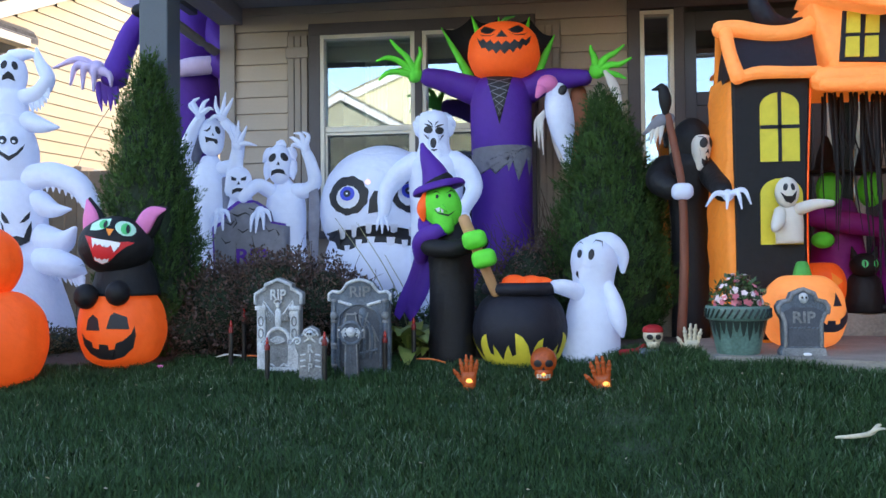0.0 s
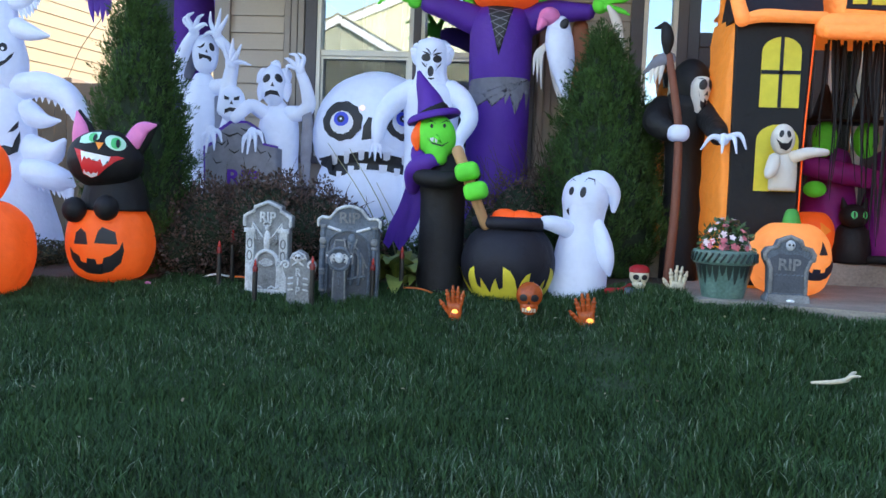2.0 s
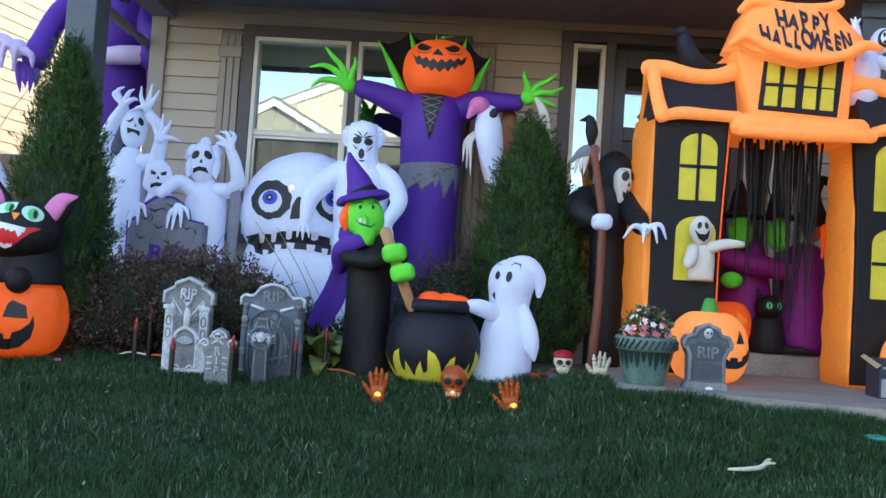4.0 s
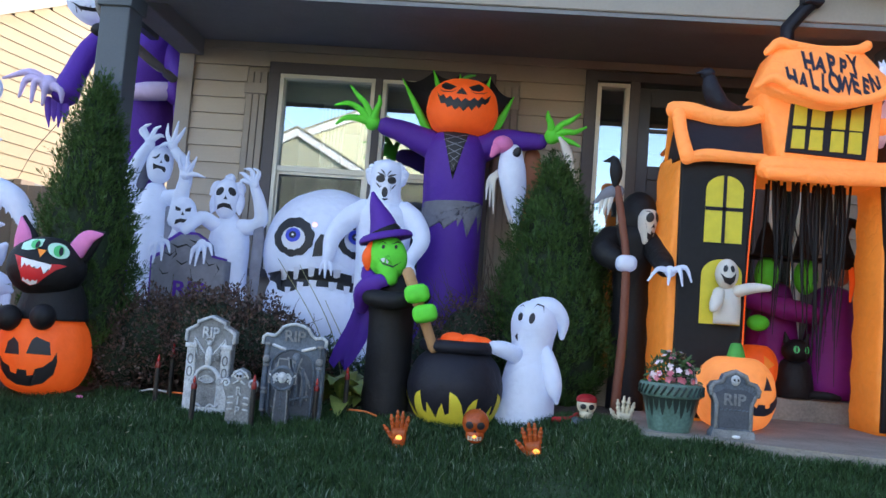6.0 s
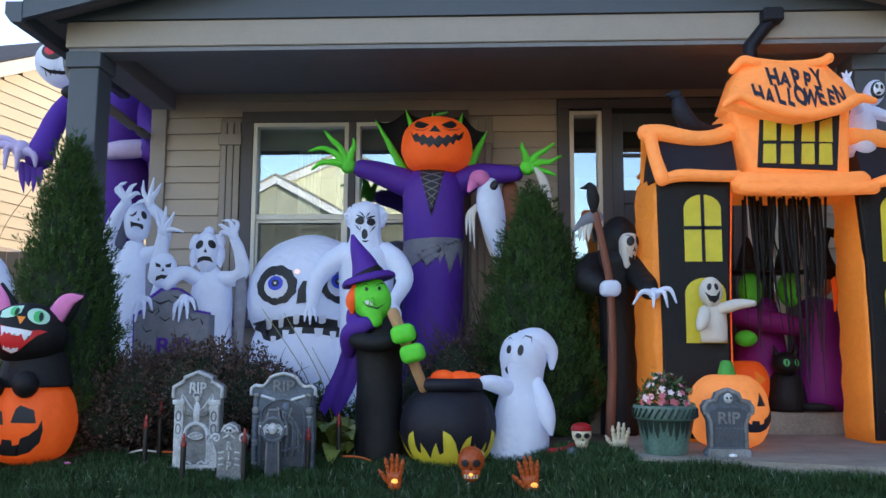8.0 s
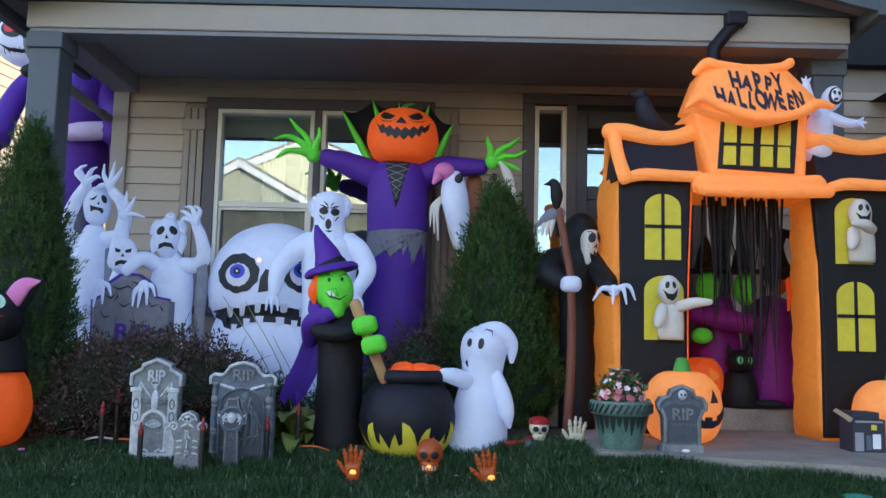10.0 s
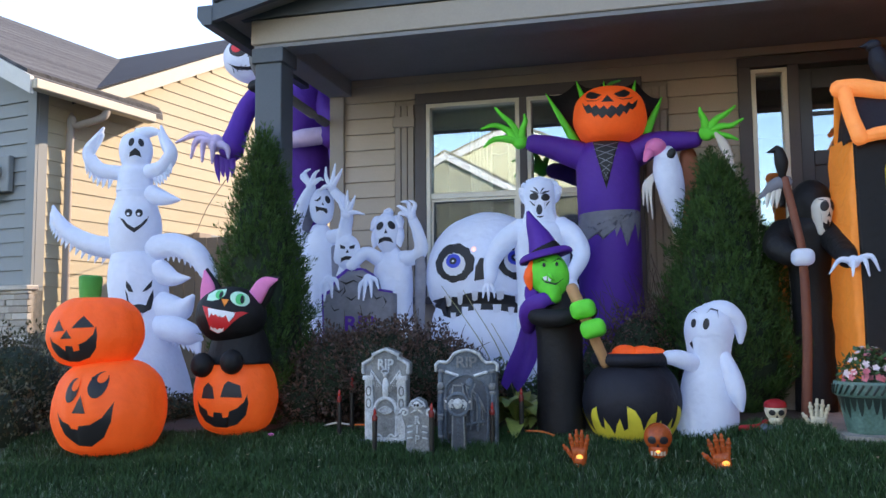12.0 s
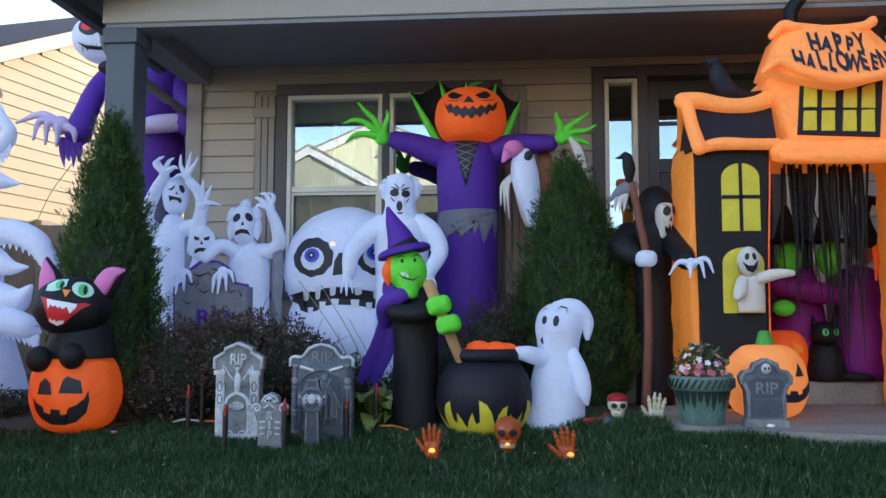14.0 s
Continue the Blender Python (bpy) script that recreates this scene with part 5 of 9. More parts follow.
# small pumpkin on the walkway, and one at the far leg of the archway
for (px, py, pr, ph, lab) in ((1.625, 5.60, 0.245, 0.45, "inflatable orange pumpkin with a green stem on the walkway"), (2.98, 5.65, 0.25, 0.42, "inflatable orange pumpkin beside the archway")):
    pk = thing("pumpkin", (px, py, 0.10), lab, "inflatable", "walkway pumpkins")
    b_ = pumpkin_body(px, py, 0.10, pr, ph, 9, 0.02)
    tr = skin(b_)
    q = part("body", b_, M["orange2"], pk)
    print_on("eye", sc(TRI, 0.08, 0.09, 0.0, 0.07), tr, (px, py, 0.33), M["inkblue"], q, 36)
    print_on("mouth", sc(GRIN, 0.30, 0.19, 0.0, -0.05, 4), tr, (px, py, 0.33), M["inkblue"], q, 26)
    part("stem", L(px, py, [(0.06, 0.10 + ph * 0.95), (0.045, 0.10 + ph + 0.04), (0.03, 0.10 + ph + 0.075), (0.005, 0.10 + ph + 0.08)], 14, 3), M["green2"], pk, "green fabric stem")


# ---- witch, cauldron, little ghost ----
wi = thing("witch", (-0.50, 5.38, 0.04), "inflatable green faced witch in a black robe stirring a pole", "inflatable")
part("robe", L(-0.50, 5.38, [(0.13, 0.02), (0.145, 0.06), (0.14, 0.3), (0.138, 0.6), (0.15, 0.72), (0.12, 0.82), (0.06, 0.9), (0.01, 0.91)], 30, 5), M["black"], wi)
part("arm", T([(-0.64, 5.33, 0.77), (-0.60, 5.22, 0.735), (-0.48, 5.18, 0.725), (-0.36, 5.2, 0.75)], [0.05, 0.055, 0.055, 0.05], 14, 5), M["black"], wi)
part("arm", T([(-0.40, 5.36, 0.80), (-0.33, 5.3, 0.79), (-0.30, 5.22, 0.76)], [0.05, 0.045, 0.045], 12, 5), M["black"], wi)
R_ = Matrix.Rotation(radians(-14), 3, "Y")
fb = bmesh.new()
ball(fb, (-0.545, 5.30, 0.985), (0.12, 0.10, 0.142), 24, 16, R_.to_4x4())
tube(fb, [(-0.55, 5.29, 0.95), (-0.525, 5.255, 0.885), (-0.505, 5.235, 0.845)], [0.088, 0.066, 0.044], 16, 5)
tr = skin(fb)
fc = part("face", fb, M["green"], wi, "lime green face")
c, yw = (-0.54, 5.3, 0.97), 8
print_on("eye", oval(-0.035, 0.07, 0.009, 0.013, 12), tr, c, M["ink"], fc, yw)
print_on("eye", oval(0.04, 0.075, 0.009, 0.013, 12), tr, c, M["ink"], fc, yw)
print_on("brow", [(-0.075, 0.085), (-0.04, 0.105), (-0.01, 0.085), (-0.04, 0.098)], tr, c, M["ink"], fc, yw)
print_on("brow", [(0.01, 0.085), (0.05, 0.112), (0.075, 0.10), (0.05, 0.104)], tr, c, M["ink"], fc, yw)
print_on("mouth", [(-0.06, 0.0), (-0.03, -0.035), (0.03, -0.05), (0.08, -0.01), (0.03, -0.04), (-0.03, -0.026)], tr, c, M["ink"], fc, yw)
print_on("tooth", [(-0.045, -0.002), (-0.02, 0.005), (-0.022, -0.022), (-0.036, -0.02)], tr, c, M["inkwhite"], fc, yw, lift=0.006)
print_on("tooth", [(-0.015, 0.0), (0.006, -0.004), (0.0, -0.03), (-0.012, -0.026)], tr, c, M["inkwhite"], fc, yw, lift=0.006)
part("nose", T([(-0.53, 5.2, 0.98), (-0.515, 5.15, 0.965), (-0.50, 5.16, 0.945)], [0.013, 0.012, 0.006], 10, 4), M["green"], fc)
part("hair", T([(-0.635, 5.28, 1.05), (-0.66, 5.26, 0.97), (-0.655, 5.27, 0.90)], [0.03, 0.035, 0.01], 10, 4), M["orange"], wi, "orange hair")
Rb = Matrix.Translation((-0.565, 5.33, 1.085)) @ Matrix.Rotation(radians(-14), 4, "Y")
bm = L(0, 0, [(0.10, 0.03), (0.155, 0.0), (0.165, 0.02), (0.14, 0.045), (0.09, 0.05)], 30, 4)
for v in bm.verts:
    v.co = Rb @ v.co
hat = part("hat_brim", bm, M["purple"], wi, "purple hat")
part("hat_cone", T([(-0.57, 5.33, 1.11), (-0.60, 5.33, 1.2), (-0.645, 5.33, 1.3), (-0.672, 5.34, 1.375)], [0.102, 0.074, 0.04, 0.012], 20, 5), M["purple"], hat)
part("hat_band", T([(-0.570, 5.33, 1.125), (-0.577, 5.33, 1.145)], [0.1, 0.096], 20, 2), M["black"], hat)
bm = bmesh.new()
g = []
for k in range(9):
    u = k / 8
    g.append([bm.verts.new((-0.65 - 0.03 * u - 0.12 * u * u + q * (0.06 + 0.13 * u - 0.06 * u ** 4), 5.40 - 0.06 * math.sin(q * 3), 0.93 - 0.62 * u + 0.03 * math.sin(q * 9 + k) * u)) for q in (-0.6, -0.3, 0.0, 0.35, 0.7)])
for a, b in zip(g, g[1:]):
    for k in range(4):
        bm.faces.new((a[k], a[k + 1], b[k + 1], b[k]))
bmesh.ops.solidify(bm, geom=bm.faces, thickness=0.006)
part("cape", bm, M["purple"], wi, "hanging purple cape")
part("shawl", T([(-0.50, 5.235, 0.84), (-0.58, 5.21, 0.83), (-0.66, 5.26, 0.77), (-0.69, 5.36, 0.66)], [0.025, 0.05, 0.065, 0.04], 14, 5, flat=0.55), M["purple"], wi, "purple shawl over the shoulder")
part("collar", T([(-0.66, 5.34, 0.92), (-0.64, 5.25, 0.85), (-0.59, 5.235, 0.80)], [0.04, 0.045, 0.012], 10, 4, flat=0.5), M["purple"], wi)
pole = part("pole", T([(-0.395, 5.12, 0.90), (-0.31, 5.12, 0.70), (-0.215, 5.18, 0.46)], [0.035, 0.033, 0.03], 14, 4), M["wood"], wi, "tan stirring pole")
for gx, gz in ((-0.33, 0.775), (-0.275, 0.665)):
    part("glove", B(gx - 0.07, gx + 0.07, 5.02, 5.16, gz - 0.052, gz + 0.052, bevel=0.038, seg=4, m=Matrix.Translation((gx, 5.1, gz)) @ Matrix.Rotation(radians(-14), 4, "Y") @ Matrix.Translation((-gx, -5.1, -gz))), M["green"], wi, "lime green glove")

ca_ = thing("cauldron", (-0.08, 5.33, 0.03), "inflatable black cauldron with yellow flames and orange brew", "inflatable")
cb = L(-0.08, 5.33, [(0.13, 0.01), (0.21, 0.05), (0.272, 0.16), (0.285, 0.27), (0.25, 0.38), (0.2, 0.44), (0.17, 0.46), (0.18, 0.465)], 64, 5, ribs(12, 0.012))
tr = skin(cb)
cbp = part("bowl", cb, M["navy"], ca_)
rim = bmesh.new()
ring = [Vector((-0.08 + 0.195 * math.cos(a * math.pi / 16), 5.33 + 0.195 * math.sin(a * math.pi / 16), 0.485)) for a in range(33)]
tube(rim, ring, [0.037] * 33, 12, 1)
part("rim", rim, M["navy"], ca_)
for bx, by, bz in ((-0.11, 5.26, 0.525), (-0.01, 5.28, 0.52), (0.05, 5.32, 0.51), (-0.17, 5.34, 0.48)):
    part("brew", S((bx, by, bz), (0.075, 0.075, 0.045), 16, 10), M["orange"], ca_, "orange bubbling brew")
FL = [(-0.09, -0.11), (-0.085, -0.03), (-0.072, 0.03), (-0.045, 0.07), (-0.002, 0.09), (-0.018, 0.055), (-0.018, 0.015), (-0.002, -0.018), (0.02, -0.03), (0.036, -0.008), (0.04, 0.03), (0.062, -0.01), (0.078, -0.06), (0.08, -0.11)]
for ang, s, flip in ((-78, 1.0, 1), (-40, 1.05, 1), (-4, 1.15, -1), (30, 0.8, 1), (62, 1.1, -1), (95, 0.9, 1)):
    fl = [(u * 0.86 * s * flip, max(v * s, -0.125)) for u, v in FL]
    print_on("flame", fl, tr, (-0.08, 5.33, 0.135), M["yellow"], cbp, ang, cell=0.02)
bm = L(-0.08, 5.33, [(0.138, 0.012), (0.196, 0.04), (0.208, 0.048), (0.202, 0.05)], 48, 4)
part("flame_base", bm, M["yellow"], cbp)

gh = thing("little_ghost", (0.36, 5.42, 0.05), "small white inflatable ghost leaning to the cauldron", "inflatable")
gb = L(0.34, 5.42, [(0.15, 0.03), (0.182, 0.06), (0.178, 0.2), (0.16, 0.36), (0.13, 0.47), (0.135, 0.56), (0.15, 0.645), (0.13, 0.735), (0.07, 0.785), (0.01, 0.795)], 40, 5, lean=(0.035, 0))
tr = skin(gb)
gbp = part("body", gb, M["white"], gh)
part("tail", T([(0.37, 5.41, 0.72), (0.46, 5.40, 0.745), (0.54, 5.40, 0.68), (0.545, 5.39, 0.58)], [0.09, 0.075, 0.048, 0.016], 14, 5), M["white"], gh)
part("arm", T([(0.26, 5.33, 0.46), (0.18, 5.26, 0.49), (0.11, 5.24, 0.50)], [0.055, 0.05, 0.038], 14, 5), M["white"], gh)
part("arm", T([(0.44, 5.35, 0.50), (0.485, 5.30, 0.38), (0.51, 5.28, 0.28), (0.53, 5.28, 0.2)], [0.045, 0.055, 0.05, 0.012], 14, 5), M["white"], gh)
c, yw = (0.355, 5.42, 0.62), -8
print_on("eye", oval(-0.065, 0.07, 0.016, 0.026, 14, tilt=-10), tr, c, M["ink"], gbp, yw)
print_on("eye", oval(0.01, 0.065, 0.019, 0.033, 14, tilt=-10), tr, c, M["ink"], gbp, yw)
print_on("brow", [(-0.04, 0.125), (-0.06, 0.145), (-0.085, 0.125), (-0.06, 0.139)], tr, c, M["ink"], gbp, yw)
print_on("brow", [(0.01, 0.125), (0.035, 0.155), (0.075, 0.145), (0.08, 0.10), (0.07, 0.138), (0.035, 0.147)], tr, c, M["ink"], gbp, yw)
print_on("mouth", [(-0.078, -0.028), (-0.094, -0.046), (-0.088, -0.062), (-0.072, -0.078), (-0.079, -0.06), (-0.085, -0.046)], tr, c, M["ink"], gbp, yw)
gh.scale = (0.95, 0.95, 1.0)


# ---- tall pumpkin headed figure on the porch ----
pm = thing("pumpkin_figure", (-0.25, 6.5, 0.25), "tall inflatable pumpkin headed figure in purple with bat collar", "inflatable")
PY = 6.5
rb = L(-0.25, PY, [(0.25, 0.26), (0.26, 0.4), (0.235, 0.8), (0.225, 1.2), (0.225, 1.45), (0.23, 1.75), (0.225, 1.92), (0.15, 2.02), (0.05, 2.05)], 40, 5)
tr = skin(rb)
rbp = part("robe", rb, M["purple"], pm)
print_on("bodice", [(-0.10, 0.20), (0.10, 0.20), (0.045, 0.0), (0.0, -0.18), (-0.04, 0.0)], tr, (-0.25, PY, 1.82), M["ink"], rbp, 0)
for k in range(5):
    w, z = 0.085 - 0.018 * k, 0.16 - 0.055 * k
    for s in (-1, 1):
        print_on("lace", [(-w * s, z + 0.003), (w * s, z - 0.047), (w * s, z - 0.053), (-w * s, z - 0.003)], tr, (-0.25, PY, 1.82), M["greycloth"], rbp, 0, lift=0.008)
bl = [(-0.225, 0.05), (0.225, 0.07), (0.22, -0.05), (0.205, -0.16), (0.19, -0.03), (0.16, -0.05), (0.13, -0.20), (0.12, -0.04), (0.09, -0.06), (0.06, -0.13), (0.045, -0.04), (0.0, -0.03), (-0.035, -0.15), (-0.06, -0.03), (-0.11, -0.05), (-0.15, -0.13), (-0.165, -0.04), (-0.2, -0.18), (-0.225, -0.04)]
print_on("belt", bl, tr, (-0.25, PY, 1.43), M["greycloth"], rbp, 0, label="ragged grey belt")
hb = pumpkin_body(-0.225, PY - 0.05, 1.99, 0.268, 0.42, 10, 0.02)
tr = skin(hb)
hp = part("pumpkin_head", hb, M["orange"], pm, "orange jack o lantern head")
c = (-0.225, PY, 2.21)
print_on("eye", [(-0.155, 0.12), (-0.13, 0.145), (-0.04, 0.095), (-0.08, 0.07), (-0.12, 0.075), (-0.15, 0.095)], tr, c, M["ink"], hp, 0)
print_on("eye", [(0.155, 0.115), (0.12, 0.14), (0.045, 0.095), (0.08, 0.07), (0.12, 0.07), (0.15, 0.09)], tr, c, M["ink"], hp, 0)
print_on("nose", [(-0.04, 0.04), (0.045, 0.035), (0.0, 0.09)], tr, c, M["ink"], hp, 0)
print_on("mouth", [(-0.19, 0.062), (-0.165, 0.025), (-0.14, 0.04), (-0.12, 0.005), (-0.09, 0.025), (-0.065, -0.01), (-0.035, 0.012), (-0.01, -0.018), (0.02, 0.01), (0.05, -0.012), (0.08, 0.02), (0.11, 0.0), (0.135, 0.035), (0.16, 0.02), (0.2, 0.068), (0.188, 0.012), (0.16, -0.022), (0.145, -0.012), (0.12, -0.055), (0.10, -0.035), (0.07, -0.075), (0.045, -0.05), (0.01, -0.085), (-0.02, -0.055), (-0.05, -0.08), (-0.075, -0.048), (-0.105, -0.062), (-0.125, -0.03), (-0.155, -0.03), (-0.177, 0.018)], tr, c, M["ink"], hp, 2)
for s in (-1, 1):
    print_on("eye_line", [(s * 0.175, 0.09), (s * 0.15, 0.06), (s * 0.09, 0.05), (s * 0.04, 0.072), (s * 0.09, 0.056), (s * 0.148, 0.067)], tr, c, M["ink"], hp, 2)
part("stem", T([(-0.24, 6.40, 2.40), (-0.2, 6.36, 2.425), (-0.14, 6.36, 2.44)], [0.02, 0.015, 0.006], 8, 4), M["green2"], pm)
# bat collar with green spines
ribz = [((-0.47, 2.02), (-0.70, 2.43)), ((-0.36, 2.2), (-0.47, 2.51)), ((-0.25, 2.2), (-0.265, 2.49)), ((-0.10, 2.2), (-0.035, 2.48)), ((0.02, 2.06), (0.15, 2.34))]
bm = bmesh.new()
for (a, b), (c_, d) in zip(ribz, ribz[1:]):
    n_ = 6
    top = [((b[0] + (d[0] - b[0]) * k / n_), (b[1] + (d[1] - b[1]) * k / n_) - 0.045 * math.sin(math.pi * k / n_)) for k in range(n_ + 1)]
    bot = [(a[0] + (c_[0] - a[0]) * k / n_, a[1] + (c_[1] - a[1]) * k / n_) for k in range(n_ + 1)]
    for k in range(n_):
        q = [bot[k], bot[k + 1], top[k + 1], top[k]]
        bm.faces.new([bm.verts.new((x, PY + 0.12 - 0.06 * (1 if i > 1 else 0), z)) for i, (x, z) in enumerate(q)])
bmesh.ops.remove_doubles(bm, verts=bm.verts, dist=1e-4)
bmesh.ops.solidify(bm, geom=bm.faces, thickness=0.025)
col = part("collar", bm, M["black"], pm, "black bat wing collar")
for a, b in ribz:
    part("spine", T([(a[0], PY + 0.03, a[1]), ((a[0] + b[0]) / 2, PY + 0.03, (a[1] + b[1]) / 2), (b[0], PY + 0.03, b[1])], [0.035 if abs(b[0] + 0.27) > 0.3 else 0.02, 0.026, 0.004], 10, 4), M["green"], col, "lime green spine")
part("sleeve", T([(-0.36, PY, 1.90), (-0.52, PY - 0.03, 1.955), (-0.66, PY - 0.05, 2.005), (-0.80, PY - 0.08, 2.035)], [0.12, 0.1, 0.085, 0.066], 18, 6), M["purple"], pm)
part("sleeve", T([(-0.12, PY, 1.90), (0.08, PY - 0.03, 1.98), (0.22, PY - 0.04, 1.99), (0.38, PY - 0.06, 1.99)], [0.12, 0.09, 0.075, 0.055], 18, 6), M["purple"], pm)


def glove(parent, c, tips, size, material, label):
    bm = bmesh.new()
    ball(bm, c, (size * 0.85, size * 0.7, size * 0.9), 14, 10)
    c = Vector(c)
    for f in tips:
        bend = [size * (0.36 - 0.08 * i) for i in range(len(f) - 1)]
        tube(bm, [c] + [Vector(q) for q in f], [size * 0.55] + bend + [size * 0.12], 10, 5)
    return part("glove", bm, material, parent, label)


y_ = PY - 0.1
for gx, gz, fingers in ((-0.885, 2.05, (((-0.05, 0.12), (-0.12, 0.19), (-0.175, 0.255)), ((-0.10, 0.09), (-0.19, 0.125), (-0.28, 0.10)), ((-0.12, 0.02), (-0.20, 0.01), (-0.26, -0.04)), ((0.03, 0.09), (0.05, 0.14), (0.045, 0.19)))),
                        (0.45, 2.03, (((-0.02, 0.09), (-0.04, 0.13), (-0.045, 0.17)), ((0.06, 0.08), (0.12, 0.11), (0.19, 0.165)), ((0.09, 0.03), (0.16, 0.03), (0.24, 0.07)), ((0.08, -0.03), (0.14, -0.045), (0.20, -0.075))))):
    glove(pm, (gx, y_, gz), [[(gx + u, y_ - 0.03 - 0.01 * i, gz + v) for i, (u, v) in enumerate(f)] for f in fingers], 0.068, M["green"], "lime green clawed glove")

# hanging ghost with a pink cap beside it, and its brown backing
hg = thing("hanging_ghost", (0.18, 6.45, 1.3), "white hanging ghost bird with a pink cap and ragged wings", "inflatable")
part("body", T([(0.16, 6.32, 1.88), (0.17, 6.30, 1.75), (0.20, 6.30, 1.58), (0.235, 6.32, 1.36)], [0.075, 0.10, 0.085, 0.02], 18, 6), M["white"], hg)
part("cap", S((0.095, 6.28, 1.92), (0.075, 0.07, 0.065), 16, 10), M["pink"], hg, "pink cap")
part("brim", T([(0.05, 6.25, 1.88), (0.02, 6.22, 1.82)], [0.04, 0.015], 10, 4), M["pink"], hg)
part("mask", S((0.2, 6.23, 1.86), (0.03, 0.02, 0.04), 12, 8, Matrix.Rotation(radians(25), 4, "Y")), M["ink"], hg)
for k in range(3):
    part("rag", T([(0.08, 6.33, 1.72), (0.01 + 0.02 * k, 6.33, 1.66), (0.0 + 0.03 * k, 6.33, 1.52 - 0.05 * k)], [0.03, 0.015, 0.004], 8, 4, flat=0.3), M["ivory"], hg)
part("rag", T([(0.5, 6.3, 2.0), (0.56, 6.3, 1.9), (0.62, 6.3, 1.72)], [0.012, 0.035, 0.008], 8, 4, flat=0.3), M["ivory"], hg)
part("wing", T([(0.14, 6.36, 1.75), (0.19, 6.38, 1.5), (0.24, 6.38, 1.28)], [0.06, 0.06, 0.02], 12, 4, flat=0.4), M["ivory"], hg)
part("board", T([(0.32, 6.55, 1.92), (0.33, 6.55, 1.75), (0.33, 6.55, 1.4), (0.33, 6.55, 0.3)], [0.055, 0.075, 0.08, 0.08], 16, 5, flat=0.6), M["rust"], hg, "rust brown post")

# ---- giant skull ----
sk = thing("giant_skull", (-1.15, 6.3, 0.25), "giant white inflatable skull with blue eyes and black teeth gaps", "inflatable")
sb = S((-1.13, 6.36, 1.05), (0.46, 0.40, 0.47), 44, 28)
ball(sb, (-1.13, 6.33, 0.66), (0.42, 0.36, 0.40), 40, 24)
tr = skin(sb)
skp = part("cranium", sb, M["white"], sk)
c = (-1.15, 6.3, 1.0)
for ex, ez in ((-0.205, 0.125), (0.225, 0.14)):
    ragged = [(ex + (0.136 + 0.006 * math.sin(7 * q * 0.2) + 0.004 * (q % 3 - 1)) * math.cos(q * math.pi / 20), ez + (0.138 + 0.006 * math.cos(5 * q * 0.3)) * math.sin(q * math.pi / 20)) for q in range(40)]
    print_on("socket", ragged, tr, c, M["ink"], skp, 12)
    white = [(ex - 0.006 + (0.079 + 0.003 * (q % 2)) * math.cos(q * math.pi / 18), ez - 0.012 + (0.08 + 0.004 * math.sin(q * 2.3)) * math.sin(q * math.pi / 18)) for q in range(36)]
    print_on("eye_white", white, tr, c, M["inkpale"], skp, 12, lift=0.008)
    print_on("iris", oval(ex - 0.01, ez + 0.012, 0.052, 0.05, 26), tr, c, M["inkblue2"], skp, 12, lift=0.012)
    print_on("pupil", oval(ex - 0.012, ez + 0.012, 0.026, 0.025, 18), tr, c, M["inkblue"], skp, 12, lift=0.016)
    print_on("glint", oval(ex - 0.012, ez + 0.012, 0.008, 0.008, 10), tr, c, M["inkwhite"], skp, 12, lift=0.019)
print_on("nose", [(-0.07, -0.007), (0.0, 0.004), (0.063, 0.0), (0.078, 0.091), (0.048, 0.156), (0.01, 0.148), (-0.027, 0.153), (-0.06, 0.091)], tr, c, M["ink"], skp, 12)
band = [(-0.385, -0.135), (-0.33, -0.125), (-0.27, -0.11), (-0.19, -0.115), (-0.12, -0.092), (-0.04, -0.083), (0.04, -0.085), (0.12, -0.10), (0.20, -0.112), (0.28, -0.12), (0.36, -0.15),
        (0.35, -0.20), (0.28, -0.235), (0.20, -0.23), (0.12, -0.215), (0.04, -0.208), (-0.05, -0.207), (-0.13, -0.215), (-0.18, -0.25), (-0.24, -0.262), (-0.29, -0.245), (-0.31, -0.19), (-0.37, -0.18)]
print_on("mouth", band, tr, c, M["ink"], skp, 12)
for x0, x1, v0, v1 in ((-0.275, -0.235, -0.175, -0.1), (-0.185, -0.155, -0.165, -0.085), (-0.085, -0.05, -0.14, -0.075), (0.085, 0.13, -0.135, -0.082), (0.215, 0.25, -0.16, -0.10),
                       (-0.235, -0.205, -0.266, -0.225), (-0.155, -0.12, -0.24, -0.185), (-0.075, -0.03, -0.216, -0.165), (0.06, 0.11, -0.224, -0.17), (0.165, 0.2, -0.24, -0.19)):
    print_on("tooth", [(x0, v0), ((x0 + x1) / 2, v0 - 0.006), (x1, v0 + 0.004), (x1 + 0.006, v1), (x0 - 0.004, v1)], tr, c, M["inkpale"], skp, 12, lift=0.008)
part("lamp", S((-1.155, 5.985, 1.215), (0.02, 0.01, 0.02), 14, 10), M["pinkbulb"], skp, "warm bulb glowing through the fabric")

# ---- ghost with a screaming face, in front of the skull ----
sg = thing("standing_ghost", (-0.68, 6.0, 0.2), "white inflatable ghost with a screaming face and hanging arms", "inflatable")
bb = L(-0.68, 6.02, [(0.2, 0.1), (0.19, 0.5), (0.175, 0.9), (0.19, 1.2), (0.2, 1.32), (0.13, 1.41), (0.08, 1.45), (0.01, 1.46)], 34, 5)
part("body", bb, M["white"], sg)
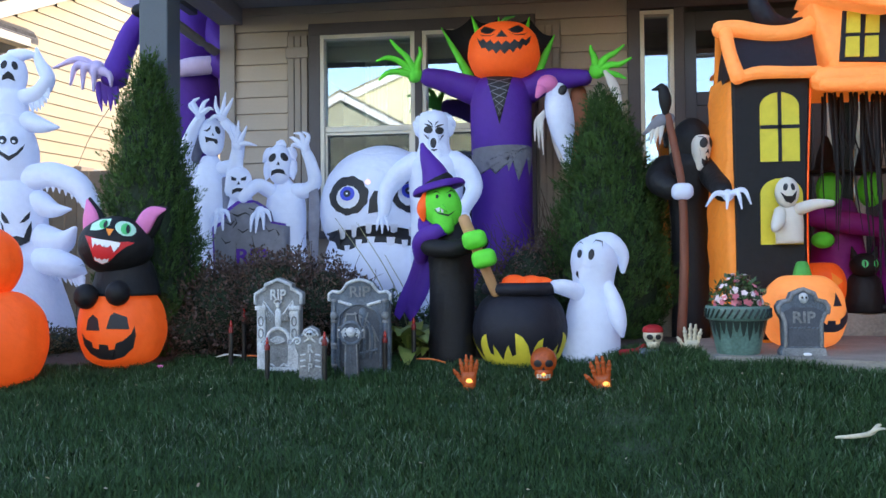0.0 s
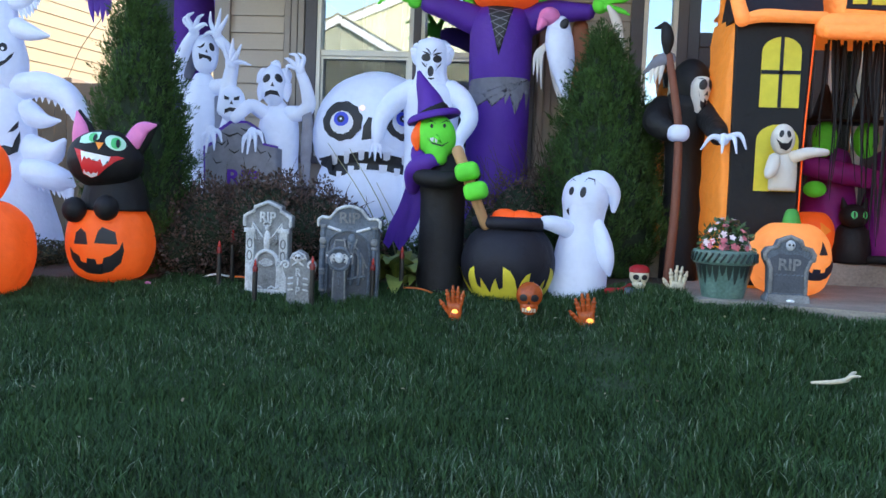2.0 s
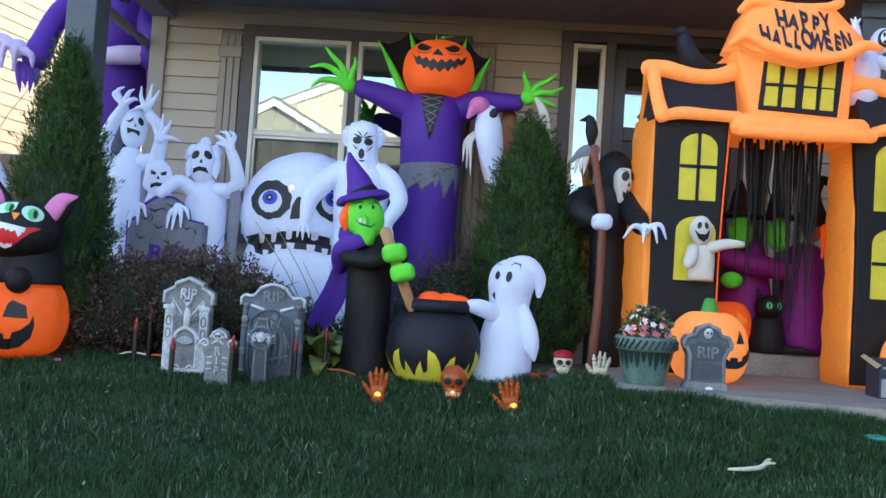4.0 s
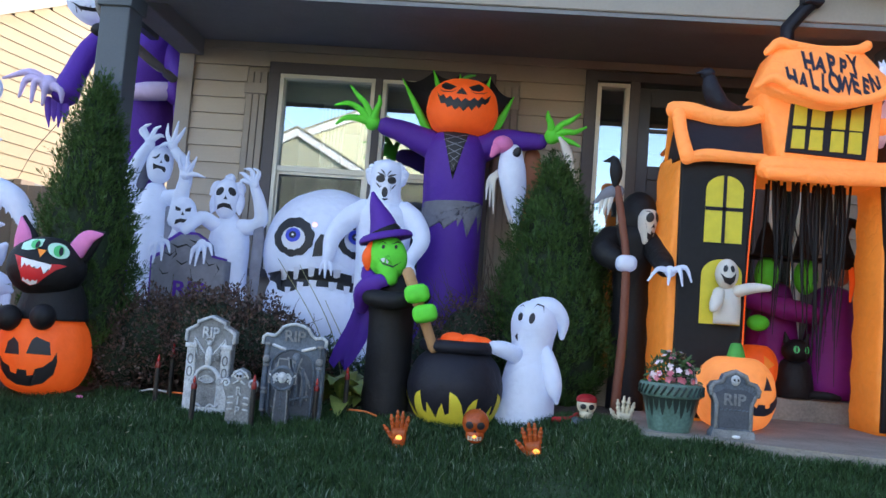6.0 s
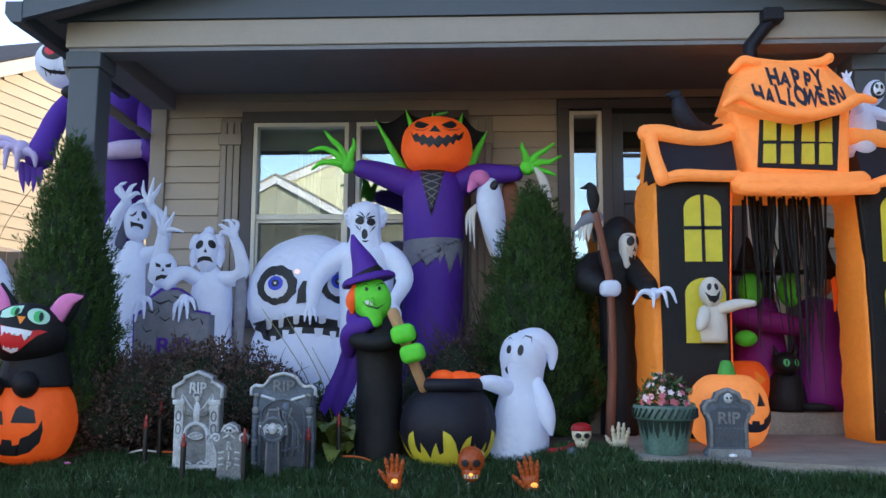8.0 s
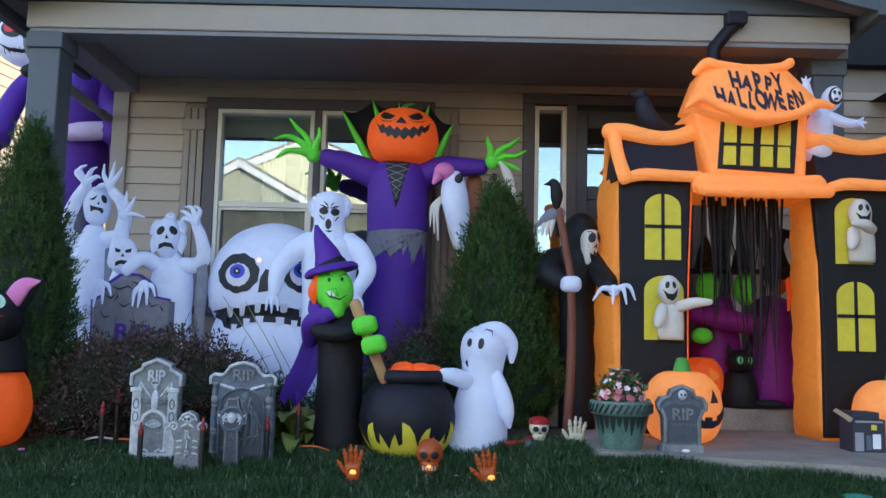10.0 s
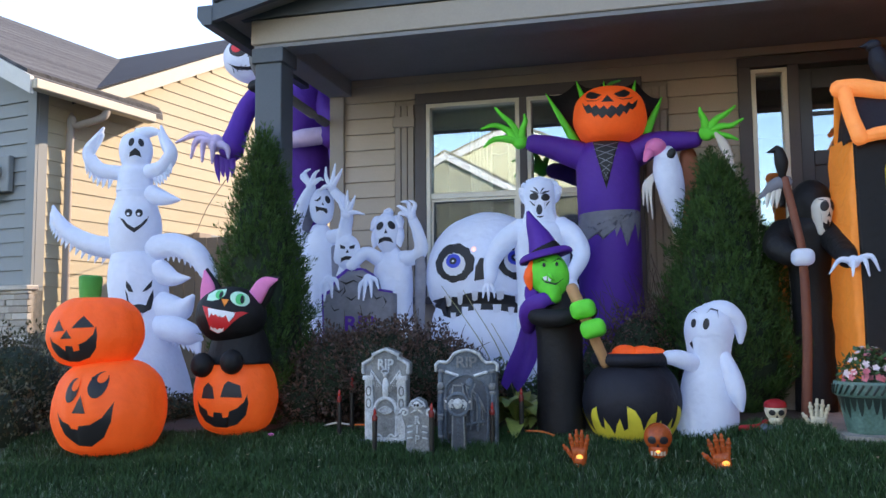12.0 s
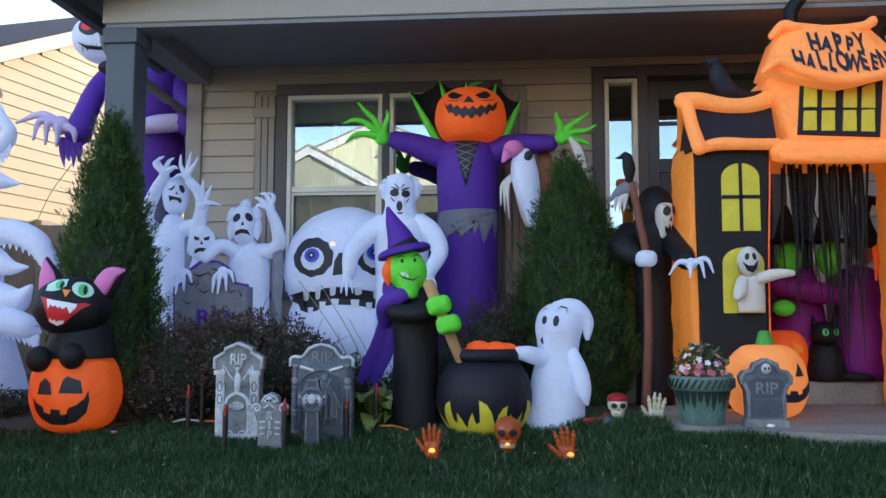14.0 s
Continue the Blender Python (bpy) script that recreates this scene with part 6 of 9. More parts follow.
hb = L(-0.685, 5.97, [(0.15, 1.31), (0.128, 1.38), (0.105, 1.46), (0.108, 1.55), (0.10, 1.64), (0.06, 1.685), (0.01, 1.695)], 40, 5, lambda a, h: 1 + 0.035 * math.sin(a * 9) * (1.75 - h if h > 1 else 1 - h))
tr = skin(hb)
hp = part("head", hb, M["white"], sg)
c = (-0.685, 5.97, 1.52)


def stroke(name, pts, w, tree, centre, parent, yaw, material=None):
    """A drawn line, thick in the middle and thin at its ends."""
    n_ = len(pts) - 1
    up_side = [(u, v + w * math.sin(math.pi * (0.12 + 0.76 * i / n_))) for i, (u, v) in enumerate(pts)]
    low_side = [(u, v - w * math.sin(math.pi * (0.12 + 0.76 * i / n_))) for i, (u, v) in enumerate(pts)]
    print_on(name, up_side + low_side[::-1], tree, centre, material or M["ink"], parent, yaw)


print_on("eye", oval(-0.038, 0.028, 0.031, 0.025, 18, tilt=-12), tr, c, M["ink"], hp, 8)
print_on("eye", oval(0.038, 0.022, 0.030, 0.025, 18, tilt=14), tr, c, M["ink"], hp, 8)
print_on("mouth", oval(-0.004, -0.062, 0.021, 0.036, 16), tr, c, M["ink"], hp, 8)
for pts in ([(-0.062, 0.07), (-0.03, 0.055), (-0.006, 0.045)], [(-0.04, 0.092), (-0.018, 0.07), (-0.004, 0.05)], [(0.065, 0.066), (0.03, 0.054), (0.008, 0.044)], [(0.03, 0.088), (0.014, 0.07), (0.004, 0.05)],
            [(-0.066, 0.0), (-0.05, -0.018), (-0.036, -0.034)], [(0.066, -0.004), (0.05, -0.022), (0.038, -0.04)], [(-0.03, -0.012), (-0.036, -0.03), (-0.034, -0.055)], [(0.03, -0.014), (0.034, -0.035), (0.03, -0.06)], [(-0.02, -0.108), (0.0, -0.114), (0.022, -0.108)]):
    stroke("wrinkle", pts, 0.0075, tr, c, hp, 8)
for k in range(9):
    a_ = radians(-70 + 140 * k / 8)
    hx, hz = -0.685 + 0.10 * math.sin(a_), 1.57 + 0.11 * math.cos(a_)
    part("hair", T([(hx, 6.0, hz - 0.06), (hx + 0.03 * math.sin(a_), 5.985, hz), (hx + 0.045 * math.sin(a_) + 0.01 * math.sin(k * 5), 5.98, hz + 0.03 * math.cos(a_) - 0.03)], [0.04, 0.034, 0.01], 12, 4), M["white"], hp)
part("arm", T([(-0.80, 5.97, 1.34), (-0.92, 5.93, 1.26), (-1.0, 5.88, 1.14), (-1.01, 5.84, 1.02), (-1.02, 5.84, 0.96)], [0.085, 0.075, 0.06, 0.045, 0.03], 16, 5), M["white"], sg)
part("arm", T([(-0.56, 5.97, 1.34), (-0.46, 5.93, 1.27), (-0.40, 5.88, 1.15), (-0.45, 5.84, 1.03), (-0.46, 5.84, 0.98)], [0.085, 0.075, 0.06, 0.045, 0.03], 16, 5), M["white"], sg)
for gx in (-1.02, -0.46):
    glove(sg, (gx, 5.83, 0.98), [((gx - 0.03, 5.82, 0.93), (gx - 0.04, 5.82, 0.87)), ((gx, 5.81, 0.92), (gx, 5.81, 0.85)), ((gx + 0.03, 5.82, 0.93), (gx + 0.04, 5.82, 0.87))], 0.038, M["white"], "white glove")

# ---- three ghosts rising behind a gravestone ----
tg = thing("ghost_trio", (-2.1, 6.25, 0.25), "inflatable trio of wailing white ghosts behind a purple edged gravestone", "inflatable")


def wail(c, s, tree, parent, yaw=0, angry=False):
    if angry:
        print_on("eye", [(-0.06 * s, 0.07 * s), (-0.015 * s, 0.05 * s), (-0.02 * s, 0.03 * s), (-0.055 * s, 0.035 * s)], tree, c, M["ink"], parent, yaw)
        print_on("eye", [(0.06 * s, 0.07 * s), (0.015 * s, 0.05 * s), (0.02 * s, 0.03 * s), (0.055 * s, 0.035 * s)], tree, c, M["ink"], parent, yaw)
    else:
        print_on("eye", oval(-0.042 * s, 0.055 * s, 0.024 * s, 0.034 * s, 14, tilt=-35), tree, c, M["ink"], parent, yaw)
        print_on("eye", oval(0.042 * s, 0.06 * s, 0.024 * s, 0.034 * s, 14, tilt=35), tree, c, M["ink"], parent, yaw)
    print_on("nose", [(-0.012 * s, 0.0), (0.014 * s, 0.0), (0.0, 0.03 * s)], tree, c, M["ink"], parent, yaw)
    print_on("mouth", [(-0.055 * s, -0.075 * s), (-0.05 * s, -0.04 * s), (-0.01 * s, -0.025 * s), (0.035 * s, -0.03 * s), (0.055 * s, -0.07 * s), (0.03 * s, -0.06 * s), (-0.01 * s, -0.055 * s)], tree, c, M["ink"], parent, yaw)


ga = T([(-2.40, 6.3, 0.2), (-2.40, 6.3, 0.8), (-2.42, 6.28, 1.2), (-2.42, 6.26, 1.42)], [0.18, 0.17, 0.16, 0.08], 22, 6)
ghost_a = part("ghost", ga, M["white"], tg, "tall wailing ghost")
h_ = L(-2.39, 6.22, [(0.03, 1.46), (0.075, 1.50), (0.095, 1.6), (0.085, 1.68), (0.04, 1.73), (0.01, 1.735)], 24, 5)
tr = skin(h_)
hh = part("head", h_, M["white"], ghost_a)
c = (-2.385, 6.2, 1.59)
print_on("eye", oval(0.046, 0.05, 0.018, 0.031, 16, tilt=20), tr, c, M["ink"], hh, 22)
print_on("eye", [(-0.056, 0.045), (-0.03, 0.05), (0.0, 0.08), (-0.008, 0.05), (-0.03, 0.034)], tr, c, M["ink"], hh, 22)
print_on("nose", [(0.002, 0.008), (0.02, 0.006), (0.01, 0.03)], tr, c, M["ink"], hh, 22)
print_on("mouth", [(-0.045, 0.0), (-0.015, -0.008), (0.04, -0.018), (0.048, -0.038), (0.038, -0.057), (0.015, -0.036), (-0.015, -0.032), (-0.038, -0.045)], tr, c, M["ink"], hh, 22)
part("arm", T([(-2.50, 6.24, 1.32), (-2.60, 6.2, 1.42), (-2.52, 6.16, 1.62), (-2.44, 6.14, 1.74)], [0.06, 0.055, 0.045, 0.035], 12, 5), M["white"], ghost_a)
part("arm", T([(-2.32, 6.24, 1.36), (-2.2, 6.2, 1.40), (-2.17, 6.16, 1.58), (-2.26, 6.14, 1.70)], [0.06, 0.05, 0.045, 0.035], 12, 5), M["white"], ghost_a)
glove(ghost_a, (-2.44, 6.12, 1.75), [((-2.51, 6.11, 1.82), (-2.45, 6.1, 1.86)), ((-2.48, 6.1, 1.84), (-2.43, 6.09, 1.87)), ((-2.4, 6.1, 1.83), (-2.36, 6.1, 1.86)), ((-2.36, 6.1, 1.79), (-2.33, 6.1, 1.78))], 0.042, M["white"], "white clawed glove")
glove(ghost_a, (-2.27, 6.12, 1.73), [((-2.31, 6.11, 1.8), (-2.31, 6.1, 1.88)), ((-2.25, 6.1, 1.81), (-2.23, 6.09, 1.9)), ((-2.21, 6.1, 1.8), (-2.18, 6.1, 1.86)), ((-2.32, 6.1, 1.73), (-2.37, 6.1, 1.7))], 0.042, M["white"], "white clawed glove")
part("hair", T([(-2.46, 6.25, 1.66), (-2.56, 6.27, 1.5), (-2.60, 6.28, 1.28)], [0.05, 0.07, 0.02], 12, 5), M["greycloth"], ghost_a)
gb_ = T([(-2.14, 6.2, 0.6), (-2.15, 6.18, 0.95), (-2.14, 6.16, 1.14)], [0.12, 0.12, 0.08], 18, 5)
ghost_b = part("ghost", gb_, M["white"], tg, "small angry ghost")
h_ = L(-2.13, 6.10, [(0.03, 1.10), (0.075, 1.14), (0.09, 1.22), (0.08, 1.3), (0.04, 1.35), (0.01, 1.355)], 24, 5)
tr = skin(h_)
hh = part("head", h_, M["white"], ghost_b)
wail((-2.13, 6.1, 1.22), 0.9, tr, hh, 16, True)
part("arm", T([(-2.20, 6.14, 1.18), (-2.17, 6.12, 1.36), (-2.14, 6.08, 1.48)], [0.06, 0.055, 0.04], 12, 5), M["white"], ghost_b)
glove(ghost_b, (-2.13, 6.06, 1.51), [((-2.17, 6.05, 1.58), (-2.18, 6.04, 1.65)), ((-2.12, 6.04, 1.6), (-2.11, 6.03, 1.68)), ((-2.08, 6.04, 1.58), (-2.05, 6.03, 1.64)), ((-2.06, 6.05, 1.52), (-1.98, 6.04, 1.5))], 0.045, M["white"], "white clawed glove")
gc_ = T([(-1.82, 6.25, 0.2), (-1.83, 6.25, 0.8), (-1.83, 6.24, 1.12), (-1.84, 6.22, 1.24)], [0.15, 0.15, 0.14, 0.07], 20, 6)
ghost_c = part("ghost", gc_, M["white"], tg, "wailing ghost with a raised claw")
h_ = L(-1.85, 6.16, [(0.03, 1.23), (0.07, 1.28), (0.088, 1.37), (0.082, 1.45), (0.04, 1.51), (0.01, 1.515)], 24, 5)
tr = skin(h_)
hh = part("head", h_, M["white"], ghost_c)
wail((-1.85, 6.15, 1.36), 1.0, tr, hh, 14)
for hx, hz, tx, tz in ((-1.925, 1.44, -1.975, 1.40), (-1.78, 1.44, -1.735, 1.41), (-1.93, 1.36, -1.955, 1.27), (-1.775, 1.36, -1.75, 1.27), (-1.85, 1.49, -1.87, 1.54)):
    part("hood", T([(hx, 6.2, hz + 0.03), ((hx + tx) / 2, 6.18, (hz + tz) / 2 + 0.01), (tx, 6.17, tz)], [0.045, 0.038, 0.01], 12, 4), M["white"], hh)
part("arm", T([(-1.74, 6.2, 1.18), (-1.64, 6.18, 1.19), (-1.58, 6.14, 1.25), (-1.60, 6.1, 1.38), (-1.63, 6.08, 1.46)], [0.06, 0.055, 0.052, 0.042, 0.035], 12, 5), M["white"], ghost_c)
glove(ghost_c, (-1.63, 6.06, 1.48), [((-1.71, 6.05, 1.50), (-1.72, 6.04, 1.46)), ((-1.70, 6.04, 1.54), (-1.73, 6.03, 1.55)), ((-1.65, 6.04, 1.57), (-1.70, 6.03, 1.58)), ((-1.60, 6.05, 1.56), (-1.64, 6.04, 1.59))], 0.042, M["white"], "white clawed glove")
part("arm", T([(-1.92, 6.18, 1.18), (-2.0, 6.1, 1.22), (-2.08, 6.02, 1.12)], [0.055, 0.05, 0.04], 12, 5), M["white"], ghost_c)
for par, pts, rad_ in ((ghost_c, [(-1.60, 6.12, 1.33), (-1.585, 6.14, 1.1), (-1.59, 6.14, 0.85), (-1.57, 6.12, 0.62)], [0.02, 0.04, 0.038, 0.015]),
                       (ghost_a, [(-2.27, 6.16, 1.28), (-2.24, 6.14, 1.05), (-2.27, 6.14, 0.85)], [0.02, 0.035, 0.012])):
    part("gauze", T(pts, rad_, 14, 6, flat=0.35), M["gauze"], par, "ragged grey gauze")
STONE = [(-2.27, 0.3), (-2.29, 0.9), (-2.22, 0.94), (-2.19, 1.02), (-2.10, 1.085), (-1.99, 1.09), (-1.90, 1.03), (-1.87, 0.94), (-1.76, 0.92), (-1.75, 0.3)]
bm = P(STONE, 5.98, 6.14, 0.03)
tr = skin(bm)
gs = part("gravestone", bm, M["greycloth"], tg, "grey fabric gravestone")
part("gravestone_edge", P([(x - 0.025, z + 0.02) for x, z in STONE], 6.02, 6.16, 0.02), M["purple"], tg, "purple edge")
for cr in ([(-2.16, 1.02), (-2.10, 1.0), (-2.04, 1.02), (-1.98, 0.98), (-2.04, 1.01), (-2.10, 0.985)], [(-1.82, 0.9), (-1.80, 0.85), (-1.83, 0.8), (-1.79, 0.86)], [(-2.12, 0.99), (-2.10, 0.94), (-2.14, 0.9), (-2.11, 0.945)]):
    print_on("crack", [(x + 2.0, z - 0.9) for x, z in cr], tr, (-2.0, 6.05, 0.9), M["ink"], gs, 0)
words("lettering", "RIP", 0.15, Matrix.Translation((-2.0, 5.975, 0.70)) @ pose(0, 0, 0, 90, 0, 0), M["purple"], gs, 0.003, squeeze=1.15)
for pts in ([(-0.19, 0.05), (-0.15, 0.03), (-0.12, 0.06)], [(0.02, 0.1), (0.05, 0.06), (0.10, 0.075)], [(-0.1, 0.0), (-0.06, -0.025), (-0.02, 0.0)], [(0.1, 0.02), (0.13, -0.02), (0.17, -0.005)], [(-0.22, -0.06), (-0.19, -0.1), (-0.15, -0.09)], [(-0.02, 0.15), (0.02, 0.135), (0.06, 0.15)]):
    stroke("crack", pts, 0.006, tr, (-2.0, 6.05, 0.9), gs, 0)
for gx in (-2.23, -1.93):
    glove(tg, (gx, 5.97, 1.02), [((gx - 0.05, 5.95, 0.98), (gx - 0.06, 5.94, 0.88)), ((gx - 0.01, 5.94, 0.98), (gx - 0.02, 5.93, 0.87)), ((gx + 0.03, 5.94, 0.99), (gx + 0.04, 5.93, 0.89)), ((gx + 0.06, 5.95, 1.02), (gx + 0.09, 5.94, 0.95))], 0.045, M["white"], "white clawed glove")

# ---- tower of three ghosts ----
tw = thing("ghost_tower", (-3.85, 6.0, 0.1), "tall white inflatable tower of three stacked ghosts", "inflatable")
TY = 6.0
tb = L(-3.72, TY, [(0.36, 0.05), (0.33, 0.3), (0.26, 0.6), (0.225, 0.85), (0.225, 1.05), (0.19, 1.22), (0.16, 1.28)], 40, 5, lean=(-0.13, 0))
tr = skin(tb)
g3 = part("lower_ghost", tb, M["white"], tw)
c = (-3.81, TY, 0.92)
print_on("eye", [(-0.097, 0.122), (-0.065, 0.084), (-0.043, 0.034), (-0.075, 0.037), (-0.097, 0.075)], tr, c, M["ink"], g3, 34)
print_on("eye", [(0.09, 0.127), (0.052, 0.084), (0.019, 0.037), (0.052, 0.047), (0.084, 0.075)], tr, c, M["ink"], g3, 34)
print_on("mouth", [(-0.103, 0.056), (-0.084, 0.019), (-0.075, -0.028), (-0.047, -0.062), (0.0, -0.054), (0.047, -0.065), (0.065, -0.009), (0.097, 0.056), (0.101, -0.009), (0.084, -0.094), (0.028, -0.125), (-0.037, -0.103), (-0.084, -0.047)], tr, c, M["ink"], g3, 34)
tm = L(-3.86, TY, [(0.15, 1.20), (0.18, 1.3), (0.2, 1.45), (0.19, 1.55), (0.15, 1.68), (0.14, 1.76)], 36, 5)
tr = skin(tm)
g2 = part("middle_ghost", tm, M["white"], tw)
c = (-3.87, TY, 1.5)
for ex in (-0.041, 0.034):
    print_on("eye", oval(ex, 0.06, 0.027, 0.032, 16), tr, c, M["ink"], g2, 34)
    print_on("glint", oval(ex - 0.004, 0.05, 0.011, 0.011, 10), tr, c, M["inkwhite"], g2, 34, lift=0.008)
print_on("mouth", [(-0.11, 0.03), (-0.097, 0.018), (-0.075, 0.009), (-0.047, -0.028), (0.0, -0.056), (0.047, -0.028), (0.075, 0.009), (0.092, 0.022), (0.105, 0.042), (0.09, -0.004), (0.056, -0.047), (0.0, -0.093), (-0.056, -0.052), (-0.084, -0.009)], tr, c, M["ink"], g2, 34)
tt = L(-3.87, TY, [(0.14, 1.74), (0.132, 1.84), (0.122, 1.91), (0.104, 1.955), (0.122, 2.03), (0.126, 2.10), (0.10, 2.18), (0.04, 2.22)], 32, 5)
tr = skin(tt)
g1 = part("upper_ghost", tt, M["white"], tw)
c = (-3.86, TY, 2.08)
print_on("eye", oval(-0.03, 0.04, 0.02, 0.034, 14, tilt=-15), tr, c, M["ink"], g1, 28)
print_on("eye", oval(0.04, 0.04, 0.02, 0.034, 14, tilt=15), tr, c, M["ink"], g1, 28)
print_on("mouth", [(-0.045, -0.075), (-0.04, -0.04), (0.0, -0.005), (0.03, -0.03), (0.045, -0.075), (0.0, -0.06)], tr, c, M["ink"], g1, 28)
part("hair", T([(-3.84, TY, 2.2), (-3.74, TY, 2.22), (-3.62, TY, 2.2)], [0.06, 0.04, 0.008], 12, 5), M["white"], g1)


def ragged_arm(pts, rad, parent, rag_to):
    a = part("arm", T(pts, rad, 16, 6), M["white"], parent)
    pp = spline(pts, 4)
    for i in range(2, len(pp) - 1, 1):
        p = pp[i]
        bm = bmesh.new()
        tube(bm, [p + Vector((0, -0.01, -0.04)), p + Vector((rag_to * 0.4, -0.01, -0.09)), p + Vector((rag_to, -0.01, -0.13))], [0.03, 0.018, 0.003], 6, 2, flat=0.35)
        part("rag", bm, M["white"], a)


ragged_arm([(-3.97, TY, 1.9), (-4.15, TY - 0.05, 1.93), (-4.24, TY - 0.08, 2.06), (-4.16, TY - 0.08, 2.18), (-4.11, TY - 0.08, 2.26)], [0.06, 0.058, 0.05, 0.033, 0.01], g1, -0.02)
ragged_arm([(-3.75, TY, 1.9), (-3.60, TY - 0.05, 1.92), (-3.51, TY - 0.08, 2.02), (-3.57, TY - 0.08, 2.14), (-3.60, TY - 0.08, 2.24)], [0.06, 0.058, 0.05, 0.033, 0.01], g1, 0.02)
ragged_arm([(-3.98, TY, 1.30), (-4.2, TY - 0.06, 1.34), (-4.38, TY - 0.1, 1.44), (-4.48, TY - 0.12, 1.55), (-4.52, TY - 0.12, 1.65)], [0.09, 0.08, 0.062, 0.045, 0.01], g2, -0.03)
ragged_arm([(-3.70, TY, 1.30), (-3.50, TY - 0.02, 1.32), (-3.30, TY - 0.04, 1.24), (-3.18, TY - 0.05, 1.08), (-3.16, TY - 0.05, 1.0)], [0.10, 0.09, 0.085, 0.06, 0.02], g2, 0.0)
part("tail", T([(-3.72, TY, 1.72), (-3.58, TY - 0.03, 1.68), (-3.44, TY - 0.05, 1.66)], [0.08, 0.055, 0.008], 12, 5), M["white"], g1)
part("tail", T([(-3.65, TY, 1.12), (-3.5, TY - 0.03, 1.06), (-3.35, TY - 0.05, 1.06)], [0.10, 0.06, 0.01], 12, 5), M["white"], g2)
part("tail", T([(-3.62, TY, 0.85), (-3.42, TY - 0.05, 0.82), (-3.3, TY - 0.08, 0.92)], [0.12, 0.09, 0.02], 12, 5), M["white"], g3)
ragged_arm([(-3.65, TY, 0.70), (-3.45, TY - 0.1, 0.68), (-3.28, TY - 0.12, 0.63), (-3.2, TY - 0.12, 0.6)], [0.11, 0.10, 0.08, 0.02], g3, 0.02)

# ---- very tall purple figure beside the house ----
tf = thing("tall_figure", (-3.35, 7.35, 0.1), "very tall inflatable figure in a purple coat with pale clawed gloves", "inflatable")
FY = 7.4
fb = L(-3.2, FY, [(0.24, 0.1), (0.24, 1.0), (0.25, 1.8), (0.30, 2.3), (0.34, 2.6), (0.28, 2.85), (0.10, 2.95)], 30, 5)
part("coat", fb, M["purple"], tf)
part("shirt", T([(-3.40, FY - 0.27, 2.85), (-3.38, FY - 0.32, 2.5), (-3.34, FY - 0.28, 2.2)], [0.09, 0.12, 0.10], 14, 5, flat=0.4), M["lilac"], tf)
part("bow", S((-3.47, FY - 0.36, 2.84), (0.09, 0.06, 0.06), 14, 9), M["black"], tf)
hb = S((-3.64, FY - 0.1, 3.18), (0.285, 0.25, 0.225), 30, 20)
tr = skin(hb)
hp = part("head", hb, M["white"], tf)
c = (-3.69, FY - 0.1, 3.17)
print_on("eye", oval(-0.05, 0.05, 0.055, 0.045, 16, tilt=-25), tr, c, M["inkred"], hp, 12, lift=0.009)
print_on("eye_rim", oval(-0.035, 0.045, 0.10, 0.08, 18, tilt=-25), tr, c, M["ink"], hp, 12, lift=0.004)
print_on("nose", [(0.06, -0.045), (0.085, 0.015), (0.105, -0.04)], tr, c, M["ink"], hp, 12)
print_on("mouth", [(-0.15, -0.07), (-0.06, -0.112), (0.05, -0.125), (0.16, -0.10), (0.22, -0.05), (0.16, -0.126), (0.05, -0.15), (-0.06, -0.137)], tr, c, M["ink"], hp, 12)
for k in range(7):
    mx = -0.1 + 0.045 * k
    print_on("stitch", [(mx - 0.004, -0.15), (mx + 0.004, -0.15), (mx + 0.004, -0.11), (mx - 0.004, -0.11)], tr, c, M["ink"], hp, 12)
part("sleeve", T([(-3.55, FY - 0.05, 2.92), (-3.66, FY - 0.15, 2.72), (-3.71, FY - 0.25, 2.48), (-3.73, FY - 0.35, 2.27)], [0.09, 0.095, 0.1, 0.12], 16, 5), M["purple"], tf)
part("sleeve", T([(-2.98, FY - 0.05, 2.80), (-2.86, FY - 0.15, 2.6), (-2.74, FY - 0.25, 2.42), (-2.80, FY - 0.3, 2.34)], [0.12, 0.12, 0.12, 0.12], 16, 5), M["purple"], tf)
for k in range(4):
    part("tatter", T([(-3.86 + 0.05 * k, FY - 0.36, 2.22), (-3.85 + 0.05 * k, FY - 0.36, 2.1), (-3.83 + 0.04 * k, FY - 0.36, 1.98 + 0.05 * (k % 2))], [0.035, 0.028, 0.004], 8, 4, flat=0.35), M["purple"], tf)
    part("tatter", T([(-2.78 + 0.04 * k, FY - 0.3, 2.3), (-2.77 + 0.04 * k, FY - 0.3, 2.15), (-2.76 + 0.03 * k, FY - 0.3, 1.98)], [0.035, 0.028, 0.004], 8, 4, flat=0.35), M["purple"], tf)
glove(tf, (-3.84, FY - 0.42, 2.33), [((-4.0, FY - 0.44, 2.42), (-4.24, FY - 0.42, 2.36)), ((-4.0, FY - 0.46, 2.36), (-4.06, FY - 0.46, 2.2)), ((-3.93, FY - 0.46, 2.34), (-3.95, FY - 0.46, 2.16)), ((-3.84, FY - 0.46, 2.3), (-3.85, FY - 0.46, 2.14)), ((-3.72, FY - 0.44, 2.28), (-3.70, FY - 0.44, 2.18))], 0.09, M["lilac"], "pale clawed glove")
part("forearm", T([(-2.84, FY - 0.32, 2.36), (-2.98, FY - 0.36, 2.34), (-3.12, FY - 0.38, 2.32)], [0.075, 0.08, 0.07], 14, 5), M["lilac"], tf)
